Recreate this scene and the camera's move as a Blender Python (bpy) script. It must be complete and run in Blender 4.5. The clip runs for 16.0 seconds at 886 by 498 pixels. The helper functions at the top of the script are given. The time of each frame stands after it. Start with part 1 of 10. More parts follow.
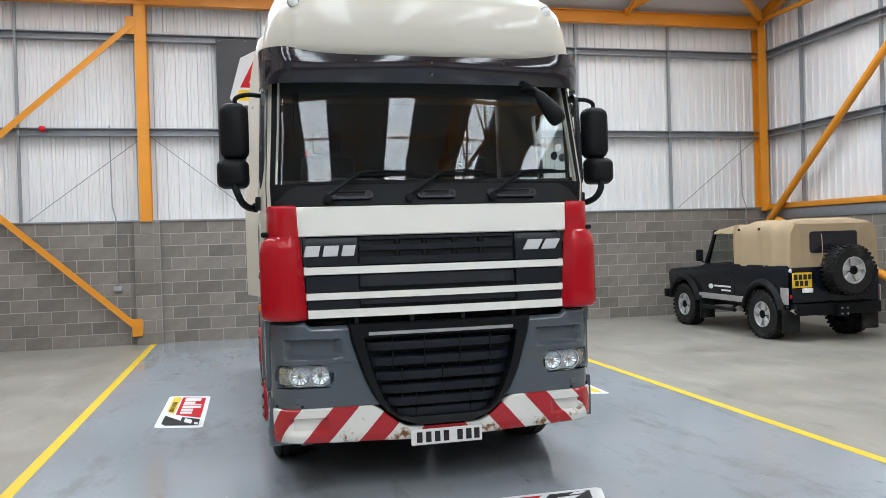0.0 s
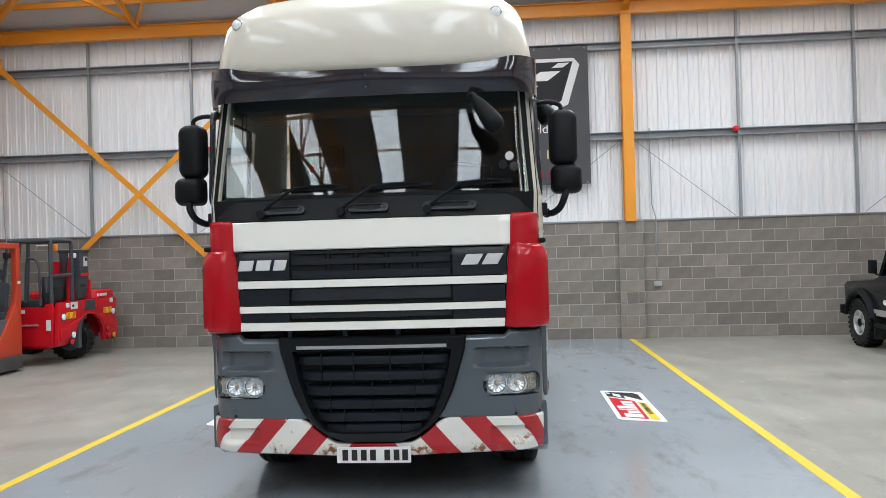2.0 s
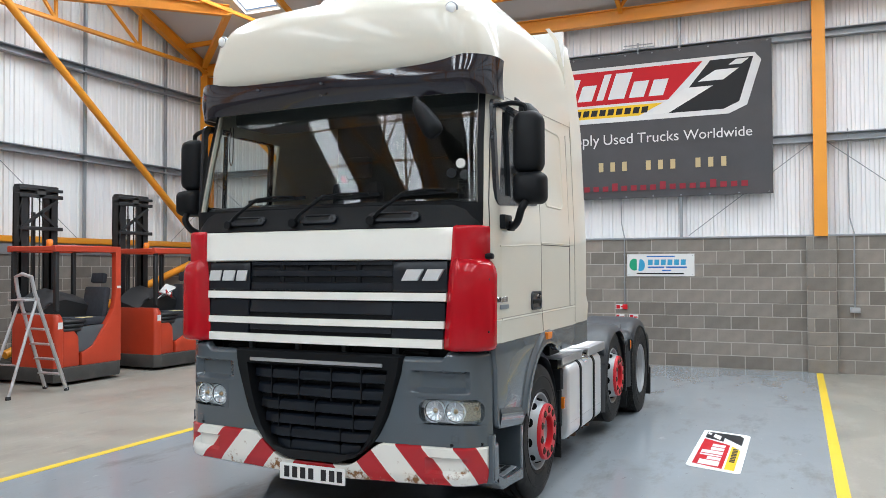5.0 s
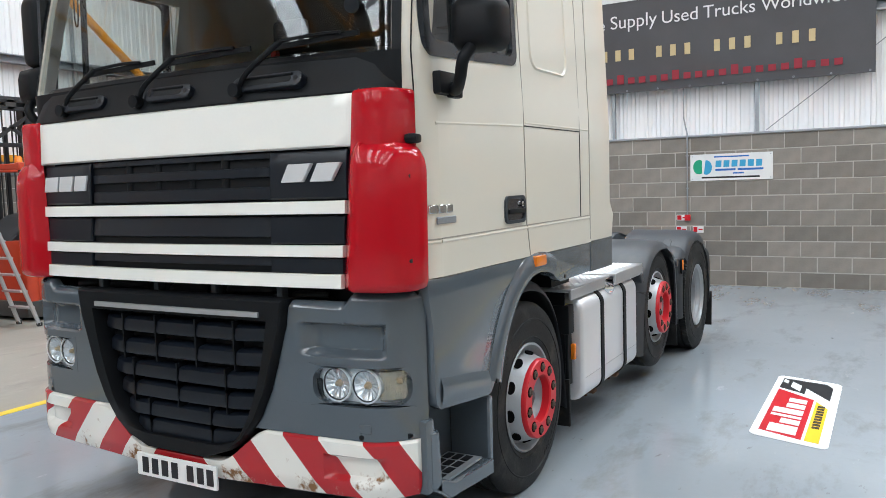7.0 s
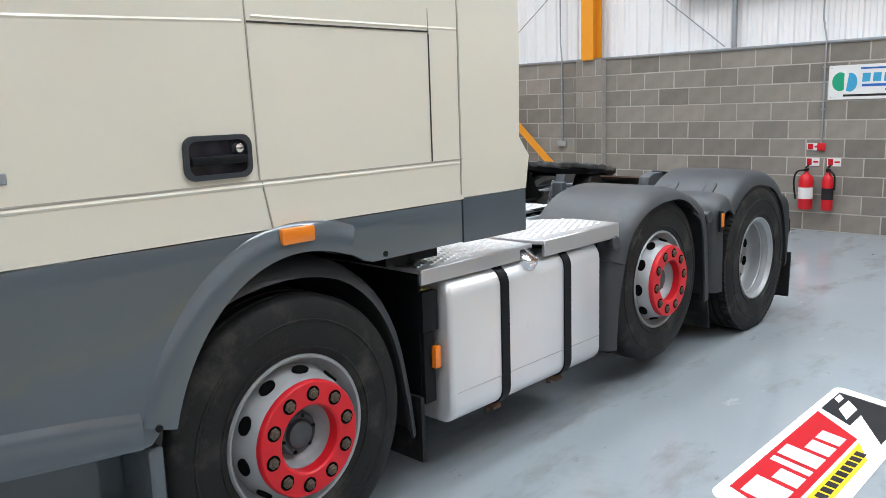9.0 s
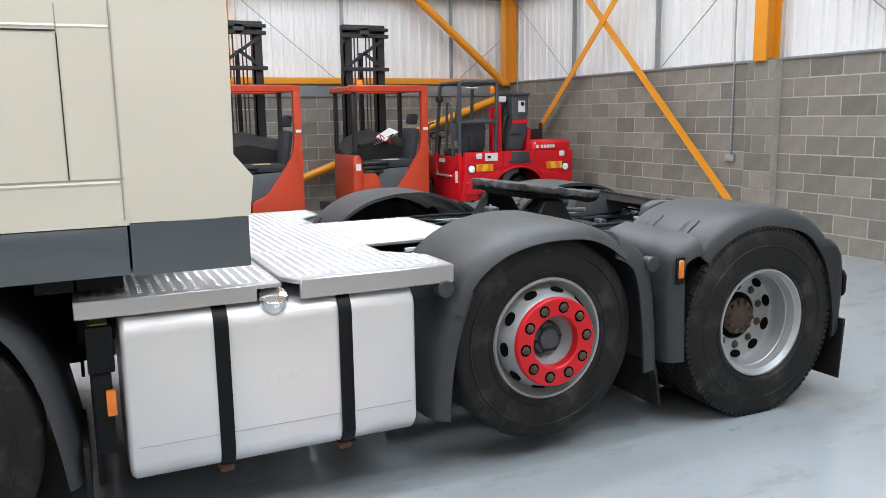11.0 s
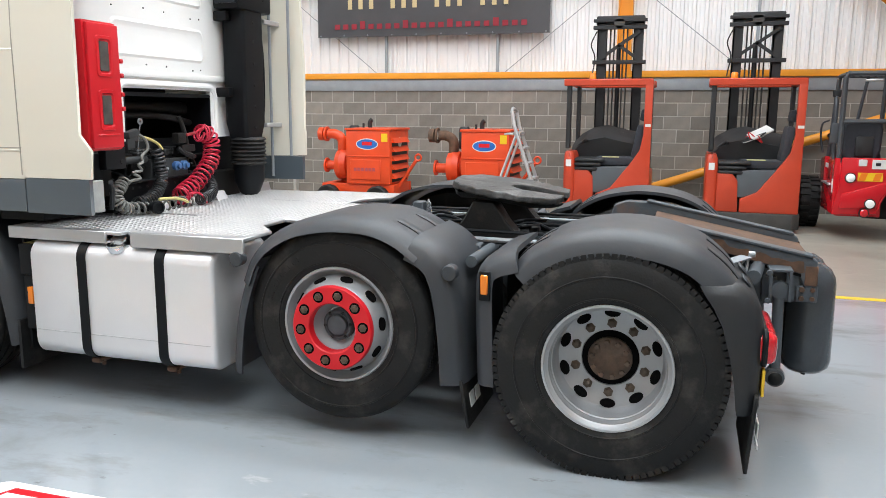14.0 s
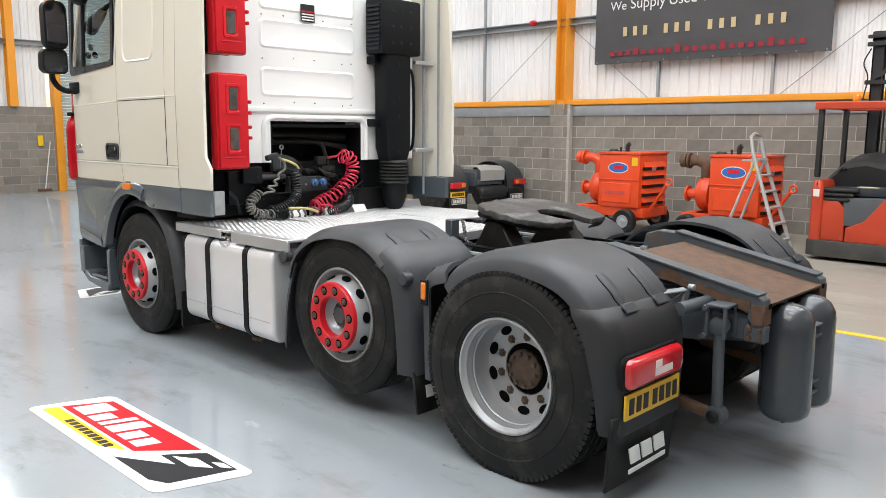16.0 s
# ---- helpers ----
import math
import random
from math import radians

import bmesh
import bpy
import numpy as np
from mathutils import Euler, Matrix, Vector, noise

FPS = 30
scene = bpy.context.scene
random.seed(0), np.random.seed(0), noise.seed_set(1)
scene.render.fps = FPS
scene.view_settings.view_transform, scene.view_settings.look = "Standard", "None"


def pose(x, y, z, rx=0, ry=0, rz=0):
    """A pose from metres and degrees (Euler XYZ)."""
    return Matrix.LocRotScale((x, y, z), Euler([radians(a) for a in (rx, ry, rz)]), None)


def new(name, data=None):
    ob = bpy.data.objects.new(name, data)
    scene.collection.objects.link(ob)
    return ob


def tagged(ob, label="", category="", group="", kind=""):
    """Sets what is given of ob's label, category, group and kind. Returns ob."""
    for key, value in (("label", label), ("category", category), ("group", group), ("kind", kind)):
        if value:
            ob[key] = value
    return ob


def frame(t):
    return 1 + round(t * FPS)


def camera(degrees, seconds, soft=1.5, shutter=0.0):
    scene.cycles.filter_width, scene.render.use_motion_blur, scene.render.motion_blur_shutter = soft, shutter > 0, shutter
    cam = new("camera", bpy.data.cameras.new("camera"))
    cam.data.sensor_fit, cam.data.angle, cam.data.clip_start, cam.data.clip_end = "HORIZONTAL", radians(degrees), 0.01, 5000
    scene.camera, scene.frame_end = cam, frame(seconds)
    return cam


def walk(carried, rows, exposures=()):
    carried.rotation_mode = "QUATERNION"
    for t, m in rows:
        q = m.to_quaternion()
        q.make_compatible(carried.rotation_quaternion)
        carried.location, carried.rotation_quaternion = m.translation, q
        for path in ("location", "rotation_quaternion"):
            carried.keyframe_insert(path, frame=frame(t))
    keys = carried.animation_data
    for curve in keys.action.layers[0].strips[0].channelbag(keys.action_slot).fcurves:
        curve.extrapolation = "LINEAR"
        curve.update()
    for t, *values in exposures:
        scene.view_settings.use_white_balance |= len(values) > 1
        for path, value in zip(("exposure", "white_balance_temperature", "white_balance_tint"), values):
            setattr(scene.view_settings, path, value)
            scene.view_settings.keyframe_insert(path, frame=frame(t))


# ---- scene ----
cam = camera(58.6, 16.0, 0.75)
METRES, EYE, TILT, LEAN, TURN = 17.4, 1.78, 0.0, 0.0, -13.7
ROWS = [
    (0.0, 0.0, 0.0, 0.0, -0.02, -0.68, 1.66),
    (0.5, 0.0295, 0.0086, 0.0001, 4.55, -1.16, 1.23),
    (1.0, 0.0626, 0.0153, 0.0006, 9.46, -0.78, 1.07),
    (1.5, 0.0939, 0.0226, 0.0004, 13.89, -0.36, 1.21),
    (2.0, 0.1268, 0.032, 0.0005, 18.25, 0.17, 1.62),
    (2.5, 0.1581, 0.0425, 0.0007, 22.67, 0.76, 1.44),
    (3.0, 0.186, 0.0568, 0.0015, 27.01, 1.65, 0.9),
    (3.5, 0.2122, 0.071, 0.0021, 30.9, 2.46, 0.38),
    (6.0, 0.2197, 0.1577, -0.0029, 40.53, -0.79, 0.88),
    (6.5, 0.2049, 0.1892, -0.0048, 41.68, -2.56, 1.4),
    (7.0, 0.1922, 0.2241, -0.0068, 43.23, -4.65, 1.76),
    (7.5, 0.1843, 0.2586, -0.0065, 45.52, -6.5, 2.16),
    (8.0, 0.1817, 0.2918, -0.007, 48.28, -8.49, 2.28),
    (8.5, 0.1896, 0.3248, -0.0064, 51.2, -10.2, 2.4),
    (9.0, 0.1938, 0.3584, -0.0069, 57.06, -10.17, 1.82),
    (9.5, 0.2005, 0.3928, -0.0074, 62.52, -9.85, 1.41),
    (10.0, 0.2051, 0.4271, -0.0079, 66.73, -9.69, 1.28),
    (12.5, 0.2058, 0.6029, -0.0072, 101.96, -9.62, -0.63),
    (13.0, 0.2025, 0.6385, -0.0074, 109.56, -9.74, -1.26),
    (13.5, 0.1946, 0.6708, -0.0078, 115.62, -9.82, -1.32),
    (14.0, 0.1824, 0.7032, -0.0072, 120.89, -9.90, -0.33),
    (14.5, 0.1691, 0.7335, -0.006, 127.28, -10.16, -0.01),
    (15.0, 0.1511, 0.7593, -0.0053, 134.64, -10.50, -0.06),
    (15.5, 0.1336, 0.7859, -0.004, 143.8, -9.85, -0.15),
    (16.0, 0.1247, 0.813, -0.0031, 147.6, -8.58, -0.35),
]
walk(cam, [(t, pose(0, 0, EYE, TILT, LEAN, TURN) @ pose(METRES * x, METRES * y, METRES * z, 90 + pitch, roll, yaw)) for t, x, y, z, yaw, pitch, roll in ROWS],
     [(0.0, -0.05, 6350, 10), (3.5, -0.03, 6350, 10), (6.0, 0.08, 6350, 10), (10.0, 0.18, 6450, 10), (12.5, 0.34, 6550, 11), (14.5, 0.36, 6750, 11), (16.0, 0.27, 6900, 12)])

# ---- world, daylight through the roof ----
world = bpy.data.worlds.new("world")
scene.world = world
world.use_nodes = True
wn = world.node_tree.nodes
sky = wn.new("ShaderNodeTexSky")
sky.sky_type, sky.sun_disc = "NISHITA", False
sky.sun_elevation, sky.sun_rotation = radians(48), radians(200)
wn["Background"].inputs["Strength"].default_value = 0.12
world.node_tree.links.new(sky.outputs[0], wn["Background"].inputs["Color"])

# plan of the shed: walls along x and y
NORTH, SOUTH, WEST, EAST = 15.5, -9.4, -8.35, 11.25
WALL_H = 2.27                    # ten courses of block
EAVES, RIDGE_Y, PITCH = 6.55, 3.05, 0.40
RIDGE = EAVES + PITCH * (NORTH - RIDGE_Y)
COL_X = (-8.25, -1.84, 4.68, 11.15)
COL_Y = (9.98, 3.42, -3.1)


def roof_z(y):
    return RIDGE - PITCH * abs(y - RIDGE_Y)


# ---- materials ----
def mat(name, rgb, rough=0.5, metal=0.0, vary=0.06, scale=6.0, bump=0.0, fine=90.0, coat=0.0, rvar=0.08, dirt=None, dirt_amount=0.0, per_object=0.0, spec=0.5, dirt_scale=2.5, island=False, scuff=None):
    m = bpy.data.materials.new(name)
    m.use_nodes = True
    nt = m.node_tree
    N, L = nt.nodes, nt.links
    b = N["Principled BSDF"]
    b.inputs["Metallic"].default_value = metal
    b.inputs["Coat Weight"].default_value = coat
    b.inputs["Coat Roughness"].default_value = 0.04
    b.inputs["Specular IOR Level"].default_value = spec
    co = N.new("ShaderNodeTexCoord")
    n1 = N.new("ShaderNodeTexNoise")
    n1.inputs["Scale"].default_value, n1.inputs["Detail"].default_value = scale, 6
    L.new(co.outputs["Object"], n1.inputs["Vector"])
    n2 = N.new("ShaderNodeTexNoise")
    n2.inputs["Scale"].default_value, n2.inputs["Detail"].default_value = fine, 4
    L.new(co.outputs["Object"], n2.inputs["Vector"])
    ramp = N.new("ShaderNodeMix")
    ramp.data_type = "RGBA"
    ramp.inputs[6].default_value = (*[c * (1 - vary) for c in rgb], 1)
    ramp.inputs[7].default_value = (*[min(1, c * (1 + vary)) for c in rgb], 1)
    add = N.new("ShaderNodeMath")
    add.operation = "MULTIPLY_ADD"
    L.new(n2.outputs["Fac"], add.inputs[0])
    add.inputs[1].default_value = 0.5
    half = N.new("ShaderNodeMath")
    half.operation = "MULTIPLY_ADD"
    half.inputs[1].default_value, half.inputs[2].default_value = 1.6, -0.55
    L.new(n1.outputs["Fac"], half.inputs[0])
    L.new(half.outputs[0], add.inputs[2])
    L.new(add.outputs[0], ramp.inputs[0])
    col = ramp.outputs[2]
    if per_object:
        oi = N.new("ShaderNodeNewGeometry" if island else "ShaderNodeObjectInfo")
        hs = N.new("ShaderNodeHueSaturation")
        mr = N.new("ShaderNodeMapRange")
        mr.inputs[3].default_value, mr.inputs[4].default_value = 1 - per_object, 1 + per_object
        L.new(oi.outputs["Random Per Island" if island else "Random"], mr.inputs[0])
        L.new(mr.outputs[0], hs.inputs["Value"])
        L.new(col, hs.inputs["Color"])
        col = hs.outputs[0]
    if dirt:
        n3 = N.new("ShaderNodeTexNoise")
        n3.inputs["Scale"].default_value, n3.inputs["Detail"].default_value, n3.inputs["Roughness"].default_value = dirt_scale, 8, 0.65
        L.new(co.outputs["Object"], n3.inputs["Vector"])
        r3 = N.new("ShaderNodeMapRange")
        r3.inputs[1].default_value, r3.inputs[2].default_value = 0.62 - 0.25 * dirt_amount, 0.78 - 0.2 * dirt_amount
        r3.inputs[4].default_value = min(1, 0.4 + dirt_amount)
        L.new(n3.outputs["Fac"], r3.inputs[0])
        mx = N.new("ShaderNodeMix")
        mx.data_type = "RGBA"
        mx.inputs[7].default_value = (*dirt, 1)
        L.new(r3.outputs[0], mx.inputs[0])
        L.new(col, mx.inputs[6])
        col = mx.outputs[2]
    if scuff:
        # long smears drawn out one way, broken up by a finer noise
        for k, (rgb_s, ang, sc, lo, hi, amount) in enumerate(scuff):
            mp = N.new("ShaderNodeMapping")
            mp.inputs["Rotation"].default_value = (0, 0, radians(ang))
            mp.inputs["Scale"].default_value = (sc, sc * 0.38, sc)
            mp.inputs["Location"].default_value = (k * 7.3, k * 3.1, 0)
            L.new(co.outputs["Object"], mp.inputs["Vector"])
            n4 = N.new("ShaderNodeTexNoise")
            n4.inputs["Scale"].default_value, n4.inputs["Detail"].default_value, n4.inputs["Roughness"].default_value = 1.0, 9, 0.68
            L.new(mp.outputs[0], n4.inputs["Vector"])
            r4 = N.new("ShaderNodeMapRange")
            r4.inputs[1].default_value, r4.inputs[2].default_value, r4.inputs[4].default_value = lo, hi, amount
            L.new(n4.outputs["Fac"], r4.inputs[0])
            mx = N.new("ShaderNodeMix")
            mx.data_type = "RGBA"
            mx.inputs[7].default_value = (*rgb_s, 1)
            L.new(r4.outputs[0], mx.inputs[0])
            L.new(col, mx.inputs[6])
            col = mx.outputs[2]
    L.new(col, b.inputs["Base Color"])
    rr = N.new("ShaderNodeMapRange")
    rr.inputs[3].default_value, rr.inputs[4].default_value = max(0.02, rough - rvar), min(1, rough + rvar)
    L.new(n1.outputs["Fac"], rr.inputs[0])
    L.new(rr.outputs[0], b.inputs["Roughness"])
    if bump:
        bp = N.new("ShaderNodeBump")
        bp.inputs["Strength"].default_value, bp.inputs["Distance"].default_value = bump, 0.004
        L.new(n2.outputs["Fac"], bp.inputs["Height"])
        L.new(bp.outputs[0], b.inputs["Normal"])
    return m


def glass_mat(name, tint, ior=1.5, rough=0.0):
    m = bpy.data.materials.new(name)
    m.use_nodes = True
    nt = m.node_tree
    N, L = nt.nodes, nt.links
    for n in list(N):
        N.remove(n)
    out, mix = N.new("ShaderNodeOutputMaterial"), N.new("ShaderNodeMixShader")
    tr, gl, fr = N.new("ShaderNodeBsdfTransparent"), N.new("ShaderNodeBsdfGlossy"), N.new("ShaderNodeLayerWeight")
    fr.inputs[0].default_value = 0.5
    pw, ma = N.new("ShaderNodeMath"), N.new("ShaderNodeMath")
    pw.operation, ma.operation = "POWER", "MULTIPLY_ADD"
    pw.inputs[1].default_value = 5.0
    base = ((ior - 1) / (ior + 1)) ** 2 * 0.95
    ma.inputs[1].default_value, ma.inputs[2].default_value = 1 - base, base
    L.new(fr.outputs["Facing"], pw.inputs[0])
    L.new(pw.outputs[0], ma.inputs[0])
    tr.inputs[0].default_value = (*tint, 1)
    gl.inputs["Roughness"].default_value = rough
    L.new(ma.outputs[0], mix.inputs[0])
    L.new(tr.outputs[0], mix.inputs[1])
    L.new(gl.outputs[0], mix.inputs[2])
    L.new(mix.outputs[0], out.inputs[0])
    return m


CREAM = mat("cream_paint", (0.668, 0.632, 0.540), 0.30, vary=0.015, scale=0.8, coat=0.5, rvar=0.04)
WHITE_PAINT = mat("white_paint", (0.86, 0.84, 0.775), 0.25, vary=0.03, scale=2, coat=0.6, rvar=0.05)
CABBACK = mat("cab_back_white_paint", (0.80, 0.80, 0.785), 0.4, vary=0.03, scale=2, dirt=(0.62, 0.58, 0.52), dirt_amount=0.0)
RED = mat("red_paint", (0.44, 0.004, 0.012), 0.13, vary=0.05, scale=3, coat=0.12, rvar=0.04, spec=0.35)
RED_FLAT = mat("red_plastic", (0.56, 0.012, 0.020), 0.35, vary=0.06, scale=5, spec=0.35)
GREY = mat("grey_blue_paint", (0.078, 0.095, 0.110), 0.16, vary=0.05, scale=3, coat=0.6, rvar=0.04)
GREY_PLASTIC = mat("grey_mudguard_plastic", (0.036, 0.039, 0.044), 0.46, vary=0.12, scale=5, bump=0.12, dirt=(0.085, 0.078, 0.070), dirt_amount=0.18, spec=0.45)
BLACK = mat("black_plastic", (0.0046, 0.0053, 0.0066), 0.52, vary=0.18, scale=8, bump=0.08, spec=0.2)
BLACK_PANEL = mat("black_grille_plastic", (0.0055, 0.008, 0.013), 0.34, vary=0.12, scale=6, bump=0.05, spec=0.38)
SMOKED = mat("smoked_visor", (0.016, 0.014, 0.020), 0.09, vary=0.1, coat=0.45, rvar=0.03, spec=0.5)
SMOKED_TRIM = mat("black_gloss_trim", (0.012, 0.014, 0.018), 0.25, vary=0.1)
RUBBER = mat("tyre_rubber", (0.0085, 0.0083, 0.0083), 0.62, vary=0.35, scale=9, bump=0.3, dirt=(0.055, 0.050, 0.044), dirt_amount=0.40, dirt_scale=5, spec=0.3)
STEEL = mat("silver_wheel_paint", (0.36, 0.37, 0.38), 0.40, metal=0.35, vary=0.07, scale=9, dirt=(0.26, 0.21, 0.16), dirt_amount=0.05, dirt_scale=11)
RUST = mat("rusty_steel", (0.10, 0.052, 0.030), 0.8, vary=0.5, scale=14, bump=0.4, dirt=(0.045, 0.035, 0.03), dirt_amount=0.3, dirt_scale=9)
CHASSIS = mat("chassis_grey_paint", (0.060, 0.070, 0.080), 0.55, vary=0.15, scale=7, bump=0.1, dirt=(0.10, 0.065, 0.04), dirt_amount=0.12, dirt_scale=6)
OILY = mat("greasy_black_steel", (0.0065, 0.006, 0.0056), 0.5, vary=0.4, scale=11, bump=0.5, dirt=(0.045, 0.034, 0.027), dirt_amount=0.15, dirt_scale=8, spec=0.35)
ALU = mat("brushed_aluminium", (0.50, 0.50, 0.51), 0.40, metal=0.7, vary=0.05, scale=3, fine=160, bump=0.04, rvar=0.06)
ALU_TREAD = mat("aluminium_tread_plate", (0.60, 0.60, 0.60), 0.36, metal=0.7, vary=0.06, scale=5)
CHROME = mat("chrome", (0.75, 0.75, 0.76), 0.12, metal=1.0, vary=0.02)
MIRROR = mat("mirror_glass", (0.85, 0.87, 0.88), 0.02, metal=1.0, vary=0.0, rvar=0.0)
AMBER = mat("amber_lens", (0.75, 0.20, 0.015), 0.15, vary=0.08, coat=0.5)
RED_LENS = mat("red_lamp_lens", (0.55, 0.012, 0.02), 0.12, vary=0.1, scale=30, coat=0.8)
YELLOW_STEEL = mat("yellow_orange_steel_paint", (0.72, 0.28, 0.018), 0.42, vary=0.07, scale=2, dirt=(0.40, 0.19, 0.05), dirt_amount=0.02)
GALV = mat("galvanised_steel", (0.30, 0.32, 0.34), 0.45, metal=0.5, vary=0.12, scale=7)
CLAD = mat("white_wall_cladding", (0.74, 0.74, 0.745), 0.42, vary=0.03, scale=0.8, dirt=(0.62, 0.62, 0.60), dirt_amount=0.05)
ROOFLINER = mat("white_roof_liner", (0.55, 0.55, 0.55), 0.6, vary=0.05, scale=0.7)
BLOCK = mat("grey_concrete_block", (0.205, 0.185, 0.162), 0.92, vary=0.16, scale=5, fine=55, bump=0.5, per_object=0.2, dirt=(0.185, 0.168, 0.148), dirt_amount=0.16, spec=0.2)
BLOCK_FAR = mat("grey_concrete_block_joined", (0.205, 0.185, 0.162), 0.92, vary=0.16, scale=5, fine=55, bump=0.5, per_object=0.2, dirt=(0.185, 0.168, 0.148), dirt_amount=0.16, spec=0.2, island=True)
MORTAR = mat("pale_mortar", (0.37, 0.345, 0.31), 0.95, vary=0.16, scale=9, bump=0.4, spec=0.2)
CONCRETE = mat("worn_concrete_floor", (0.27, 0.252, 0.215), 0.38, vary=0.14, scale=1.1, fine=30, bump=0.03, rvar=0.16, dirt=(0.185, 0.172, 0.148), dirt_amount=0.24, dirt_scale=0.6, scuff=[((0.36, 0.34, 0.30), 62, 2.2, 0.52, 0.66, 0.55), ((0.13, 0.122, 0.105), 10, 3.0, 0.57, 0.70, 0.55), ((0.40, 0.385, 0.35), 120, 6, 0.60, 0.68, 0.6), ((0.17, 0.158, 0.138), 40, 0.9, 0.54, 0.68, 0.4)])
BLUE_FLOOR = mat("grey_blue_floor_paint", (0.268, 0.293, 0.315), 0.13, vary=0.05, scale=0.9, fine=25, bump=0.012, rvar=0.07, dirt=(0.170, 0.172, 0.172), dirt_amount=0.19, dirt_scale=0.9, spec=0.5, scuff=[((0.33, 0.35, 0.365), 75, 1.3, 0.54, 0.72, 0.4), ((0.125, 0.110, 0.095), 80, 1.9, 0.53, 0.70, 0.55), ((0.42, 0.43, 0.44), 30, 7, 0.64, 0.70, 0.5), ((0.11, 0.105, 0.10), 5, 9, 0.65, 0.70, 0.6)])
YELLOW_LINE = mat("yellow_floor_tape", (0.72, 0.50, 0.03), 0.4, vary=0.06, scale=5, dirt=(0.35, 0.28, 0.10), dirt_amount=0.05)
GLASS = glass_mat("tinted_cab_glass", (0.74, 0.79, 0.775), 1.62)
CLEAR = glass_mat("clear_lens", (0.92, 0.94, 0.95), 1.5)
DARK_IN = mat("dark_cab_lining", (0.035, 0.037, 0.042), 0.8, vary=0.2)
FABRIC = mat("dark_seat_fabric", (0.03, 0.032, 0.04), 0.95, vary=0.25, scale=20, bump=0.3)


# ---- mesh helpers ----
def emit(name, bm, material, parent=None, label="", sharp=38):
    """Link a bmesh as one mesh object."""
    me = bpy.data.meshes.new(name)
    bm.normal_update()
    bm.edges.index_update()
    rims = [e.index for e in bm.edges if e.is_boundary]
    bm.to_mesh(me)
    bm.free()
    for p in me.polygons:
        p.use_smooth = True
    me.set_sharp_from_angle(angle=radians(sharp))
    for i in rims:
        me.edges[i].use_edge_sharp = True
    me.materials.append(material)
    ob = new(name, me)
    if parent:
        ob.parent = parent
    if label:
        ob["label"] = label
    return ob


def part(name, bm, material, parent, label="", sharp=38):
    return emit(name, bm, material, parent, label, sharp)


def thing(name, x, y, z, label, category, group="", kind="", rz=0):
    ob = new(name)
    ob.empty_display_size = 0.1
    ob.matrix_basis = pose(x, y, z, 0, 0, rz)
    return tagged(ob, label, category, group, kind)


def structure(name, bm, material, label, category, sharp=38):
    return tagged(emit(name, bm, material, None, "", sharp), label, category, "", "structure")


def B(*boxes, bevel=0.0, seg=2):
    """A bmesh of bevelled boxes given as (x0, x1, y0, y1, z0, z1)."""
    bm = bmesh.new()
    for x0, x1, y0, y1, z0, z1 in boxes:
        v = [bm.verts.new((x, y, z)) for z in (z0, z1) for x, y in ((x0, y0), (x1, y0), (x1, y1), (x0, y1))]
        for f in ((3, 2, 1, 0), (4, 5, 6, 7), (0, 1, 5, 4), (1, 2, 6, 5), (2, 3, 7, 6), (3, 0, 4, 7)):
            bm.faces.new([v[i] for i in f])
    if bevel:
        bmesh.ops.bevel(bm, geom=bm.edges[:], offset=bevel, segments=seg, affect="EDGES", profile=0.6)
    return bm


def merge(*bms):
    """Join bmeshes into the first."""
    out = bms[0]
    for b in bms[1:]:
        me = bpy.data.meshes.new("tmp")
        b.to_mesh(me)
        b.free()
        out.from_mesh(me)
        bpy.data.meshes.remove(me)
    return out


def moved(bm, m):
    bm.transform(m)
    return bm


def prism(poly, axis, a, b, bevel=0.0, seg=2):
    """Extrude a 2D outline along an axis from a to b. x: outline is (y, z); y: (x, z); z: (x, y)."""
    bm = bmesh.new()

    def at(p, h):
        return {"x": (h, p[0], p[1]), "y": (p[0], h, p[1]), "z": (p[0], p[1], h)}[axis]

    lo, hi = [bm.verts.new(at(p, a)) for p in poly], [bm.verts.new(at(p, b)) for p in poly]
    n = len(poly)
    bm.faces.new(lo[::-1])
    bm.faces.new(hi)
    for i in range(n):
        bm.faces.new((lo[i], lo[(i + 1) % n], hi[(i + 1) % n], hi[i]))
    bmesh.ops.recalc_face_normals(bm, faces=bm.faces[:])
    if bevel:
        bmesh.ops.bevel(bm, geom=bm.edges[:], offset=bevel, segments=seg, affect="EDGES", profile=0.6)
    return bm


def rounded(x0, x1, y0, y1, r, n=5):
    """A rounded rectangle's outline."""
    out = []
    for cx, cy, a0 in ((x1 - r, y1 - r, 0), (x0 + r, y1 - r, 90), (x0 + r, y0 + r, 180), (x1 - r, y0 + r, 270)):
        out += [(cx + r * math.cos(radians(a0 + 90 * i / n)), cy + r * math.sin(radians(a0 + 90 * i / n))) for i in range(n + 1)]
    return out


def loft(rings, close=True, cap=True):
    """Skin through rings of points of equal count."""
    bm = bmesh.new()
    vs = [[bm.verts.new(p) for p in r] for r in rings]
    n = len(rings[0])
    for a, b in zip(vs, vs[1:]):
        for i in range(n if close else n - 1):
            j = (i + 1) % n
            bm.faces.new((a[i], a[j], b[j], b[i]))
    if cap and close:
        bm.faces.new(vs[0][::-1])
        bm.faces.new(vs[-1])
    bmesh.ops.recalc_face_normals(bm, faces=bm.faces[:])
    return bm


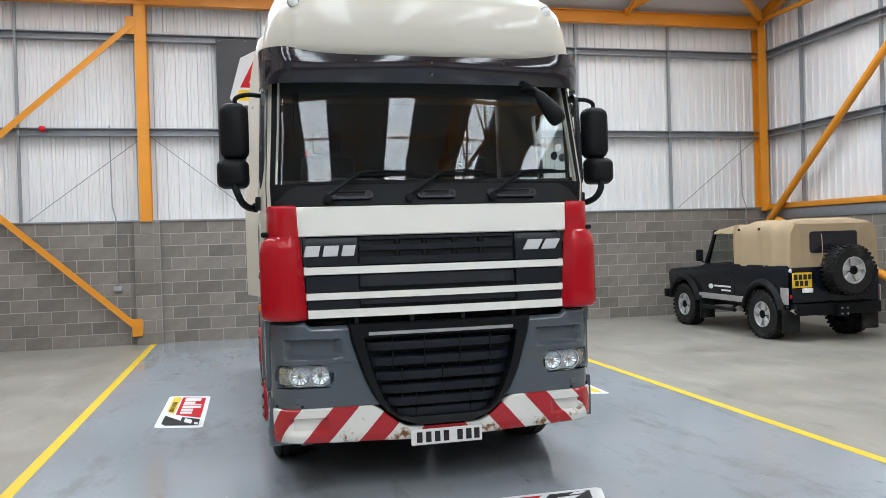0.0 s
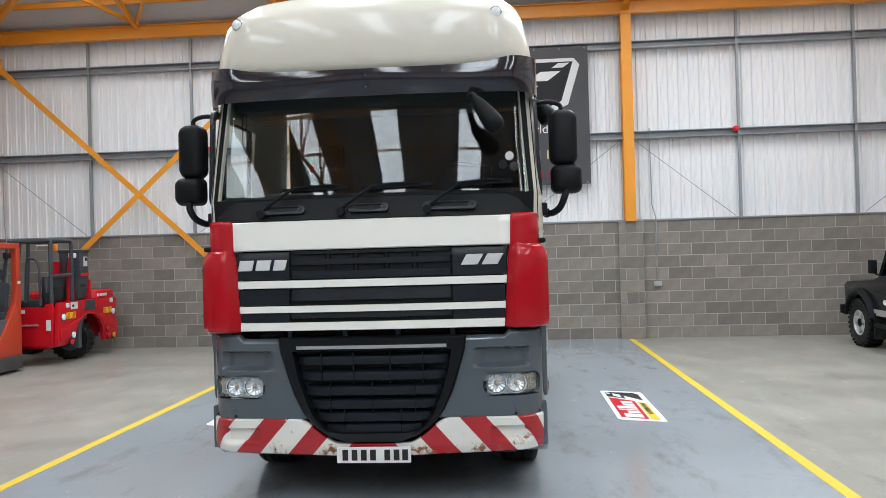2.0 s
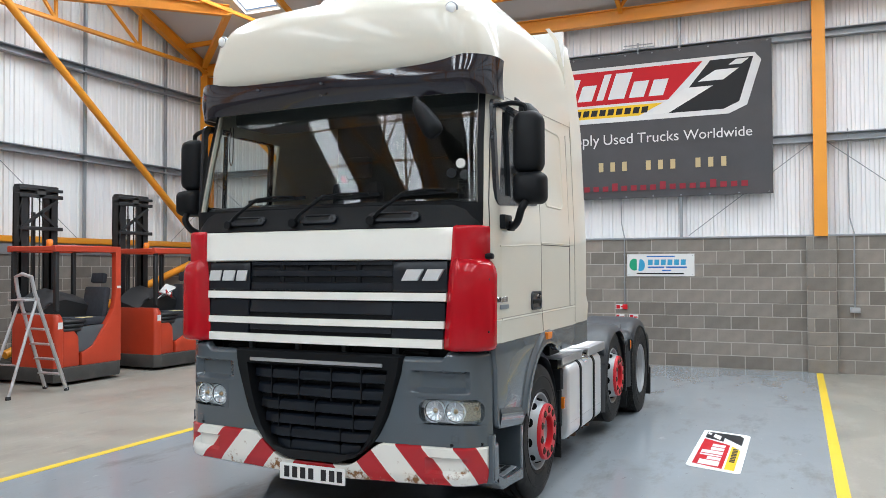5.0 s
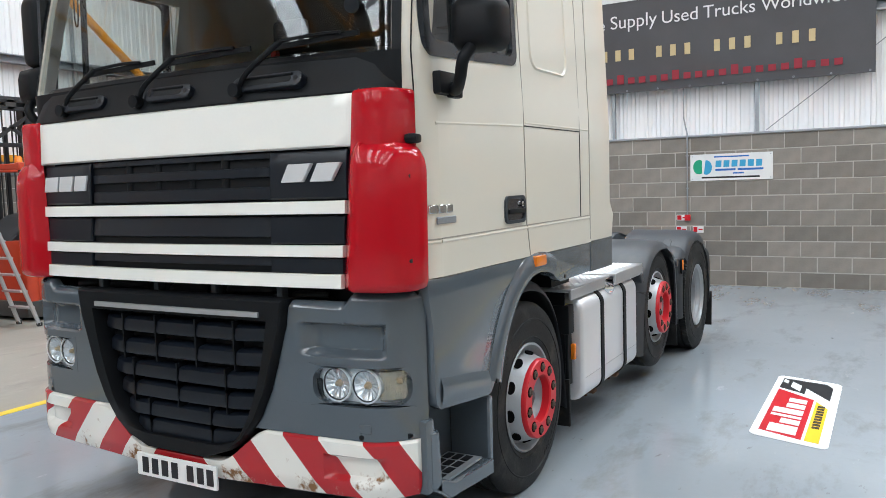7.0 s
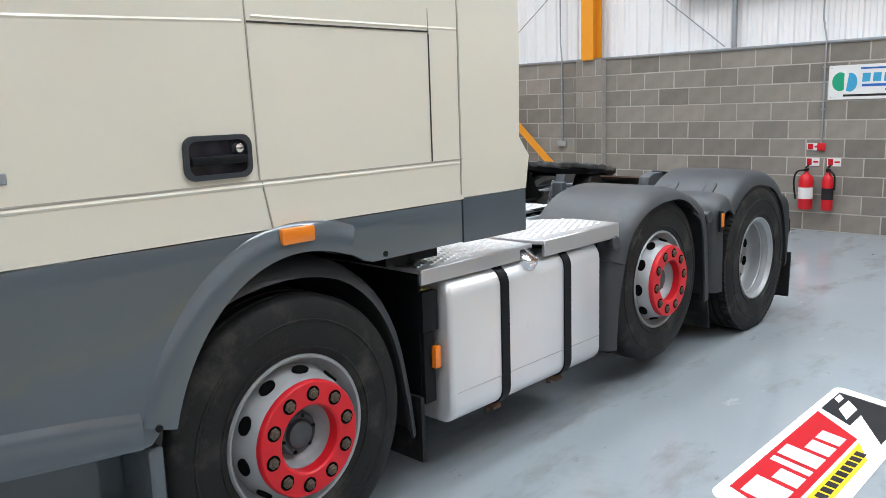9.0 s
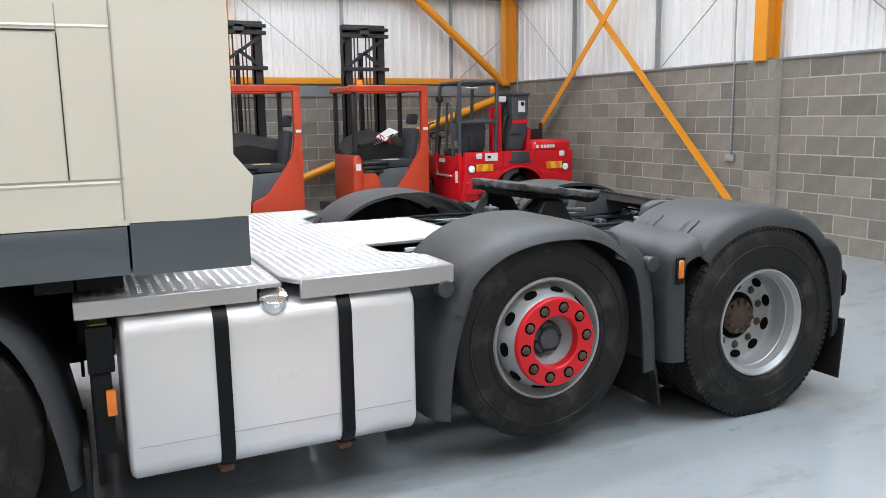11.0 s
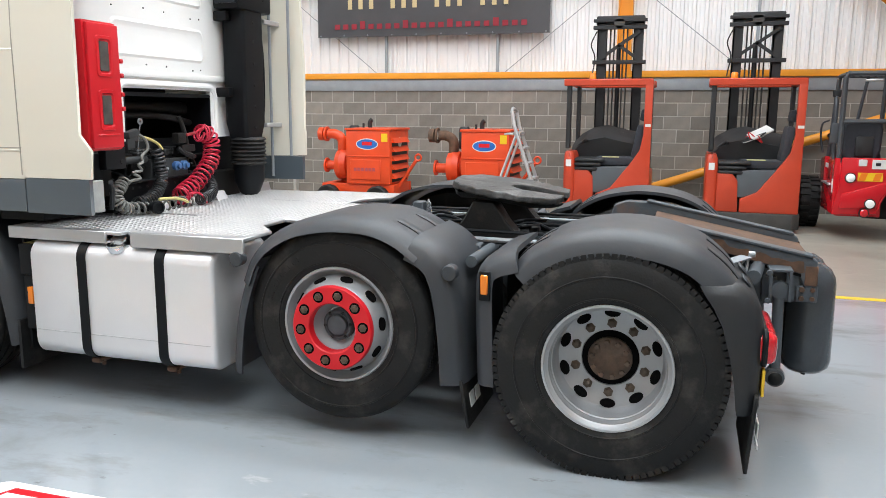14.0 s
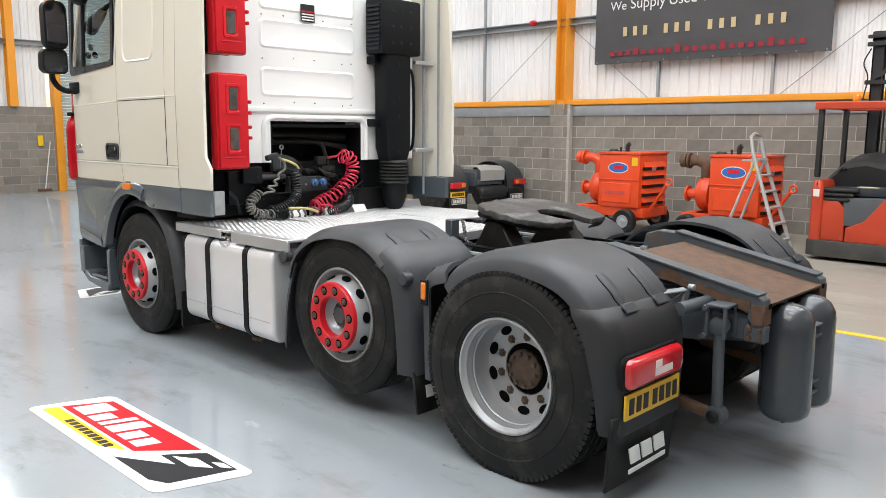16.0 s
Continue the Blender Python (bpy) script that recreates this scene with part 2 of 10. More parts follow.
def lathe(profile, axis="x", at=(0, 0, 0), n=40, closed=False):
    """Turn a profile of (radius, height) round an axis."""
    rings = []
    for r, h in profile:
        ring = []
        for i in range(n):
            c, s = r * math.cos(2 * math.pi * i / n), r * math.sin(2 * math.pi * i / n)
            p = {"x": (h, c, s), "y": (c, h, s), "z": (c, s, h)}[axis]
            ring.append((p[0] + at[0], p[1] + at[1], p[2] + at[2]))
        rings.append(ring)
    if closed:
        rings.append(rings[0])
        bm = loft(rings, cap=False)
        bmesh.ops.remove_doubles(bm, verts=bm.verts[:], dist=1e-5)
        bmesh.ops.recalc_face_normals(bm, faces=bm.faces[:])
        return bm
    return loft(rings)


def smooth_path(pts, per=6):
    """Catmull-Rom through the points."""
    P = [Vector(p) for p in pts]
    P = [2 * P[0] - P[1]] + P + [2 * P[-1] - P[-2]]
    out = []
    for i in range(1, len(P) - 2):
        for k in range(per):
            t = k / per
            a, b, c, d = P[i - 1 : i + 3]
            out.append(0.5 * (2 * b + (c - a) * t + (2 * a - 5 * b + 4 * c - d) * t * t + (3 * b - a - 3 * c + d) * t ** 3))
    return out + [P[-2]]


def tube(pts, r, n=8, smooth=0, cap=True):
    """A round tube along a line of points."""
    P = smooth_path(pts, smooth) if smooth else [Vector(p) for p in pts]
    rings, up = [], None
    for i, p in enumerate(P):
        d = (P[min(i + 1, len(P) - 1)] - P[max(i - 1, 0)]).normalized()
        if up is None:
            up = Vector((0, 0, 1)) if abs(d.z) < 0.9 else Vector((1, 0, 0))
        u = (up - d * up.dot(d)).normalized()
        v = d.cross(u)
        up = u
        rings.append([p + r * (math.cos(2 * math.pi * k / n) * u + math.sin(2 * math.pi * k / n) * v) for k in range(n)])
    return loft(rings, cap=cap)


def bar(a, b, w, h, bevel=0.0):
    """A straight box section from a to b."""
    a, b = Vector(a), Vector(b)
    d = b - a
    bm = B((-w / 2, w / 2, 0, d.length, -h / 2, h / 2), bevel=bevel)
    z = Vector((0, 0, 1)) if abs(d.normalized().z) < 0.95 else Vector((1, 0, 0))
    y = d.normalized()
    x = y.cross(z).normalized()
    z = x.cross(y)
    m = Matrix((x, y, z)).transposed().to_4x4()
    m.translation = a
    return moved(bm, m)


def ibeam(a, b, h, w, t=0.014):
    """An I-section from a to b, its web upright (flat one for a post: web along y)."""
    a, b = Vector(a), Vector(b)
    d = b - a
    bm = B((-w / 2, w / 2, 0, d.length, -h / 2, -h / 2 + t), (-w / 2, w / 2, 0, d.length, h / 2 - t, h / 2), (-t / 2, t / 2, 0, d.length, -h / 2 + t, h / 2 - t))
    y = d.normalized()
    z = Vector((0, 0, 1)) if abs(y.z) < 0.95 else Vector((0, 1, 0))
    x = y.cross(z).normalized()
    z = x.cross(y)
    m = Matrix((x, y, z)).transposed().to_4x4()
    m.translation = a
    return moved(bm, m)


def mirror_x(bm):
    bm.transform(Matrix.Diagonal((-1, 1, 1, 1)))
    bmesh.ops.reverse_faces(bm, faces=bm.faces[:])
    return bm

# ---- the shed ----
structure("floor", B((WEST - 0.4, EAST + 0.4, SOUTH - 0.4, NORTH + 0.4, -0.25, 0.0)), CONCRETE, "worn grey-beige concrete floor with stains", "floor")
structure("painted_floor", B((-1.83, 4.68, SOUTH, NORTH - 0.02, -0.002, 0.004)), BLUE_FLOOR, "glossy grey-blue painted floor bay between yellow lines", "floor")
for x in (-1.78, 4.63):
    structure("floor_marking", B((x - 0.05, x + 0.05, SOUTH + 5.0, NORTH - 0.12, -0.001, 0.007)), YELLOW_LINE, "scuffed yellow line along the painted floor bay", "floor line")

# walls: mortar core, blocks are set into its face further down
structure("wall_north", B((WEST - 0.2, EAST + 0.2, NORTH + 0.002, NORTH + 0.2, 0, WALL_H)), MORTAR, "grey concrete block wall with pale mortar joints", "wall")
structure("wall_west", B((WEST - 0.2, WEST - 0.002, SOUTH - 0.2, NORTH + 0.01, 0, WALL_H)), MORTAR, "grey concrete block wall with pale mortar joints", "wall")
structure("wall_east", B((EAST + 0.002, EAST + 0.2, SOUTH - 0.2, NORTH + 0.01, 0, WALL_H)), MORTAR, "grey concrete block wall with pale mortar joints", "wall")
structure("wall_south", B((-2.85, EAST + 0.01, SOUTH - 0.2, SOUTH - 0.004, 0, WALL_H)), MORTAR, "grey concrete block wall with pale mortar joints", "wall")


def sheet(width, height, slope=None):
    """A profiled steel sheet in the xz plane, ribs upright; slope: height at its two edges."""
    xs, step = [], 0.2
    n = max(1, round(width / step))
    for i in range(n):
        o = i * width / n
        s = width / n
        xs += [(o, 0), (o + 0.30 * s, 0), (o + 0.38 * s, -0.028), (o + 0.62 * s, -0.028), (o + 0.70 * s, 0), (o + 0.9 * s, 0), (o + 0.93 * s, -0.006), (o + 0.96 * s, -0.006)]
    xs.append((width, 0))
    bm = bmesh.new()
    h0, h1 = slope or (height, height)
    top = [bm.verts.new((x, y, h0 + (h1 - h0) * x / width)) for x, y in xs]
    low = [bm.verts.new((x, y, 0)) for x, y in xs]
    for i in range(len(xs) - 1):
        bm.faces.new((low[i], low[i + 1], top[i + 1], top[i]))
    return bm


def clad_wall(name, length, m, heights, label):
    """A run of cladding sheets one metre wide, as parts of one wall; m puts x along the wall and -y into the room."""
    w = tagged(new(name), label, "wall cladding", "", "structure")
    w.matrix_basis = m
    n = round(length)
    for i in range(n):
        x = i * length / n
        ob = part("cladding_sheet", sheet(length / n - 0.002, 0, (heights(x), heights(x + length / n))), CLAD, w, sharp=20)
        ob.matrix_basis = pose(x, 0, 0)
    return w


CL = 0.17    # cladding stands back behind the block face
clad_wall("wall_cladding_north", EAST - WEST + 0.3, pose(WEST - 0.15, NORTH + CL, WALL_H - 0.02), lambda x: EAVES - WALL_H + 0.1, "white profiled steel wall cladding above the blockwork")
gable = lambda x: roof_z(x + SOUTH) - WALL_H + 0.02
clad_wall("wall_cladding_west", NORTH - SOUTH + 0.1, pose(WEST - CL, SOUTH, WALL_H - 0.02, 0, 0, 90), gable, "white profiled steel gable cladding above the blockwork")
clad_wall("wall_cladding_east", NORTH - SOUTH + 0.1, pose(EAST + CL, NORTH + 0.1, WALL_H - 0.02, 0, 0, -90), lambda x: roof_z(NORTH + 0.1 - x) - WALL_H + 0.02, "white profiled steel gable cladding above the blockwork")
clad_wall("wall_cladding_south", EAST + 2.85, pose(EAST + 0.1, SOUTH - CL, WALL_H - 0.02, 0, 0, 180), lambda x: EAVES - WALL_H + 0.1, "white profiled steel wall cladding above the blockwork")
# cills on top of the blockwork
for nm, bx in (("north", (WEST, EAST, NORTH - 0.02, NORTH + 0.2, WALL_H, WALL_H + 0.03)), ("west", (WEST - 0.2, WEST + 0.02, SOUTH, NORTH, WALL_H - 0.24, WALL_H - 0.04)), ("east", (EAST - 0.02, EAST + 0.2, SOUTH, NORTH, WALL_H - 0.24, WALL_H - 0.04))):
    structure("trim", B(bx, bevel=0.004), GALV, "grey steel flashing along the top of the blockwork", "flashing")

# roof: sheets with strips left open for the rooflights
STRIPS = [-5.7, -2.85, 0.0, 2.85, 5.7, 8.55]
SW = 0.86


DAYLIGHT = bpy.data.materials.new("daylit_rooflight")
DAYLIGHT.use_nodes = True
DAYLIGHT.node_tree.nodes["Principled BSDF"].inputs["Emission Color"].default_value = (0.93, 0.97, 1, 1)
DAYLIGHT.node_tree.nodes["Principled BSDF"].inputs["Emission Strength"].default_value = 1.6


def roof_slope(name, y_low, y_hi, label):
    cuts = [WEST - 0.2] + [v for s in STRIPS for v in (s - SW / 2, s + SW / 2)] + [EAST + 0.2]
    bm = bmesh.new()

    def quad(x0, x1, ya, yb):
        p = [(x0, ya), (x1, ya), (x1, yb), (x0, yb)]
        lo = [bm.verts.new((x, y, roof_z(y))) for x, y in p]
        hi = [bm.verts.new((x, y, roof_z(y) + 0.08)) for x, y in p]
        bm.faces.new(lo)
        bm.faces.new(hi)
        for i in range(4):
            bm.faces.new((lo[i], lo[(i + 1) % 4], hi[(i + 1) % 4], hi[i]))

    d = 1 if y_hi > y_low else -1
    a, b = y_low + d * 1.3, y_hi - d * 2.2
    for i in range(0, len(cuts), 2):
        quad(cuts[i], cuts[i + 1], y_low - d * 0.2, y_hi)
    for s in STRIPS:
        quad(s - SW / 2, s + SW / 2, y_low - d * 0.2, a)
        quad(s - SW / 2, s + SW / 2, b, y_hi)
    bmesh.ops.recalc_face_normals(bm, faces=bm.faces[:])
    structure(name, bm, ROOFLINER, label, "ceiling")
    for s in STRIPS:
        ym = (a + b) / 2
        pan = bmesh.new()
        pan.faces.new([pan.verts.new((x, y, roof_z(y) + 0.11)) for x, y in ((s - SW / 2, a), (s + SW / 2, a), (s + SW / 2, b), (s - SW / 2, b))])
        structure("rooflight_panel", pan, DAYLIGHT, "translucent rooflight panel glowing with daylight", "rooflight")
        la = bpy.data.lights.new("rooflight", "AREA")
        la.shape, la.size, la.size_y = "RECTANGLE", SW - 0.04, abs(b - a) * math.hypot(1, PITCH) - 0.05
        la.energy = LIGHT * (1.30 if y_low > 0 else 0.74) * (0.97 + 0.02 * s)
        la.color = (0.82, 0.925, 1.0)
        ob = new("rooflight_daylight", la)
        ob.matrix_basis = Matrix.Translation((s, ym, roof_z(ym) + 0.05)) @ Euler((math.atan(PITCH) * (-1 if y_low > y_hi else 1), 0, 0)).to_matrix().to_4x4()


LIGHT = 290
roof_slope("ceiling_north", NORTH, RIDGE_Y, "pale grey sheeted roof slope with translucent rooflight strips")
roof_slope("ceiling_south", SOUTH, RIDGE_Y, "pale grey sheeted roof slope with translucent rooflight strips")

# steelwork
def steel(name, bm, label, cat="steel beam", m=None):
    return structure(name, bm, m or YELLOW_STEEL, label, cat)


for x in COL_X:
    w = 0.2
    steel("column", ibeam((x, NORTH - 0.04, WALL_H - (0.0 if -8 < x < 11 else 0.05)), (x, NORTH - 0.04, 6.25), 0.24, w), "orange-yellow painted steel column on a block pier", "column")
    steel("column_south", ibeam((x, SOUTH + 0.04, WALL_H), (x, SOUTH + 0.04, 6.25), 0.24, w), "orange-yellow painted steel column", "column")
    # roof truss: rafters, tie and web members
    for y0 in (NORTH, SOUTH):
        steel("rafter", ibeam((x, y0, roof_z(y0) - 0.16), (x, RIDGE_Y, RIDGE - 0.16), 0.22, 0.14), "orange-yellow painted steel rafter under the roof", "rafter")
    steel("truss_tie", bar((x, SOUTH, 6.42), (x, NORTH, 6.42), 0.09, 0.07), "orange-yellow painted steel truss tie", "truss")
    for side in (1, -1):
        ys = [RIDGE_Y + side * k * 12.4 / 6 for k in range(7)]
        for k in range(1, 6):
            ym = ys[k]
            steel("truss_strut", bar((x, ym, 6.42), (x, ym, roof_z(ym) - 0.2), 0.05, 0.05), "orange-yellow painted steel truss strut", "truss")
            yn = ys[k - 1]
            steel("truss_diagonal", bar((x, ym, 6.42), (x, yn, roof_z(yn) - 0.2), 0.05, 0.05), "orange-yellow painted steel truss diagonal", "truss")
for y0, s in ((NORTH, -1), (SOUTH, 1)):
    steel("eaves_beam", ibeam((WEST, y0 + s * 0.1, 6.37), (EAST, y0 + s * 0.1, 6.37), 0.26, 0.16), "orange-yellow painted steel eaves beam", "beam")
for k in range(1, 7):
    for side in (1, -1):
        y = RIDGE_Y + side * (k * 2.05 - 0.6)
        if abs(y - RIDGE_Y) < 12.3:
            steel("purlin", bar((WEST, y, roof_z(y) - 0.06), (EAST, y, roof_z(y) - 0.06), 0.06, 0.1), "orange-yellow painted steel roof purlin", "purlin")
for y in COL_Y:
    steel("column_west", ibeam((WEST - 0.02, y, WALL_H - 0.1), (WEST - 0.02, y, roof_z(y) - 0.2), 0.24, 0.3), "orange-yellow painted steel column on a block pier", "column")
    steel("column_east", ibeam((EAST + 0.02, y, WALL_H - 0.1), (EAST + 0.02, y, roof_z(y) - 0.2), 0.24, 0.3), "orange-yellow painted steel column", "column")
for x, s in ((WEST, 1), (EAST, -1)):
    steel("wall_rail_yellow", B((x - 0.06, x + 0.06, SOUTH, NORTH - 0.15, WALL_H - 0.02, WALL_H + 0.09), bevel=0.004), "orange-yellow steel angle along the top of the blockwork", "rail")
    for z in (3.93, 5.68, 7.4):
        y0, y1 = SOUTH, NORTH
        if z > 7:
            y0, y1 = RIDGE_Y - 9.9, RIDGE_Y + 9.9
        xa, xb = (x - 0.13, x + 0.04) if s > 0 else (x - 0.04, x + 0.13)
        wb = (x - 0.10, x - 0.085) if s > 0 else (x + 0.085, x + 0.10)
        steel("sheeting_rail", B((xa, xb, y0, y1, z + 0.055, z + 0.07), (*wb, y0, y1, z - 0.055, z + 0.055), (xa, xb, y0, y1, z - 0.07, z - 0.055)), "galvanised steel sheeting rail behind the cladding", "rail", GALV)
    for y in [c + d for c in (9.98, 3.42, -3.1) for d in (2.14, 4.3)] + [-5.2, -7.3]:
        steel("sheeting_post", B((x - s * 0.05 - 0.03, x - s * 0.05 + 0.03, y - 0.024, y + 0.024, WALL_H, roof_z(y) - 0.1)), "thin galvanised steel post", "post", GALV)
for y, s in ((NORTH, -1), (SOUTH, 1)):
    for z in (3.93, 5.68):
        ya, yb = (y - 0.01, y + 0.14) if s < 0 else (y - 0.14, y + 0.01)
        wa = y + 0.10 if s < 0 else y - 0.11
        x0 = WEST if y > 0 else -2.85
        steel("sheeting_rail", B((x0, EAST, ya, yb, z + 0.055, z + 0.07), (x0, EAST, wa, wa + 0.012, z - 0.055, z + 0.055), (x0, EAST, ya, yb, z - 0.07, z - 0.055)), "galvanised steel sheeting rail behind the cladding", "rail", GALV)
    for c in COL_X[:-1]:
        for d in (2.11, 4.27):
            if y > 0 or c + d > -2.8:
                steel("sheeting_post", B((c + d - 0.024, c + d + 0.024, y + (0.02 if s < 0 else -0.08), y + (0.08 if s < 0 else -0.02), WALL_H, 6.25)), "thin galvanised steel post", "post", GALV)
# block piers under the columns
for x in COL_X[1:3]:
    structure("pier", B((x - 0.222, x + 0.222, NORTH - 0.107, NORTH + 0.01, 0, WALL_H)), MORTAR, "grey concrete block pier under a steel column", "pier")
structure("pier_west", B((WEST - 0.01, WEST + 0.107, 3.42 - 0.25, 3.42 + 0.25, 0, WALL_H)), MORTAR, "grey concrete block pier under a steel column", "pier")
# bracing: flat bars on the north wall, tubes on the gables
yb = NORTH - 0.16
for a, b in (((-7.95, yb, 5.8), (-2.05, yb, 0.33)), ((-2.0, yb - 0.018, 5.85), (-8.0, yb - 0.018, 0.4))):
    steel("brace_flat", bar(a, b, 0.012, 0.11), "orange-yellow flat steel cross brace", "brace")
    for p in (a, b):
        steel("brace_gusset", B((p[0] - 0.09, p[0] + 0.09, p[1] + 0.008, p[1] + 0.02, p[2] - 0.16, p[2] + 0.16)), "orange-yellow steel gusset plate", "plate")
steel("brace_tube", tube([(WEST + 0.14, 9.98, 6.7), (WEST + 0.14, 15.35, 2.26)], 0.075, 14), "orange-yellow tubular wall brace", "brace")
steel("brace_tube", tube([(WEST + 0.14, 15.2, 1.98), (WEST + 0.14, 10.3, 0.28)], 0.075, 14), "orange-yellow tubular wall brace", "brace")
steel("brace_tube", tube([(EAST - 0.14, 9.98, 6.6), (EAST - 0.14, 15.35, 1.85)], 0.075, 14), "orange-yellow tubular wall brace", "brace")
steel("brace_tube", tube([(EAST - 0.14, 14.9, 2.0), (EAST - 0.14, 10.3, 0.28)], 0.075, 14), "orange-yellow tubular wall brace", "brace")
# roof bracing in the end bays, and light rafters at mid bay
for k, (ox, sx_) in enumerate(((0.0, 1), (2.9, -1))):
    g = lambda x, y, z: (ox + sx_ * x, y, z)
    node = g(-5.96, 13.45, 6.9)
    steel("roof_brace", bar(g(-8.1, 15.2, 6.45), node, 0.11, 0.13), "orange-yellow steel roof brace from the corner", "brace")
    steel("roof_brace", ibeam(node, g(-8.3, 11.2, 6.9), 0.22, 0.12), "orange-yellow steel roof beam to the gable", "brace")
    steel("roof_brace", bar(g(-4.95, 15.3, 6.5), g(-7.1, 11.4, 7.36), 0.06, 0.07), "orange-yellow steel roof brace", "brace")
for x in (-4.98, 1.42, 7.9):
    for y0 in (NORTH - 0.15, SOUTH + 0.15):
        steel("light_rafter", bar((x, y0, roof_z(y0) - 0.16), (x, RIDGE_Y, RIDGE - 0.16), 0.07, 0.10), "orange-yellow light steel rafter", "rafter")
    steel("roof_brace", bar((x, NORTH - 0.2, 6.5), (x + 1.5, 13.2, roof_z(13.2) - 0.2), 0.05, 0.05), "orange-yellow steel roof brace", "brace")
# thin sag rods
def rod(a, b):
    steel("sag_rod", tube([a, b], 0.008, 5), "thin dark steel sag rod across the cladding", "rod", GALV)


for c in COL_X[:-1]:
    rod((c + 0.1, NORTH + 0.02, 3.85), (c + 2.0, NORTH + 0.02, WALL_H + 0.05))
    rod((c + 6.4, NORTH + 0.02, 3.85), (c + 4.4, NORTH + 0.02, WALL_H + 0.05))
for c in COL_Y:
    rod((WEST - 0.02, c + 0.1, 3.85), (WEST - 0.02, c + 2.0, WALL_H + 0.05))
    rod((WEST - 0.02, c + 6.3, 3.85), (WEST - 0.02, c + 4.4, WALL_H + 0.05))
# south side: roller shutter door
SHUTTER = mat("grey_blue_shutter_steel", (0.36, 0.43, 0.46), 0.4, metal=0.2, vary=0.05)
shutter = tagged(new("door_1"), "closed grey-blue steel roller shutter door", "roller door", "", "structure")
for i in range(int((EAVES - 0.5) / 0.075)):
    z = i * 0.075
    part("slat", B((WEST - 0.1, -3.05, SOUTH - 0.10, SOUTH - 0.06, z + 0.004, z + 0.072), bevel=0.012, seg=1), SHUTTER, shutter)
structure("wall_south_lintel", B((WEST - 0.2, -2.85, SOUTH - 0.2, SOUTH - 0.02, EAVES - 0.55, EAVES + 0.05)), CLAD, "white panel above the roller door", "wall")
steel("door_post", B((-3.05, -2.85, SOUTH - 0.18, SOUTH + 0.1, 0, EAVES - 0.5), bevel=0.006), "orange-yellow painted steel door post", "door post")

# ---- the truck ----
TX, TY = 1.315, 5.45
truck = thing("tractor_unit", TX, TY, 0, "cream three-axle tractor unit with red corners on the painted bay", "truck")


def interp(keys, z):
    """Smooth rows: keys of (z, values...)."""
    if z <= keys[0][0]:
        return keys[0][1:]
    for a, b in zip(keys, keys[1:]):
        if z <= b[0]:
            t = (z - a[0]) / (b[0] - a[0])
            return tuple(p + (q - p) * t for p, q in zip(a[1:], b[1:]))
    return keys[-1][1:]


# cab shell: half width, front, corner radius, bow of the front, rear
CAB = [(1.28, 1.237, 0.165, 0.18, 0.05, 2.25), (2.05, 1.237, 0.165, 0.18, 0.05, 2.25), (2.2, 1.23, 0.155, 0.15, 0.06, 2.25), (2.6, 1.215, 0.225, 0.17, 0.06, 2.25), (2.95, 1.198, 0.31, 0.17, 0.06, 2.25), (3.06, 1.198, 0.27, 0.2, 0.07, 2.25), (3.14, 1.197, 0.19, 0.26, 0.08, 2.25), (3.3, 1.175, 0.155, 0.3, 0.09, 2.25), (3.5, 1.13, 0.165, 0.33, 0.1, 2.27), (3.603, 1.09, 0.22, 0.36, 0.12, 2.28), (3.689, 1.03, 0.32, 0.4, 0.14, 2.28), (3.758, 0.95, 0.48, 0.45, 0.16, 2.27), (3.81, 0.84, 0.72, 0.48, 0.18, 2.25), (3.835, 0.68, 1, 0.5, 0.18, 2.22)]
WIN_Y = (0.33, 1.175)
SIDE_Y = [2.25, 1.9, 1.55, WIN_Y[1], 0.95, 0.65, WIN_Y[0]]
ARC = [0, 12, 25, 40, 55, 70, 80, 90]
FX = [0.8, 0.55, 0.28, 0]


def cab_ring(z, off=0.0):
    w, yf, r, bow, yb = interp(CAB, z)
    w, yf, yb = w + off, yf - off, yb + off
    half = []
    yc = yf + bow * ((w - r) / w) ** 2 + r
    for y in SIDE_Y:
        t = (y - SIDE_Y[-1]) / (SIDE_Y[0] - SIDE_Y[-1])
        lo = max(WIN_Y[0], yc) if yc > WIN_Y[0] else WIN_Y[0]
        half.append((w, lo + t * (yb - lo) if yc > WIN_Y[0] else y if y < 2.2 else yb, z))
    for a in ARC:
        half.append((w - r + r * math.cos(radians(a)), yc - r * math.sin(radians(a)), z))
    for f in FX:
        x = (w - r) * f
        half.append((x, yf + bow * (x / w) ** 2, z))
    return half + [(-x, y, zz) for x, y, zz in half[-2::-1]]


NS, NA = len(SIDE_Y), len(ARC)
ROWZ = [1.28, 1.45, 1.94, 2.05, 2.12, 2.2, 2.24, 2.35, 2.6, 2.8, 2.86, 2.95, 3, 3.06, 3.1, 3.14, 3.2, 3.3, 3.4, 3.5, 3.552, 3.603, 3.646, 3.689, 3.724, 3.758, 3.784, 3.81, 3.835]


def is_side_window(i, z0, z1):
    n = 2 * (NS + NA + len(FX)) - 2
    j = min(i, n - 1 - i)
    return 3 <= j < 6 and z0 >= 2.23 and z1 <= 2.865


def from_side(i):
    """Count of faces from the nearer rear corner, the same on both sides."""
    return min(i, 2 * (NS + NA + len(FX)) - 3 - i)


def is_screen(i, z0, z1):
    return from_side(i) >= NS + 5 and z0 >= 2.19 and z1 <= 2.955


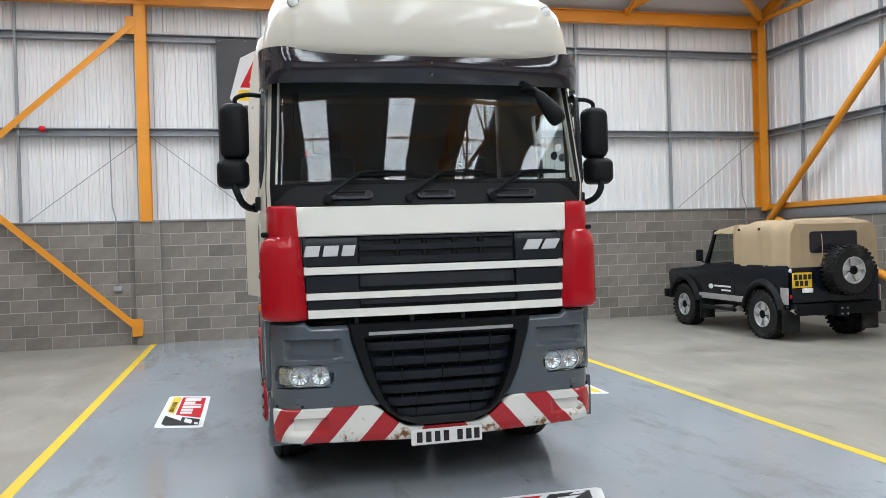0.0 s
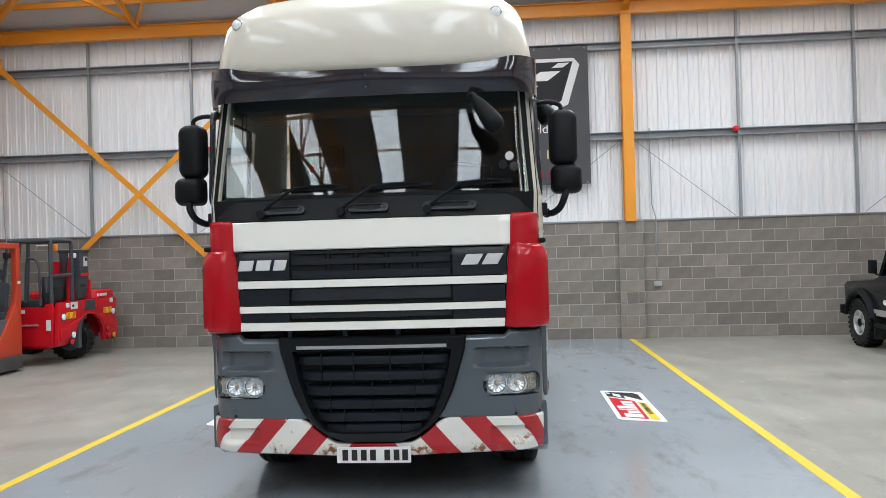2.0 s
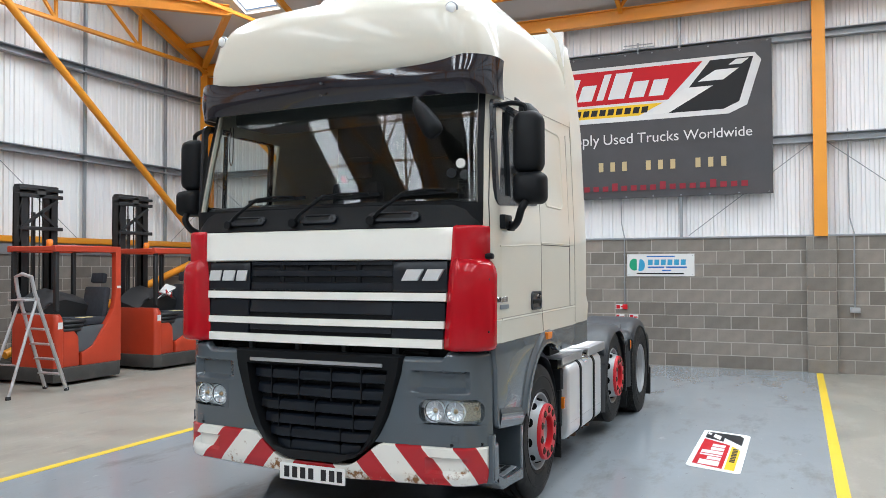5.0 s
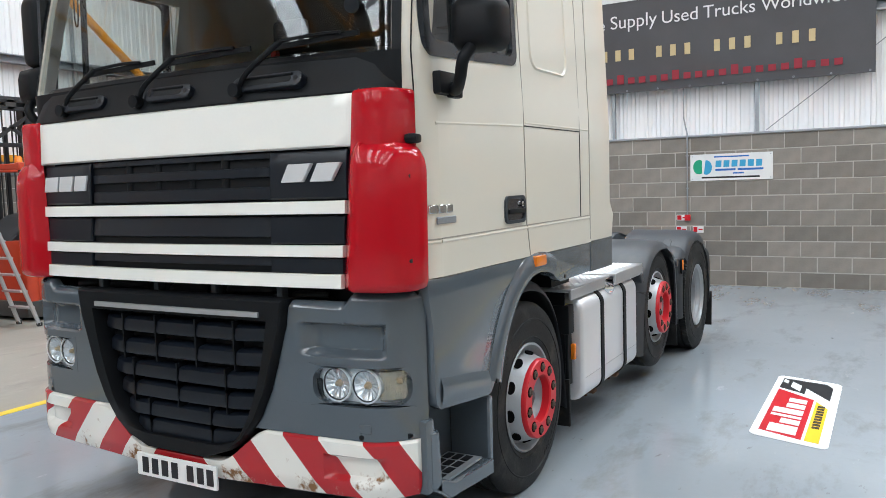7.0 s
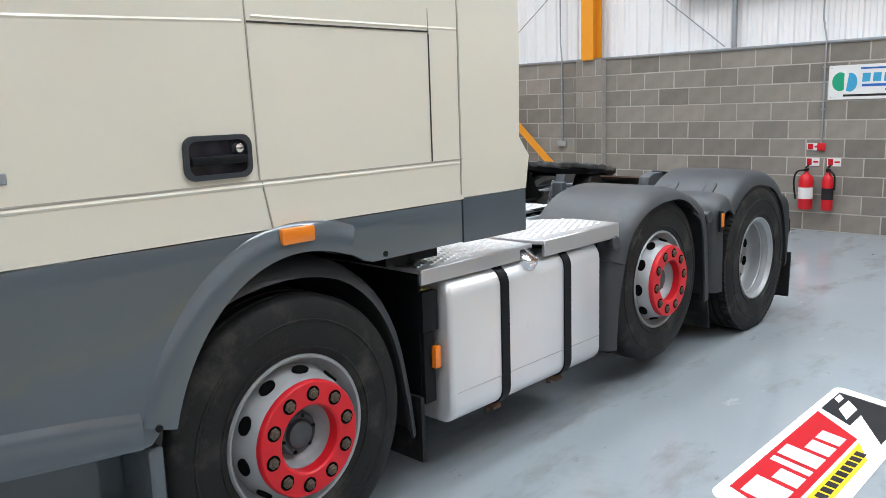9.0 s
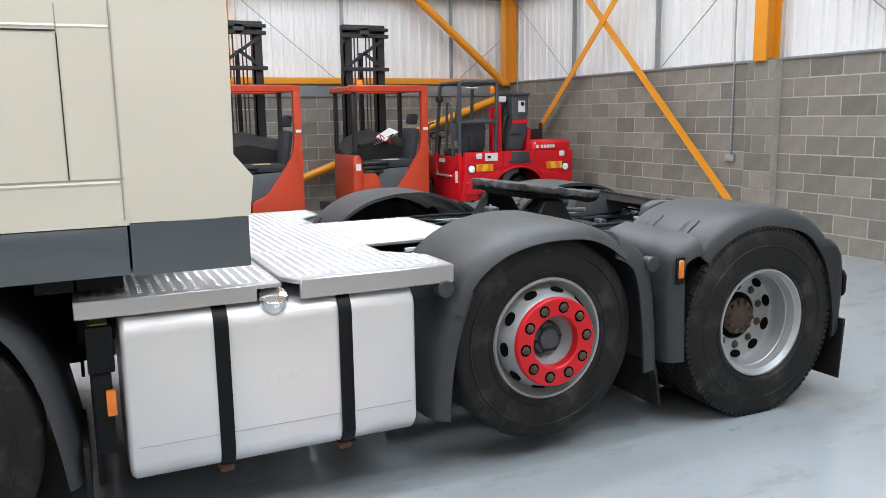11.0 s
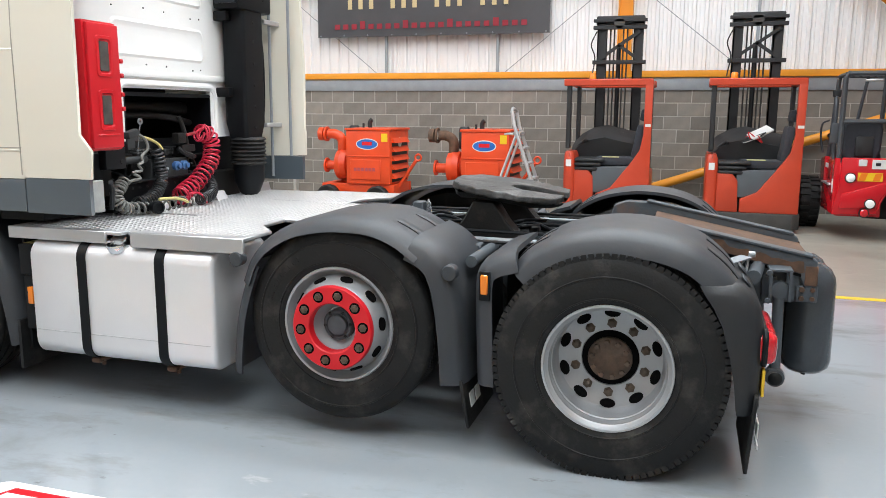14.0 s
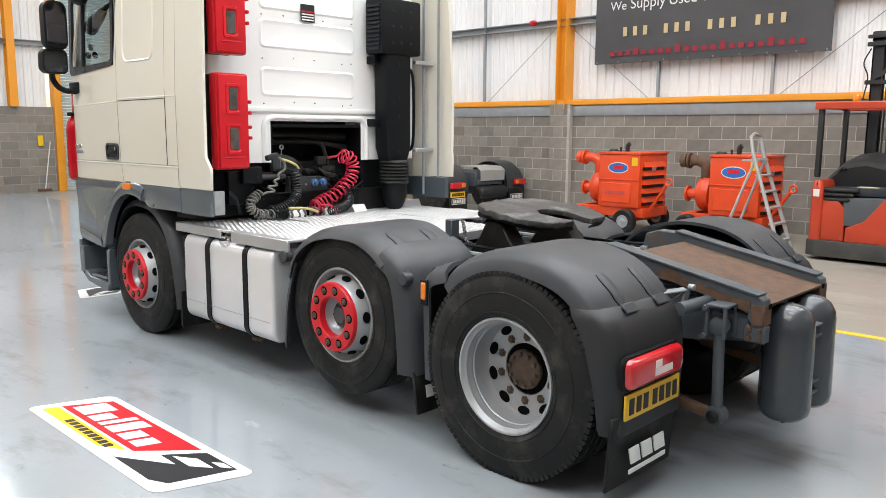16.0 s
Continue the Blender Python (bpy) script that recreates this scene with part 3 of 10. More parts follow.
def cab_faces(choose, off=0.0, close_top=False):
    bm = bmesh.new()
    rings = [[bm.verts.new(p) for p in cab_ring(z, off)] for z in ROWZ]
    for k in range(len(ROWZ) - 1):
        for i in range(len(rings[0]) - 1):
            if choose(i, ROWZ[k], ROWZ[k + 1]):
                bm.faces.new((rings[k][i], rings[k][i + 1], rings[k + 1][i + 1], rings[k + 1][i]))
    if close_top:
        t = rings[-1]
        n = len(t)
        for i in range(n // 2):
            j = n - 1 - i
            if j - i > 2:
                bm.faces.new((t[i], t[i + 1], t[j - 1], t[j]))
            elif j - i == 2:
                bm.faces.new((t[i], t[i + 1], t[j]))
    bmesh.ops.delete(bm, geom=[v for v in bm.verts if not v.link_faces], context="VERTS")
    bmesh.ops.recalc_face_normals(bm, faces=bm.faces[:])
    return bm


def thicken(ob, t):
    md = ob.modifiers.new("thickness", "SOLIDIFY")
    md.thickness, md.offset = t, -1
    return ob


cab = part("cab_shell", cab_faces(lambda i, a, b: not is_side_window(i, a, b) and not is_screen(i, a, b), 0, True), CREAM, truck, "cream painted high-roof cab shell", 60)
thicken(cab, 0.03)
part("windscreen", cab_faces(is_screen, -0.006), GLASS, truck, "large tinted windscreen", 60)
for s, lo in ((1, 0), (-1, 1)):
    def one(i, a, b, lo=lo):
        n = 2 * (NS + NA + len(FX)) - 2
        return is_side_window(i, a, b) and (i > n / 2) == bool(lo)
    part("side_window", cab_faces(one, -0.012), GLASS, truck, "tinted door window", 60)
    # black frame round the door window, with its divider bar
    # the lower edge of the window drops a little towards the front
    drop = lambda y, z, d: (y, z - d * (WIN_Y[1] - y) / (WIN_Y[1] - WIN_Y[0]) * max(0.0, (2.6 - z) / 0.4))
    outer = [drop(y, z, 0.06) for y, z in rounded(WIN_Y[0] - 0.03, WIN_Y[1] + 0.02, 2.235, 2.89, 0.06)]
    inner = [drop(y, z, 0.03) for y, z in rounded(WIN_Y[0] + 0.02, WIN_Y[1] - 0.025, 2.275, 2.845, 0.05)]
    def lean(z):
        return interp(CAB, z)[0]
    rings = [[(lean(z) + d, y, z) for y, z in pts] for pts, d in ((outer, -0.02), (outer, 0.006), (inner, 0.006), (inner, -0.02))]
    bm = loft(rings + [rings[0]], cap=False)
    bm2 = bar((1.221, 0.58, 2.25), (1.199, 0.58, 2.87), 0.02, 0.03)
    bm = merge(bm, bm2)
    part("window_seal", bm if s > 0 else mirror_x(bm), SMOKED_TRIM, truck, "black rubber window surround")


# curve of the front, along which all the front panels bend
def front(s, off=0.0):
    """Place on the front's outline at s metres from the centre line."""
    a, sg = abs(s), 1 if s >= 0 else -1
    R = 0.25
    flat = 0.965
    if a <= flat:
        return sg * a, 0.045 + 0.045 * a * a - off
    t = min((a - flat) / R, math.pi / 2)
    x, y = flat + (R + off) * math.sin(t), 0.0869 + R - (R + off) * math.cos(t)
    extra = a - flat - R * math.pi / 2
    if extra > 0:
        y += extra
    return sg * x, y


def wrap(s0, s1, z0, z1, off=0.0, thick=0.03, ns=16, nz=4, lean=0.0, edge=0.012):
    """A bent panel; s0, s1, z0, z1 may be functions of the other way. Its rim is rolled back."""
    bm = bmesh.new()
    f = lambda v, t: v(t) if callable(v) else v
    grid_o = []
    us = [0, 0.012] + [i / ns for i in range(1, ns)] + [0.988, 1]
    vs = [0, 0.04] + [i / nz for i in range(1, nz)] + [0.96, 1]
    for j, v in enumerate(vs):
        row = []
        for i, u in enumerate(us):
            rim = edge if i in (0, len(us) - 1) or j in (0, len(vs) - 1) else 0
            sm = f(s0, v) + (f(s1, v) - f(s0, v)) * u
            z = f(z0, sm) + (f(z1, sm) - f(z0, sm)) * v
            d = off(sm, z) if callable(off) else off
            x, y = front(sm, d - rim)
            row.append(bm.verts.new((x, y + lean * (z - 1.25), z)))
        grid_o.append(row)
    back = []
    for j, v in enumerate(vs):
        row = []
        for i, u in enumerate(us):
            sm = f(s0, v) + (f(s1, v) - f(s0, v)) * u
            z = f(z0, sm) + (f(z1, sm) - f(z0, sm)) * v
            d = off(sm, z) if callable(off) else off
            x, y = front(sm, d - thick)
            row.append(bm.verts.new((x, y + lean * (z - 1.25), z)))
        back.append(row)
    ni, nj = len(us), len(vs)
    for j in range(nj - 1):
        for i in range(ni - 1):
            bm.faces.new((grid_o[j][i], grid_o[j][i + 1], grid_o[j + 1][i + 1], grid_o[j + 1][i]))
            bm.faces.new((back[j][i], back[j + 1][i], back[j + 1][i + 1], back[j][i + 1]))
    for i in range(ni - 1):
        bm.faces.new((grid_o[0][i], back[0][i], back[0][i + 1], grid_o[0][i + 1]))
        bm.faces.new((grid_o[-1][i], grid_o[-1][i + 1], back[-1][i + 1], back[-1][i]))
    for j in range(nj - 1):
        bm.faces.new((grid_o[j][0], grid_o[j + 1][0], back[j + 1][0], back[j][0]))
        bm.faces.new((grid_o[j][-1], back[j][-1], back[j + 1][-1], grid_o[j + 1][-1]))
    bmesh.ops.recalc_face_normals(bm, faces=bm.faces[:])
    return bm


LEAN_F = 0.045
BLACK_HOSE = mat("black_cable_rubber", (0.016, 0.017, 0.019), 0.4, vary=0.2)
VENT_HOLE = mat("dark_fixing_hole", (0.004, 0.004, 0.004), 0.8)
# bonnet flap and the grille rows beneath it
part("bonnet_flap", wrap(-1.0, 1.0, 1.825, 2.035, 0.012, 0.03, 20, 4, LEAN_F), WHITE_PAINT, truck, "white front flap")
part("grille_backing", wrap(-0.94, 0.94, 1.25, 1.83, -0.03, 0.02, 20, 4, LEAN_F), BLACK, truck, "dark radiator opening")
for z0, z1 in ((1.615, 1.82), (1.432, 1.555), (1.312, 1.382)):
    h = z1 - z0
    for s0, s1 in ((-0.978 + 0.07 * (1.8 - z0), -0.58), (0.58, 0.978 - 0.07 * (1.8 - z0))):
        part("grille_end_panel", wrap(s0, s1, z0 + 0.004, z1 - 0.004, -0.006, 0.03, 6, 3, LEAN_F, 0.006), BLACK_PANEL, truck)
    if h > 0.15:
        for f0, f1 in ((0.03, 0.30), (0.50, 0.70), (0.88, 0.99)):
            part("grille_bar", wrap(-0.575, 0.575, z0 + f0 * h, z0 + f1 * h, lambda s, z: -0.006 - 0.012 * abs(s), 0.03, 14, 3, LEAN_F, 0.01), BLACK_PANEL, truck)
        for x in (-0.30, -0.10, 0.12, 0.32):
            part("grille_rib", lathe([(0.022, z0 + 0.01), (0.022, z1 - 0.01)], "z", (x, 0.105, 0), 12), BLACK, truck)
    else:
        part("grille_bar", wrap(-0.575, 0.575, z0 + 0.03, z1 - 0.004, lambda s, z: -0.008 - 0.30 * max(0, z - z0 - 0.03) * 0.3, 0.03, 14, 3, LEAN_F, 0.008), BLACK_PANEL, truck)
for z0, z1 in ((1.558, 1.612), (1.383, 1.431), (1.256, 1.314)):
    part("white_strip", wrap(-0.978 + 0.07 * (1.8 - z0), 0.978 - 0.07 * (1.8 - z0), z0, z1, 0.014, 0.03, 18, 2, LEAN_F, 0.006), WHITE_PAINT, truck, "white grille strip")
# maker's mark: plain silver shapes
BADGE = mat("silver_badge", (0.72, 0.72, 0.72), 0.3, metal=0.3, vary=0.03)
for x0, x1 in ((-0.955, -0.845), (-0.825, -0.715), (-0.695, -0.60)):
    yq = front((x0 + x1) / 2)[1] + LEAN_F * 0.48
    part("badge", prism([(x0 - 0.005, 1.685), (x1 - 0.012, 1.685), (x1 + 0.005, 1.76), (x0 + 0.012, 1.76)], "y", yq - 0.008, yq + 0.02, 0.003, 1), BADGE, truck, "silver maker's badge")
for x0, x1 in ((0.655, 0.785), (0.80, 0.925)):
    yq = front((x0 + x1) / 2)[1] + LEAN_F * 0.48
    part("badge", prism([(x0 - 0.012, 1.69), (x1 - 0.025, 1.69), (x1 + 0.02, 1.765), (x0 + 0.03, 1.765)], "y", yq - 0.008, yq + 0.02, 0.003, 1), BADGE, truck, "silver model badge")
# dark gap with machinery behind, between grille and bumper
part("radiator_gap", wrap(-0.95, 0.95, 1.14, 1.27, -0.15, 0.03, 12, 2), BLACK, truck, "dark gap under the grille")
for x0, x1, z, r in ((-0.56, -0.30, 1.222, 0.020), (-0.12, 0.10, 1.212, 0.026), (0.24, 0.52, 1.224, 0.018), (0.62, 0.80, 1.215, 0.015), (-0.82, -0.66, 1.215, 0.015)):
    part("radiator_pipe", tube([(x0, 0.17, z - 0.01), (x0 + 0.04, 0.155, z), (x1 - 0.04, 0.155, z + 0.004), (x1, 0.175, z)], r, 8, 3), OILY, truck)
for x in (-0.60, -0.20, 0.18, 0.57):
    part("radiator_bracket", B((x - 0.016, x + 0.016, 0.125, 0.17, 1.17, 1.27), bevel=0.004, seg=1), CHASSIS, truck)
# red corner panels
def inner_edge(z):
    """The joint between grille and red corner runs inwards towards the foot."""
    return 0.985 - 0.07 * (1.8 - z) if z < 1.8 else 0.985 + 0.05 * (z - 1.8)


for sg in (1, -1):
    # upper panel, square round the corner as far as the door
    up = bmesh.new()
    uplan = smooth_path([(0.985, 0.092, 0), (1.0, 0.077, 0), (1.06, 0.072, 0), (1.115, 0.084, 0), (1.155, 0.112, 0), (1.182, 0.155, 0), (1.196, 0.205, 0), (1.203, 0.258, 0)], 4)
    rows = []
    for z, tuck in ((1.72, 0.0), (1.80, 0.0), (1.92, 0.0), (2.025, 0.0), (2.040, 0.004), (2.046, 0.016), (2.047, 0.03)):
        row = []
        for k, p in enumerate(uplan):
            q = uplan[min(k + 1, len(uplan) - 1)] - uplan[max(k - 1, 0)]
            w = p + Vector((-q.y, q.x, 0)).normalized() * tuck
            f = k / (len(uplan) - 1)
            row.append(up.verts.new((w.x + (inner_edge(z) - 0.985) * (1 - f), w.y + LEAN_F * (z - 1.25) * (1 - f), z)))
        rows.append(row)
    for r0, r1 in zip(rows, rows[1:]):
        for k in range(len(r0) - 1):
            up.faces.new((r0[k], r0[k + 1], r1[k + 1], r1[k]))
    bmesh.ops.recalc_face_normals(up, faces=up.faces[:])
    # the air flap stands proud: a bevelled inner strip, a fold, then square round the corner
    plan = smooth_path([(0.985, 0.105, 0), (0.997, 0.088, 0), (1.030, 0.052, 0), (1.052, 0.043, 0), (1.085, 0.045, 0), (1.14, 0.058, 0), (1.192, 0.088, 0), (1.228, 0.130, 0), (1.246, 0.175, 0), (1.248, 0.222, 0), (1.240, 0.243, 0), (1.205, 0.262, 0)], 4)
    lowr = bmesh.new()
    rows = []
    for z, tuck in ((1.252, 0.045), (1.255, 0.018), (1.264, 0.004), (1.285, 0.0), (1.45, 0.0), (1.60, 0.0), (1.72, 0.0), (1.757, 0.002), (1.785, 0.008), (1.807, 0.018), (1.825, 0.031), (1.838, 0.046)):
        row = []
        for k, p in enumerate(plan):
            f = k / (len(plan) - 1)
            q = plan[min(k + 1, len(plan) - 1)] - plan[max(k - 1, 0)]
            n_ = Vector((-q.y, q.x, 0)).normalized()
            w = p + n_ * tuck * min(1, 0.35 + 2 * f)
            inward = 0.07 * (1.8 - z) * max(0.0, 1 - f / 0.75)
            row.append(lowr.verts.new((w.x - inward, w.y + LEAN_F * 0.6 * (z - 1.25), z - (0.022 * f if z > 1.74 else 0.0))))
        rows.append(row)
    for r0, r1 in zip(rows, rows[1:]):
        for k in range(len(r0) - 1):
            lowr.faces.new((r0[k], r0[k + 1], r1[k + 1], r1[k]))
    bmesh.ops.recalc_face_normals(lowr, faces=lowr.faces[:])
    rc = part("corner_panel", up if sg > 0 else mirror_x(up), RED, truck, "red painted corner panel", 60)
    thicken(rc, 0.006)
    thicken(part("corner_flap", lowr if sg > 0 else mirror_x(lowr), RED, rc, "red painted air flap", 60), 0.008)
    core = B((1.0, 1.19, 0.14, 0.25, 1.27, 1.74))
    part("flap_backing", core if sg > 0 else mirror_x(core), BLACK, rc)
    for z in (1.70, 1.37):
        d = lathe([(0.008, 0), (0.008, 0.01)], "x", (1.230, 0.137 + 0.027 * (z - 1.25), z), 10)
        part("fixing_hole", d if sg > 0 else mirror_x(d), VENT_HOLE, rc)
    lamp = moved(B((-0.028, 0.028, -0.036, 0.036, -0.019, 0.019), bevel=0.016), pose(1.212, 0.222, 1.848, 0, 0, 12))
    part("corner_lamp", lamp if sg > 0 else mirror_x(lamp), BLACK, truck, "small black corner camera lamp")

# scuttle under the windscreen with grab slots
part("scuttle_panel", wrap(-1.195, 1.195, 2.035, 2.225, lambda s, z: 0.004 - 0.42 * (z - 2.035), 0.03, 22, 4, LEAN_F, 0.008), BLACK, truck, "black plastic panel below the windscreen")
for x, w in ((-0.62, 0.16), (0.0, 0.145), (0.575, 0.19)):
    yq = front(x)[1] + 0.06
    at = pose(x, yq, 2.108, -22)
    hs = part("grab_slot", moved(prism(rounded(-w, w, -0.034, 0.034, 0.032), "y", -0.022, 0.02, 0.006, 2), at), BLACK_PANEL, truck)
    part("slot_recess", moved(prism(rounded(-w + 0.055, w - 0.055, -0.013, 0.013, 0.012), "y", -0.0235, 0.0), at), VENT_HOLE, hs)
    part("slot_bar", moved(prism(rounded(-w + 0.05, w - 0.05, 0.014, 0.024, 0.004), "y", -0.030, 0.0, 0.003, 1), at), BLACK, hs)
    for e in (-1, 1):
        part("slot_hole", moved(lathe([(0.012, -0.0235), (0.012, 0.0)], "y", (e * (w - 0.03), 0, 0), 12), at), VENT_HOLE, hs)
for side in (0, 1):
    part("windscreen_surround", cab_faces(lambda i, a, b: from_side(i) == NS + 4 and (i > NS + NA + 3) == bool(side) and a >= 2.04 and b <= 3.0, 0.004), BLACK, truck, "black rim of the windscreen", 60)
    # gap between the door and the windscreen pillar
    dg = tube([cab_ring(z, 0.001)[NS + 3] for z in (1.29, 1.6, 1.9, 2.05, 2.12, 2.2, 2.35, 2.6, 2.8, 2.9)], 0.0035, 6)
    part("door_gap", mirror_x(dg) if side else dg, VENT_HOLE, truck)
part("scuttle_back", cab_faces(lambda i, a, b: from_side(i) >= NS + 4 and a >= 2.04 and b <= 2.21, 0.005), BLACK, truck, "", 60)
# wipers
for x0, x1 in ((-0.78, -0.15), (-0.20, 0.45), (0.42, 1.02)):
    y0 = front(x0)[1] + 0.05
    wp = part("wiper", tube([(x0, y0 - 0.0, 2.10), (x0 + 0.08, y0 - 0.03, 2.16), (x0 + 0.24, y0 + 0.0, 2.272)], 0.012, 8, 4), BLACK, truck, "black windscreen wiper")
    ym = 0.165
    part("wiper_arm", tube([(x0 + 0.24, y0, 2.272), (x0 + 0.40, ym - 0.025, 2.285), (x1 - 0.08, ym - 0.03, 2.28)], 0.008, 6, 3), BLACK, wp)
    part("wiper_blade", bar((x0 + 0.14, ym - 0.012, 2.258), (x1, ym - 0.012, 2.272), 0.012, 0.022), BLACK, wp)
    part("wiper_pivot", lathe([(0.03, 0), (0.03, 0.04), (0.018, 0.05)], "y", (x0, y0 - 0.04, 2.09), 12), BLACK, wp)

# roof visor
def visor_pt(s, v):
    a = abs(s) / 1.42
    ztop = 3.165 - 0.055 * max(0, 1 - (a / 0.72) ** 6) + 0.006 * a
    zbot = 2.925 - 0.02 * a ** 2
    z = zbot + (ztop - zbot) * v
    x, y = front(s * 0.985, -0.01)
    belly = 0.022 * math.sin(math.pi * min(1, v))
    return (x * 1.012, y + 0.085 - belly + 0.055 * (1 - v) * (1 - a) - 0.0 * a, z)


bm = bmesh.new()
nv, nu = 7, 44
g = [[bm.verts.new(visor_pt(-1.45 + 2.9 * i / nu, j / nv)) for i in range(nu + 1)] for j in range(nv + 1)]
for j in range(nv):
    for i in range(nu):
        bm.faces.new((g[j][i], g[j][i + 1], g[j + 1][i + 1], g[j + 1][i]))
bmesh.ops.recalc_face_normals(bm, faces=bm.faces[:])
visor = part("sun_visor", bm, SMOKED, truck, "dark smoked sun visor", 70)
thicken(visor, 0.008)
for s, z in ((-0.55, 3.07), (0, 3.06), (0.55, 3.07), (0, 2.975)):
    x, y = front(s, -0.01)
    part("visor_screw", lathe([(0.008, -0.008), (0.008, 0.01)], "y", (x, y + 0.068, z), 8), CHASSIS, visor)
part("windscreen_header", cab_faces(lambda i, a, b: from_side(i) >= NS + 4 and a >= 2.94 and b <= 3.07, 0.004), SMOKED_TRIM, truck, "black header above the windscreen", 60)
# roof marker lamps and air conditioner
LAMP_SILVER = mat("silvered_lamp_plastic", (0.88, 0.89, 0.90), 0.3, metal=0.1, vary=0.05, scale=40)
for x in (-0.965, 0.935):
    ml = part("marker_lamp", moved(lathe([(0.034, 0.0), (0.034, -0.018), (0.02, -0.026)], "y", (0, 0, 0), 18), pose(x, 0.255, 3.50, 8, 0, 14 if x > 0 else -14)), LAMP_SILVER, truck, "small clear roof marker lamp")
    part("lamp_bezel", moved(lathe([(0.044, 0.012), (0.044, -0.010), (0.034, -0.012)], "y", (0, 0, 0), 18), pose(x, 0.262, 3.50, 8, 0, 14 if x > 0 else -14)), GALV, ml)
ac = part("roof_air_conditioner", loft([[(x, y, z) for x, y in rounded(-0.505 + i, 0.435 - i, 0.72 + 1.6 * i, 1.75 - i, 0.16)] for z, i in ((3.78, 0), (3.89, 0.02), (3.95, 0.05), (3.975, 0.10))]), WHITE_PAINT, truck, "white roof air conditioner")
for k in range(5):
    part("marking", prism([(-0.20 + k * 0.056, 3.87), (-0.155 + k * 0.056, 3.87), (-0.15 + k * 0.056, 3.91), (-0.195 + k * 0.056, 3.91)], "y", 0.742, 0.80), mat("blue_print", (0.01, 0.07, 0.30), 0.4) if k == 0 else bpy.data.materials["blue_print"], ac, "blue maker's mark")

# door seams, sleeper locker and mouldings on both sides
HANDLE = mat("charcoal_handle_plastic", (0.028, 0.034, 0.042), 0.4, vary=0.1)
GAP_DARK = mat("open_locker_gap", (0.03, 0.028, 0.025), 0.8)
SEAM = mat("dark_panel_gap", (0.33, 0.31, 0.265), 0.7, vary=0.1)
for sg in (1, -1):
    def sided(bm):
        return bm if sg > 0 else mirror_x(bm)
    SX = 1.2375
    seams = [((SX, 1.262, 1.44), (SX, 1.25, 1.95)), ((SX, 1.25, 1.95), (1.216, 1.235, 2.6)), ((1.216, 1.235, 2.6), (1.200, 1.22, 2.93)), ((SX, 0.385, 1.44), (SX, 2.28, 1.447)), ((SX, 1.30, 1.285), (SX, 1.27, 1.44)),
             ((SX, 2.068, 1.45), (SX, 2.068, 1.94)), ((SX, 2.235, 1.30), (SX, 2.235, 2.0)), ((SX, 2.235, 2.0), (1.198, 2.235, 3.0)), ((SX, 1.25, 1.945), (SX, 2.068, 1.95)), ((1.200, 0.33, 2.93), (1.198, 2.24, 3.0)), ((SX, 2.068, 1.94), (1.203, 2.068, 2.9))]
    for k, (a, b) in enumerate(seams):
        part("panel_gap", sided(bar(a, b, 0.0045, 0.006)), GAP_DARK if k in (5, 8) else SEAM, truck)
    # the lower seam and its bright edge run on round the door's front
    turn = [(1.057 + 0.18 * math.cos(radians(a)), 0.381 - 0.18 * math.sin(radians(a))) for a in (0, 12, 24, 36)]
    part("panel_gap", sided(tube([(x + 0.0005, y, 1.44) for x, y in turn], 0.003, 6)), SEAM, truck)
    part("lower_panel_edge", sided(tube([(x - 0.006, y, 1.4275) for x, y in turn], 0.010, 8)), CREAM, truck)
    part("door_crease", sided(tube([(SX - 0.0078, 0.36, 1.915), (SX - 0.0078, 1.235, 1.945)], 0.010, 8)), CREAM, truck)
    part("lower_panel_edge", sided(tube([(SX - 0.006, 0.385, 1.4275), (SX - 0.006, 2.23, 1.434)], 0.010, 8)), CREAM, truck)
    part("side_crease", sided(tube([(SX - 0.0078, 1.27, 1.962), (SX - 0.0078, 2.23, 1.966)], 0.010, 8)), CREAM, truck)
    # recessed sleeper panel outline
    ring_o, ring_i = rounded(1.36, 1.90, 2.24, 2.88, 0.09), rounded(1.385, 1.875, 2.265, 2.855, 0.07)
    sl = loft([[(interp(CAB, z)[0] - 0.002, y, z) for y, z in ring_o], [(interp(CAB, z)[0] + 0.008, y, z) for y, z in [(a * 0.5 + c * 0.5, b * 0.5 + d * 0.5) for (a, b), (c, d) in zip(ring_o, ring_i)]], [(interp(CAB, z)[0] - 0.002, y, z) for y, z in ring_i]], cap=False)
    part("sleeper_panel_moulding", sided(sl), CREAM, truck)
    # rear side deflector
    rings = []
    for z, y1, xo in ((1.287, 2.68, 1.230), (1.38, 2.69, 1.234), (1.435, 2.698, 1.236), (1.475, 2.665, 1.235), (1.52, 2.628, 1.236), (2.0, 2.635, 1.236), (3.0, 2.61, 1.20), (3.5, 2.58, 1.15), (3.78, 2.52, 1.10), (3.90, 2.44, 1.02)):
        rings.append([(xo - 0.035, 2.238, z), (xo + 0.004 if z < 3.3 else xo, 2.241, z), (xo + 0.008 if z < 3.3 else xo - 0.01, 2.45, z), (xo + 0.003, y1, z), (xo - 0.022, y1 - 0.005, z), (xo - 0.03, 2.45, z)])
    if sg < 0:
        rings = [[(x + 0.12 * max(0, (min(y, 2.635) - 2.25) / 0.4), min(y, 2.635), z) for x, y, z in r] for r in rings]
    part("side_deflector", sided(loft(rings)), CREAM, truck, "cream air deflector behind the cab", 50)
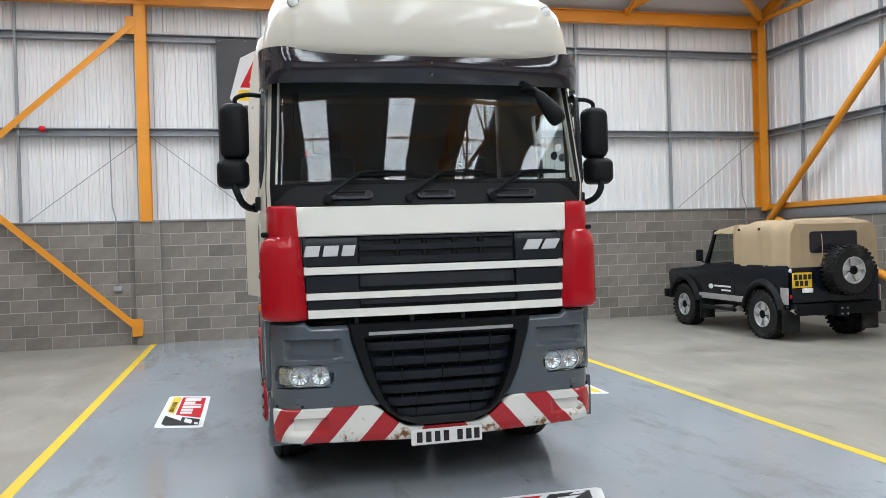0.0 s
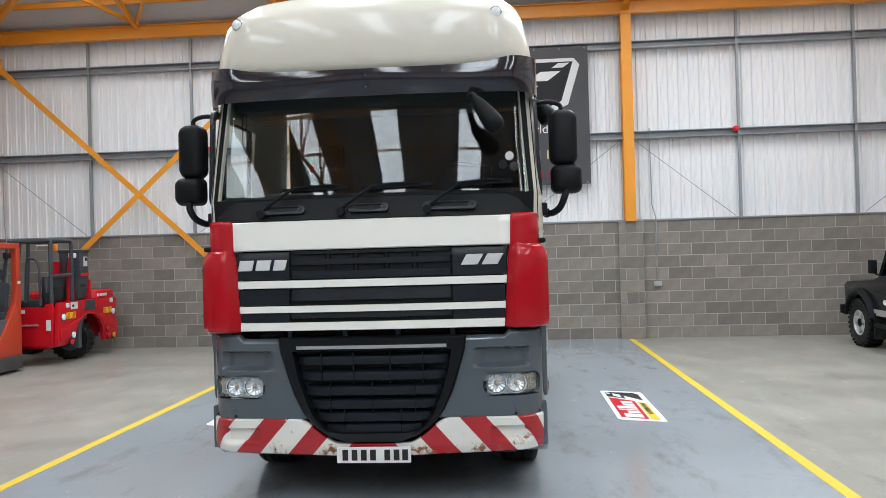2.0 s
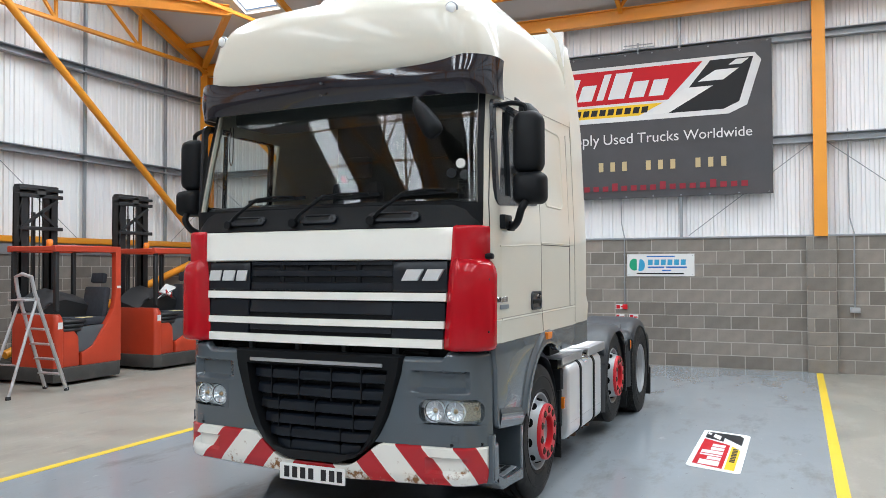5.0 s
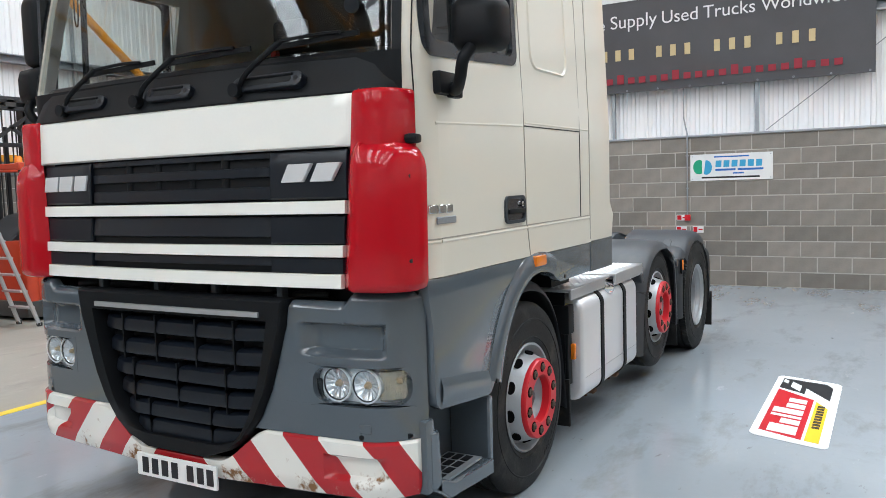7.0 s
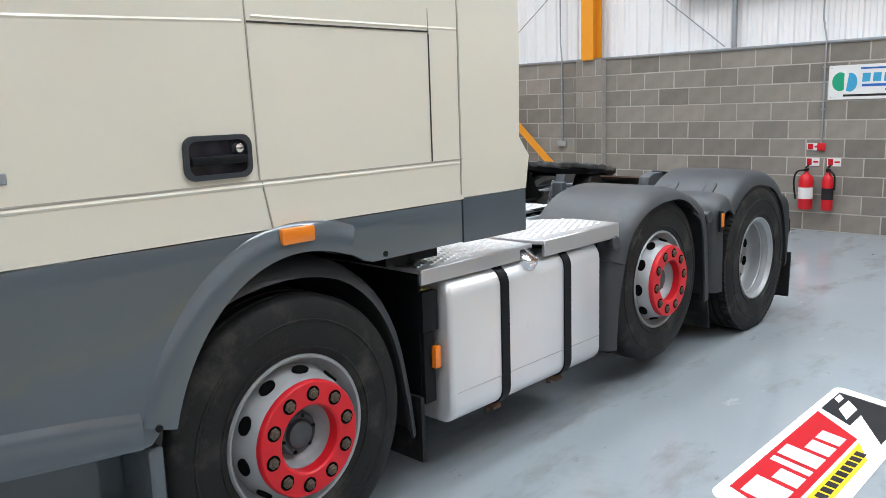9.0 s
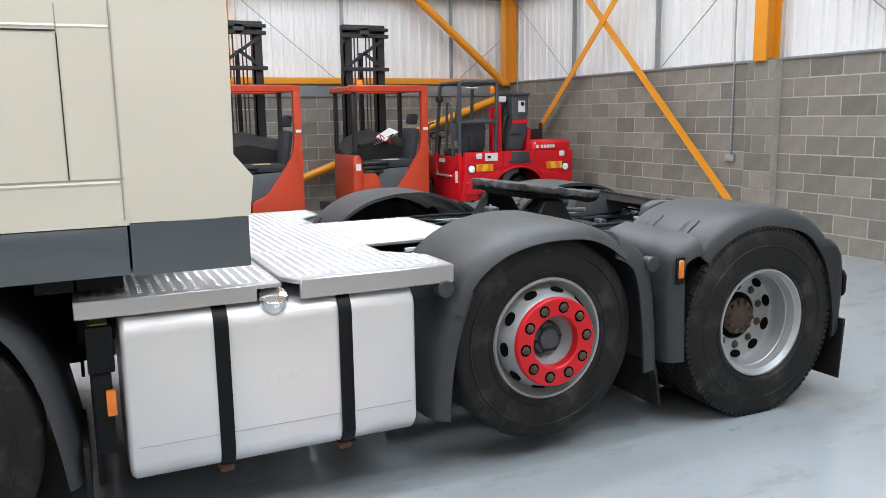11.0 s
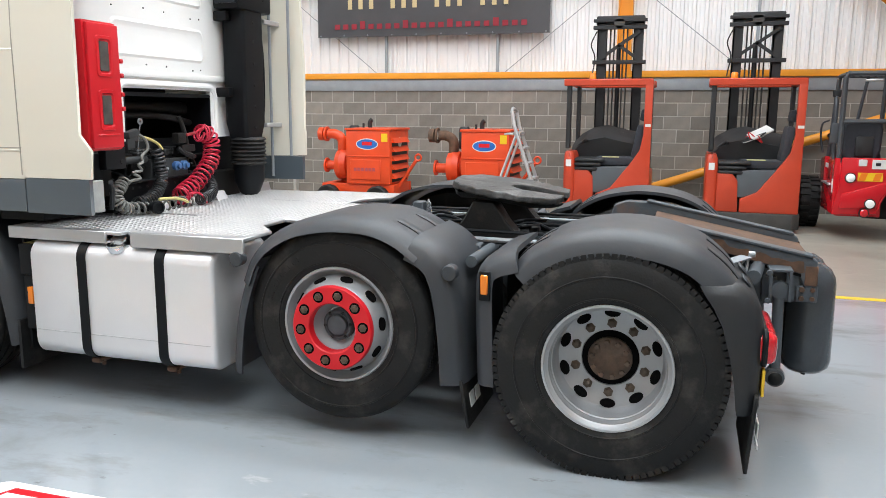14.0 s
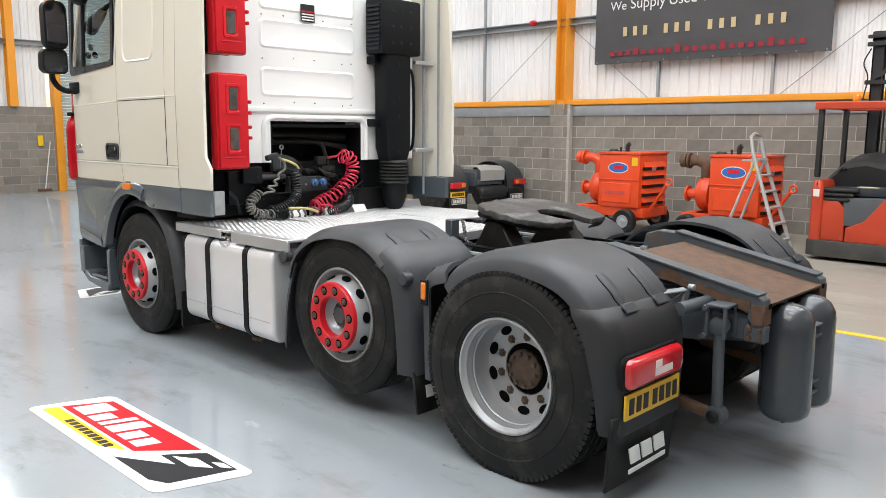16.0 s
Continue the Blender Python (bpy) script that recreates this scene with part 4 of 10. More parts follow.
    part("deflector_skirt", sided(loft([[(1.18, 2.25, z), (1.233, 2.25, z), (1.238, 2.45, z), (1.236, 2.672, z), (1.205, 2.667, z), (1.19, 2.45, z)] for z in (1.095, 1.11, 1.27, 1.284)])), GREY, truck, "grey skirt under the cab deflector", 50)
    # door handle
    o, n_ = rounded(0.998, 1.235, 1.462, 1.598, 0.035), rounded(1.015, 1.218, 1.478, 1.582, 0.026)
    hd = part("door_handle", sided(loft([[(1.2350, y, z) for y, z in o], [(1.2480, y, z) for y, z in o], [(1.2480, y, z) for y, z in n_], [(1.2380, y, z) for y, z in n_]])), HANDLE, truck, "black door handle with finger pocket", 30)
    part("handle_pocket", sided(prism(n_, "x", 1.2375, 1.2405)), SMOKED, hd)
    part("handle_bar", sided(B((1.2420, 1.2580, 1.018, 1.215, 1.508, 1.535), bevel=0.007)), BLACK, hd)
    part("lock", sided(lathe([(0.014, 0), (0.014, 0.012), (0.009, 0.014)], "x", (1.2405, 1.188, 1.555), 14)), CHROME, hd)
    for k in range(3):
        y = 0.330 + k * 0.062
        x = 1.057 + math.sqrt(0.18 ** 2 - max(0.0, 0.381 - y) ** 2)
        part("badge", sided(moved(B((-0.002, 0.006, -0.027, 0.027, 1.545, 1.58), bevel=0.003, seg=1), pose(x, y, 0, 0, 0, -math.degrees(math.asin(max(0.0, 0.381 - y) / 0.18))))), CHROME, truck, "chrome model badge")
    part("badge", sided(B((1.2350, 1.2430, 0.345, 0.507, 1.50, 1.53), bevel=0.003, seg=1)), GALV, truck, "grey model badge")
    part("side_marker", sided(B((1.22, 1.268, 1.315, 1.452, 1.222, 1.278), bevel=0.01)), AMBER, truck, "amber side repeater")

    # grey side skirt with wheel arch
    def arch_at(a, grow):
        """The wheel opening: flatter towards the door than towards the tank."""
        c, s_ = math.cos(radians(a)), math.sin(radians(a))
        return 1.40 + c * ((0.62 if c > 0 else 0.535) + grow), 0.50 + s_ * (0.69 + grow)

    arch = [arch_at(a, 0.0) for a in range(61, 163, 6)]
    poly = [(0.262, 1.278), (2.243, 1.278), (2.243, 1.098), (1.74, 1.094)] + arch + [(0.82, 0.68), (0.78, 0.675), (0.34, 0.725), (0.312, 0.75), (0.300, 0.80), (0.296, 1.08), (0.27, 1.20)]
    part("side_skirt", sided(prism(poly, "x", 1.185, 1.234, 0.010, 2)), GREY, truck, "grey painted cab side skirt", 30)
    rings = []
    for a in range(70, 166, 4):
        rings.append([(x, *arch_at(a, g_)) for x, g_ in ((1.225, 0.115), (1.246, 0.092), (1.256, 0.045), (1.250, -0.004), (1.19, -0.012), (1.19, 0.04))])
    part("wheel_arch_lip", sided(loft(rings)), GREY, truck, "", 50)
    part("skirt_gap", sided(B((1.12, 1.19, 0.255, 0.315, 0.70, 1.27))), BLACK, truck)
    part("skirt_hole", sided(lathe([(0.012, 0), (0.012, 0.006)], "x", (1.252, 0.835, 0.735), 10)), BLACK, truck)
    part("skirt_hole", sided(lathe([(0.012, 0), (0.012, 0.006)], "x", (1.231, 1.80, 1.118), 10)), BLACK, truck)
    # soft pressings along the lower and the upper skirt
    def ridge(line, prof):
        return loft([[(1.2335 + d, y, z + h) for h, d in prof] for y, z in line], close=False)
    part("skirt_pressing", sided(ridge([(0.345, 0.83), (0.50, 0.81), (0.65, 0.79), (0.79, 0.765)], ((-0.088, 0.0), (-0.07, 0.006), (-0.045, 0.010), (-0.02, 0.0115), (-0.005, 0.010), (0.008, 0.006), (0.03, 0.0)))), GREY, truck, "", 80)
    # entry step below the skirt
    st = part("entry_step", sided(merge(prism([(0.26, 0.40), (0.40, 0.30), (0.86, 0.27), (0.86, 0.70), (0.26, 0.72)], "x", 0.80, 1.0, 0.01, 1), prism([(0.28, 0.40), (0.42, 0.31), (0.84, 0.28), (0.84, 0.36), (0.46, 0.375), (0.36, 0.42)], "x", 0.99, 1.226, 0.008, 1), prism([(0.262, 0.40), (0.35, 0.36), (0.345, 0.50), (0.335, 0.64), (0.262, 0.645)], "x", 0.99, 1.226, 0.008, 1), prism([(1.0, 0.30), (1.215, 0.31), (1.218, 0.66), (1.0, 0.69)], "y", 0.815, 0.862, 0.01, 1))), GREY, truck, "grey cab entry step")
    tr = B((1.02, 1.20, 0.37, 0.76, 0.376, 0.386))
    sp = part("step_plate", sided(tr), GALV, st, "perforated steel step tread")
    for i in range(3):
        for j in range(4):
            part("tread_slot", sided(B((1.035 + i * 0.048, 1.07 + i * 0.048, 0.42 + j * 0.085, 0.485 + j * 0.085, 0.384, 0.389))), BLACK, sp)

# grille frame: a deep black U with louvres
U_OUT = [(1.205, 0.665), (1.10, 0.650), (0.95, 0.605), (0.80, 0.555), (0.68, 0.495), (0.58, 0.415), (0.52, 0.33), (0.475, 0.20)]
U_IN = [(1.10, 0.555), (1.0, 0.535), (0.9, 0.51), (0.8, 0.478), (0.68, 0.43), (0.60, 0.38), (0.55, 0.33), (0.53, 0.22)]


def u_half(keys, z):
    ks = sorted((a, b) for a, b in keys)
    return interp([(a, b) for a, b in ks], z)[0]


def ring_u(keys, off):
    pts = [(-w, z) for z, w in keys] + [(w, z) for z, w in keys[::-1]]
    return [(x, front(x)[1] - off, z) for x, z in pts]


part("grille_frame", loft([ring_u(U_OUT, -0.05), ring_u(U_OUT, 0.018), ring_u([(z - 0.012 if z > 1 else z, w - 0.015) for z, w in U_OUT], 0.034), ring_u([(z + 0.01 if z > 1 else z, w + 0.01) for z, w in U_IN], 0.02), ring_u(U_IN, -0.02), ring_u(U_IN, -0.10)], cap=False), BLACK, truck, "black plastic grille surround", 40)
part("grille_mesh", prism([(-w, z) for z, w in U_IN] + [(w, z) for z, w in U_IN[::-1]], "y", 0.13, 0.16), BLACK, truck, "dark radiator mesh")
for k, z in enumerate((1.045, 0.935, 0.83, 0.735, 0.645, 0.565)):
    w = u_half(U_IN, z) - 0.01
    rings = []
    for i in range(19):
        x = -w + 2 * w * i / 18
        yq = front(x)[1]
        cv = 0.035 * max(0.0, (abs(x) - w + 0.09) / 0.09)      # the ends turn back
        rings.append([(x, yq + cv + 0.070, z + 0.036), (x, yq + cv + 0.026, z + 0.030), (x, yq + cv + 0.012, z + 0.020), (x, yq + cv + 0.004, z - 0.020), (x, yq + cv + 0.007, z - 0.034), (x, yq + cv + 0.018, z - 0.038), (x, yq + cv + 0.08, z - 0.030)])
    gl = part("grille_louvre", loft(rings), BLACK_PANEL, truck, "", 40)
    for x in (-0.36, -0.13, 0.13, 0.36) if k < 2 else (-0.30, 0.0, 0.30) if k < 4 else (-0.2, 0.2):
        part("louvre_clip", B((x - 0.004, x + 0.004, front(x)[1] + 0.0, front(x)[1] + 0.06, z - 0.06, z + 0.05)), BLACK, gl)
part("grille_trim", wrap(-0.53, 0.53, 1.125, 1.148, 0.034, 0.02, 12, 2, 0, 0.004), ALU, truck, "silver grille trim strip")

LAMP_CHROME = mat("bright_lamp_reflector", (0.90, 0.90, 0.91), 0.20, metal=0.7, vary=0.05, scale=30)
BULB = mat("amber_bulb_glass", (0.48, 0.34, 0.20), 0.2, vary=0.2, scale=40)
LENS_FLUTED = mat("fluted_indicator_chrome", (0.74, 0.68, 0.58), 0.18, metal=0.8, vary=0.15, scale=40)
# grey headlamp corners
for sg in (1, -1):
    def sided(bm):
        return bm if sg > 0 else mirror_x(bm)

    def crown(s):
        """Top edge: lower beside the dark gap, up to the flap outside it."""
        t = min(1, max(0, (s - 0.925) / 0.05))
        return 1.198 + 0.040 * t * t * (3 - 2 * t)

    def dish(s, z):
        d = -0.004 - 0.030 * max(0.0, (z - crown(s) + 0.035) / 0.035) ** 2
        # air pocket above the lamp: it fades out inwards and ends square outside
        px = min(1, max(0, (s - 0.69) / 0.10)) * min(1, max(0, (1.122 - s) / 0.022))
        pz = min(1, max(0, (z - 0.972) / 0.028)) * min(1, max(0, (1.114 - z) / 0.018))
        return d - 0.052 * px * px * (3 - 2 * px) * pz

    # upper, lower and side fields round the lamp opening
    i_at = lambda z: interp(sorted((a, b) for a, b in U_OUT), z)[0] + 0.004
    part("headlamp_corner", sided(merge(
        wrap(lambda v: i_at(0.933 + v * 0.28), 1.305, 0.933, crown, dish, 0.03, 60, 44, 0, 0.0),
        wrap(lambda v: i_at(0.632 + v * 0.136), 1.305, 0.632, 0.770, -0.004, 0.03, 24, 4, 0, 0.0),
        wrap(lambda v: i_at(0.763 + v * 0.18), 0.765, 0.763, 0.938, -0.0045, 0.03, 8, 4, 0, 0.0),
        wrap(1.235, 1.305, 0.763, 0.938, -0.0045, 0.03, 6, 4, 0, 0.0))), GREY, truck, "grey painted headlamp corner of the bumper", 40)
    hl = part("headlamp", sided(wrap(0.775, 1.225, 0.780, 0.926, -0.012, 0.004, 16, 6, 0, 0.006)), CLEAR, truck, "twin round headlamp behind a clear lens")
    ro = rounded(0.775, 1.225, 0.780, 0.926, 0.060, 6)
    sq_o = [(0.757 if s_ < 1.0 else 1.243, 0.763 if z_ < 0.853 else 0.943) if (s_ < 0.845 or s_ > 1.155) else (s_, 0.763 if z_ < 0.853 else 0.943) for s_, z_ in ro]
    q = lambda pts, d: [(*front(s_, d), z_) for s_, z_ in pts]
    part("lamp_bezel", sided(loft([q(sq_o, -0.0075), q(sq_o, -0.003), q(ro, -0.003), q(ro, -0.05)], cap=False)), GREY, hl)
    part("lamp_housing", sided(wrap(0.765, 1.235, 0.768, 0.938, -0.058, 0.01, 16, 4, 0, 0.0)), LAMP_SILVER, hl)
    part("lamp_recess", sided(wrap(0.772, 0.80, 0.79, 0.87, -0.030, 0.012, 4, 4, 0, 0.0)), BLACK, hl)
    for s_, r, twist in ((0.868, 0.069, 0.0), (1.012, 0.067, 0.4)):
        x, y = front(s_, -0.03)
        # fluted bowl: facets alternate round the bulb
        bowl = []
        for rr, h in ((r + 0.004, 0.026), (r + 0.004, 0.004), (r, 0.0), (r - 0.008, 0.007), (0.042, 0.015), (0.028, 0.019), (0.012, 0.021)):
            bowl.append([(x + rr * math.cos(2 * math.pi * i / 28 + twist), y + 0.006 + h + (0.003 if i % 2 and 0.02 < rr < r - 0.004 else 0.0), 0.853 + rr * math.sin(2 * math.pi * i / 28 + twist)) for i in range(28)])
        part("reflector", sided(loft(bowl, cap=False)), LAMP_CHROME, hl, "silvered lamp reflector", 5)
        part("lamp_ring", sided(lathe([(r - 0.001, -0.004), (r + 0.006, -0.004), (r + 0.006, 0.006), (r - 0.001, 0.006)], "y", (x, y + 0.006, 0.853), 32, True)), LAMP_SILVER, hl)
        part("shade_line", sided(lathe([(r - 0.005, -0.001), (r - 0.001, -0.001), (r - 0.001, 0.006), (r - 0.005, 0.006)], "y", (x, y + 0.006, 0.853), 32, True)), BLACK, hl)
        part("bulb", sided(lathe([(0.004, -0.004), (0.010, 0.002), (0.012, 0.016), (0.016, 0.018), (0.016, 0.03)], "y", (x, y + 0.005, 0.853), 12)), BULB, hl, "amber-tinted bulb")
    part("indicator_lens", sided(wrap(1.082, 1.218, 0.792, 0.916, lambda s, z: -0.036 + 0.0022 * math.sin((s + 0.25 * z) * 760), 0.008, 72, 4, 0, 0.004)), LENS_FLUTED, hl, "fluted clear indicator lens", 10)
    part("indicator_bulb", sided(B((*[front(1.175, -0.03)[0] + e for e in (-0.014, 0.014)], *[front(1.175, -0.03)[1] + e for e in (-0.004, 0.006)], 0.862, 0.885), bevel=0.003, seg=1)), BULB, hl)
    sq = B((-0.025, 0.025, -0.004, 0.01, -0.02, 0.02), bevel=0.003, seg=1)
    x, y = front(1.02, -0.004)
    part("washer_cover", sided(moved(sq, pose(x, y, 0.685, 0, 0, 14))), GREY, truck)
    for s_ in (1.0, 1.2):
        x, y = front(s_, -0.004)
        part("fixing_hole", sided(lathe([(0.011, -0.003), (0.011, 0.02)], "y", (x, y, 0.648), 10)), BLACK, truck)

# striped bumper
STRIPES = bpy.data.materials.new("red_white_striped_paint")
STRIPES.use_nodes = True
N, L = STRIPES.node_tree.nodes, STRIPES.node_tree.links
co = N.new("ShaderNodeTexCoord")
sx = N.new("ShaderNodeSeparateXYZ")
L.new(co.outputs["Object"], sx.inputs[0])


def mth(op, a, b=None, N=N, L=L):
    n = N.new("ShaderNodeMath")
    n.operation = op
    for i, v in enumerate((a, b)):
        if v is None:
            continue
        if isinstance(v, (int, float)):
            n.inputs[i].default_value = v
        else:
            L.new(v, n.inputs[i])
    return n.outputs[0]


u = mth("ADD", mth("ABSOLUTE", sx.outputs[0]), mth("MULTIPLY", sx.outputs[2], 0.89))
u = mth("ADD", u, mth("MULTIPLY", mth("MAXIMUM", mth("SUBTRACT", sx.outputs[1], 0.10), 0.0), 0.9))
m_ = mth("MODULO", mth("ADD", u, 0.018), 0.396)
isred = mth("LESS_THAN", m_, 0.183)
mixc = N.new("ShaderNodeMix")
mixc.data_type = "RGBA"
mixc.inputs[6].default_value, mixc.inputs[7].default_value = (0.78, 0.76, 0.70, 1), (0.43, 0.016, 0.022, 1)
L.new(isred, mixc.inputs[0])
nz = N.new("ShaderNodeTexNoise")
nz.inputs["Scale"].default_value, nz.inputs["Detail"].default_value, nz.inputs["Roughness"].default_value = 9, 9, 0.7
L.new(co.outputs["Object"], nz.inputs["Vector"])
low = mth("MULTIPLY", mth("SUBTRACT", 0.50, sx.outputs[2]), 0.7)
rs = N.new("ShaderNodeMapRange")
rs.inputs[1].default_value, rs.inputs[2].default_value = 0.575, 0.66
L.new(mth("ADD", nz.outputs["Fac"], mth("SUBTRACT", low, mth("MULTIPLY", isred, 0.06))), rs.inputs[0])
mixr = N.new("ShaderNodeMix")
mixr.data_type = "RGBA"
mixr.inputs[7].default_value = (0.22, 0.10, 0.03, 1)
L.new(rs.outputs[0], mixr.inputs[0])
L.new(mixc.outputs[2], mixr.inputs[6])
L.new(mixr.outputs[2], N["Principled BSDF"].inputs["Base Color"])
L.new(mth("ADD", mth("MULTIPLY", rs.outputs[0], 0.5), 0.25), N["Principled BSDF"].inputs["Roughness"])
N["Principled BSDF"].inputs["Coat Weight"].default_value = 0.3


def bump_top(s):
    a = abs(s)
    t = min(1, max(0, (a - 0.24) / 0.30))
    return 0.462 + (0.630 - 0.462) * t * t * (3 - 2 * t)


def bump_bot(s):
    return 0.362 + 0.03 * min(1, abs(s) / 1.2)


def bump_off(s, z):
    a = abs(s)
    px = min(1, max(0, (a - 0.83) / 0.02)) * min(1, max(0, (1.10 - a) / 0.02))
    pz = min(1, max(0, (z - 0.46) / 0.014)) * min(1, max(0, (0.565 - z) / 0.014))
    return 0.012 - 0.036 * px * pz - 0.02 * max(0, (0.44 - z) / 0.08)


part("bumper", wrap(-1.255, 1.255, bump_bot, bump_top, bump_off, 0.05, 110, 16, 0, 0.012), STRIPES, truck, "red and white striped steel bumper with rust spots", 40)
for sg in (1, -1):
    e = B((1.10, 1.222, 0.235, 0.30, 0.39, 0.70), bevel=0.012)
    part("bumper_end", e if sg > 0 else mirror_x(e), GREY, truck)
part("bumper_underside", B((-0.98, 0.98, 0.13, 0.5, 0.395, 0.42), (-0.9, 0.9, 0.20, 0.5, 0.42, 1.15)), BLACK, truck, "dark structure behind the bumper")
PLATE_W = mat("white_plate", (0.80, 0.80, 0.78), 0.35, vary=0.02)
PLATE_Y = mat("yellow_plate", (0.75, 0.46, 0.03), 0.35, vary=0.04)
INK = mat("black_print", (0.012, 0.012, 0.014), 0.5)
pl = part("number_plate", moved(prism(rounded(-0.26, 0.26, -0.055, 0.055, 0.008), "y", -0.006, 0.006, 0.002, 1), pose(0.005, 0.008, 0.387)), PLATE_W, truck, "white front plate with black bars")
for x in (-0.195, -0.13, -0.065, 0.0, 0.10, 0.165, 0.225):
    part("bar_mark", B((x - 0.02, x + 0.02, -0.001, 0.003, 0.350, 0.424)), INK, pl)
# front manoeuvring mirror, hung over the windscreen
def pod(rows, n=16, flat_=0.8):
    """A rounded body through centres with radii."""
    P = [Vector(p) for p, r in rows]
    rings = []
    for q, (p, r) in enumerate(rows):
        d = (P[min(q + 1, len(P) - 1)] - P[max(q - 1, 0)]).normalized()
        u_ = d.cross(Vector((0, 1, 0))).normalized()
        v_ = d.cross(u_)
        rings.append([P[q] + r * (math.cos(2 * math.pi * a / n) * u_ + flat_ * math.sin(2 * math.pi * a / n) * v_) for a in range(n)])
    return loft(rings)


fm = part("front_mirror", pod([((0.775, 0.045, 2.845), 0.026), ((0.79, 0.04, 2.82), 0.042), ((0.83, 0.03, 2.765), 0.056), ((0.87, 0.02, 2.71), 0.066), ((0.905, 0.015, 2.66), 0.070), ((0.925, 0.015, 2.63), 0.060), ((0.935, 0.015, 2.615), 0.040)]), BLACK, truck, "black front-view mirror above the windscreen", 60)
part("mirror_arm", tube([(0.79, 0.045, 2.825), (0.765, 0.075, 2.865), (0.745, 0.15, 2.885), (0.73, 0.22, 2.89)], 0.024, 10, 4), BLACK, fm)
# door mirrors
for sg in (1, -1):
    def sided(bm):
        return bm if sg > 0 else mirror_x(bm)
    mr = part("door_mirror", sided(moved(loft([[(x, y0, z) for x, z in rounded(-0.10 * k, 0.10 * k, -0.205 * (0.5 + k / 2), 0.205 * (0.5 + k / 2), 0.07 * k)] for y0, k in ((-0.075, 0.55), (-0.06, 0.85), (-0.02, 1.0), (0.05, 1.0))]), pose(1.405, 0.44, 2.60, 0, 0, 6))), BLACK, truck, "black main mirror head", 50)
    part("mirror_glass", sided(moved(prism(rounded(-0.085, 0.085, -0.188, 0.188, 0.05), "y", 0.047, 0.053), pose(1.405, 0.44, 2.60, 0, 0, 6))), MIRROR, mr)
    m2 = part("wide_angle_mirror", sided(moved(loft([[(x, y0, z) for x, z in rounded(-0.11 * k, 0.11 * k, -0.105 * k, 0.105 * k, 0.05 * k)] for y0, k in ((-0.09, 0.55), (-0.07, 0.85), (-0.02, 1.0), (0.05, 1.0))]), pose(1.42, 0.42, 2.295, 0, 0, 6))), BLACK, truck, "black wide-angle mirror head", 50)
    part("mirror_glass", sided(moved(prism(rounded(-0.095, 0.095, -0.09, 0.09, 0.04), "y", 0.047, 0.053), pose(1.42, 0.42, 2.295, 0, 0, 6))), MIRROR, m2)
    ar = part("mirror_bracket", sided(tube([(1.27, 0.455, 2.050), (1.315, 0.41, 2.050), (1.362, 0.352, 2.085), (1.392, 0.325, 2.15), (1.41, 0.36, 2.20)], 0.025, 12, 5)), BLACK, truck, "black mirror bracket")
    part("mirror_stem", sided(tube([(1.395, 0.44, 2.37), (1.395, 0.44, 2.42)], 0.022, 8)), BLACK, truck)
    part("mirror_top_arm", sided(tube([(1.19, 0.45, 2.86), (1.30, 0.42, 2.865), (1.385, 0.43, 2.84), (1.39, 0.43, 2.78)], 0.017, 8, 5)), BLACK, truck)
    part("bracket_foot", sided(B((1.20, 1.272, 0.355, 0.50, 2.03, 2.125), (1.25, 1.292, 0.43, 0.51, 2.018, 2.085), bevel=0.014)), BLACK, ar)

# kerb mirror over the door window, on the kerb side alone
km = part("kerb_mirror", pod([((1.24, 0.78, 2.93), 0.020), ((1.27, 0.78, 2.90), 0.050), ((1.30, 0.78, 2.84), 0.075), ((1.325, 0.78, 2.79), 0.072), ((1.335, 0.78, 2.77), 0.05)], flat_=1.3), BLACK, truck, "black kerb-view mirror above the door window", 60)
part("mirror_arm", tube([(1.19, 0.78, 2.97), (1.25, 0.78, 2.92)], 0.018, 8), BLACK, km)

# cab inside: lining, dash, seats, wheel
LIGHT_IN = mat("pale_grey_cab_lining", (0.06, 0.062, 0.065), 0.85, vary=0.1)
part("cab_floor", B((-1.15, 1.15, 0.30, 1.74, 1.30, 1.36)), DARK_IN, truck)
part("cab_rear_lining", B((-1.12, 1.12, 2.15, 2.2, 1.79, 3.4)), LIGHT_IN, truck)
part("overhead_locker", B((-1.1, 1.1, 0.55, 1.0, 2.90, 3.2), bevel=0.05), LIGHT_IN, truck)
part("dashboard", loft([[(x, y, z) for y, z in ((0.28, 2.0), (0.25, 2.17), (0.34, 2.21), (0.62, 2.2 + 0.03 * math.cos(x * 3)), (0.78, 2.08), (0.76, 1.8), (0.6, 1.5), (0.3, 1.5))] for x in (-1.12, -0.9, -0.6, -0.3, 0, 0.3, 0.6, 0.9, 1.12)]), DARK_IN, truck, "dark grey dashboard")
for x in (0.62, -0.62):
    se = part("cab_seat", B((x - 0.25, x + 0.25, 1.15, 1.65, 1.75, 1.9), bevel=0.05), FABRIC, truck, "dark cab seat")
    part("backrest", moved(B((x - 0.24, x + 0.24, 1.62, 1.76, 1.88, 2.55), bevel=0.05), pose(0, 0, 0)), FABRIC, se)
    part("headrest", B((x - 0.13, x + 0.13, 1.66, 1.75, 2.58, 2.78), bevel=0.04), FABRIC, se)
    part("seat_base", B((x - 0.2, x + 0.2, 1.2, 1.6, 1.36, 1.76), bevel=0.02), DARK_IN, se)
wh = part("steering_wheel", moved(lathe([(0.215, 0), (0.228, 0.013), (0.24, 0), (0.228, -0.013)], "z", (0, 0, 0), 32, True), pose(-0.62, 0.86, 2.14, -28)), BLACK, truck, "black steering wheel")
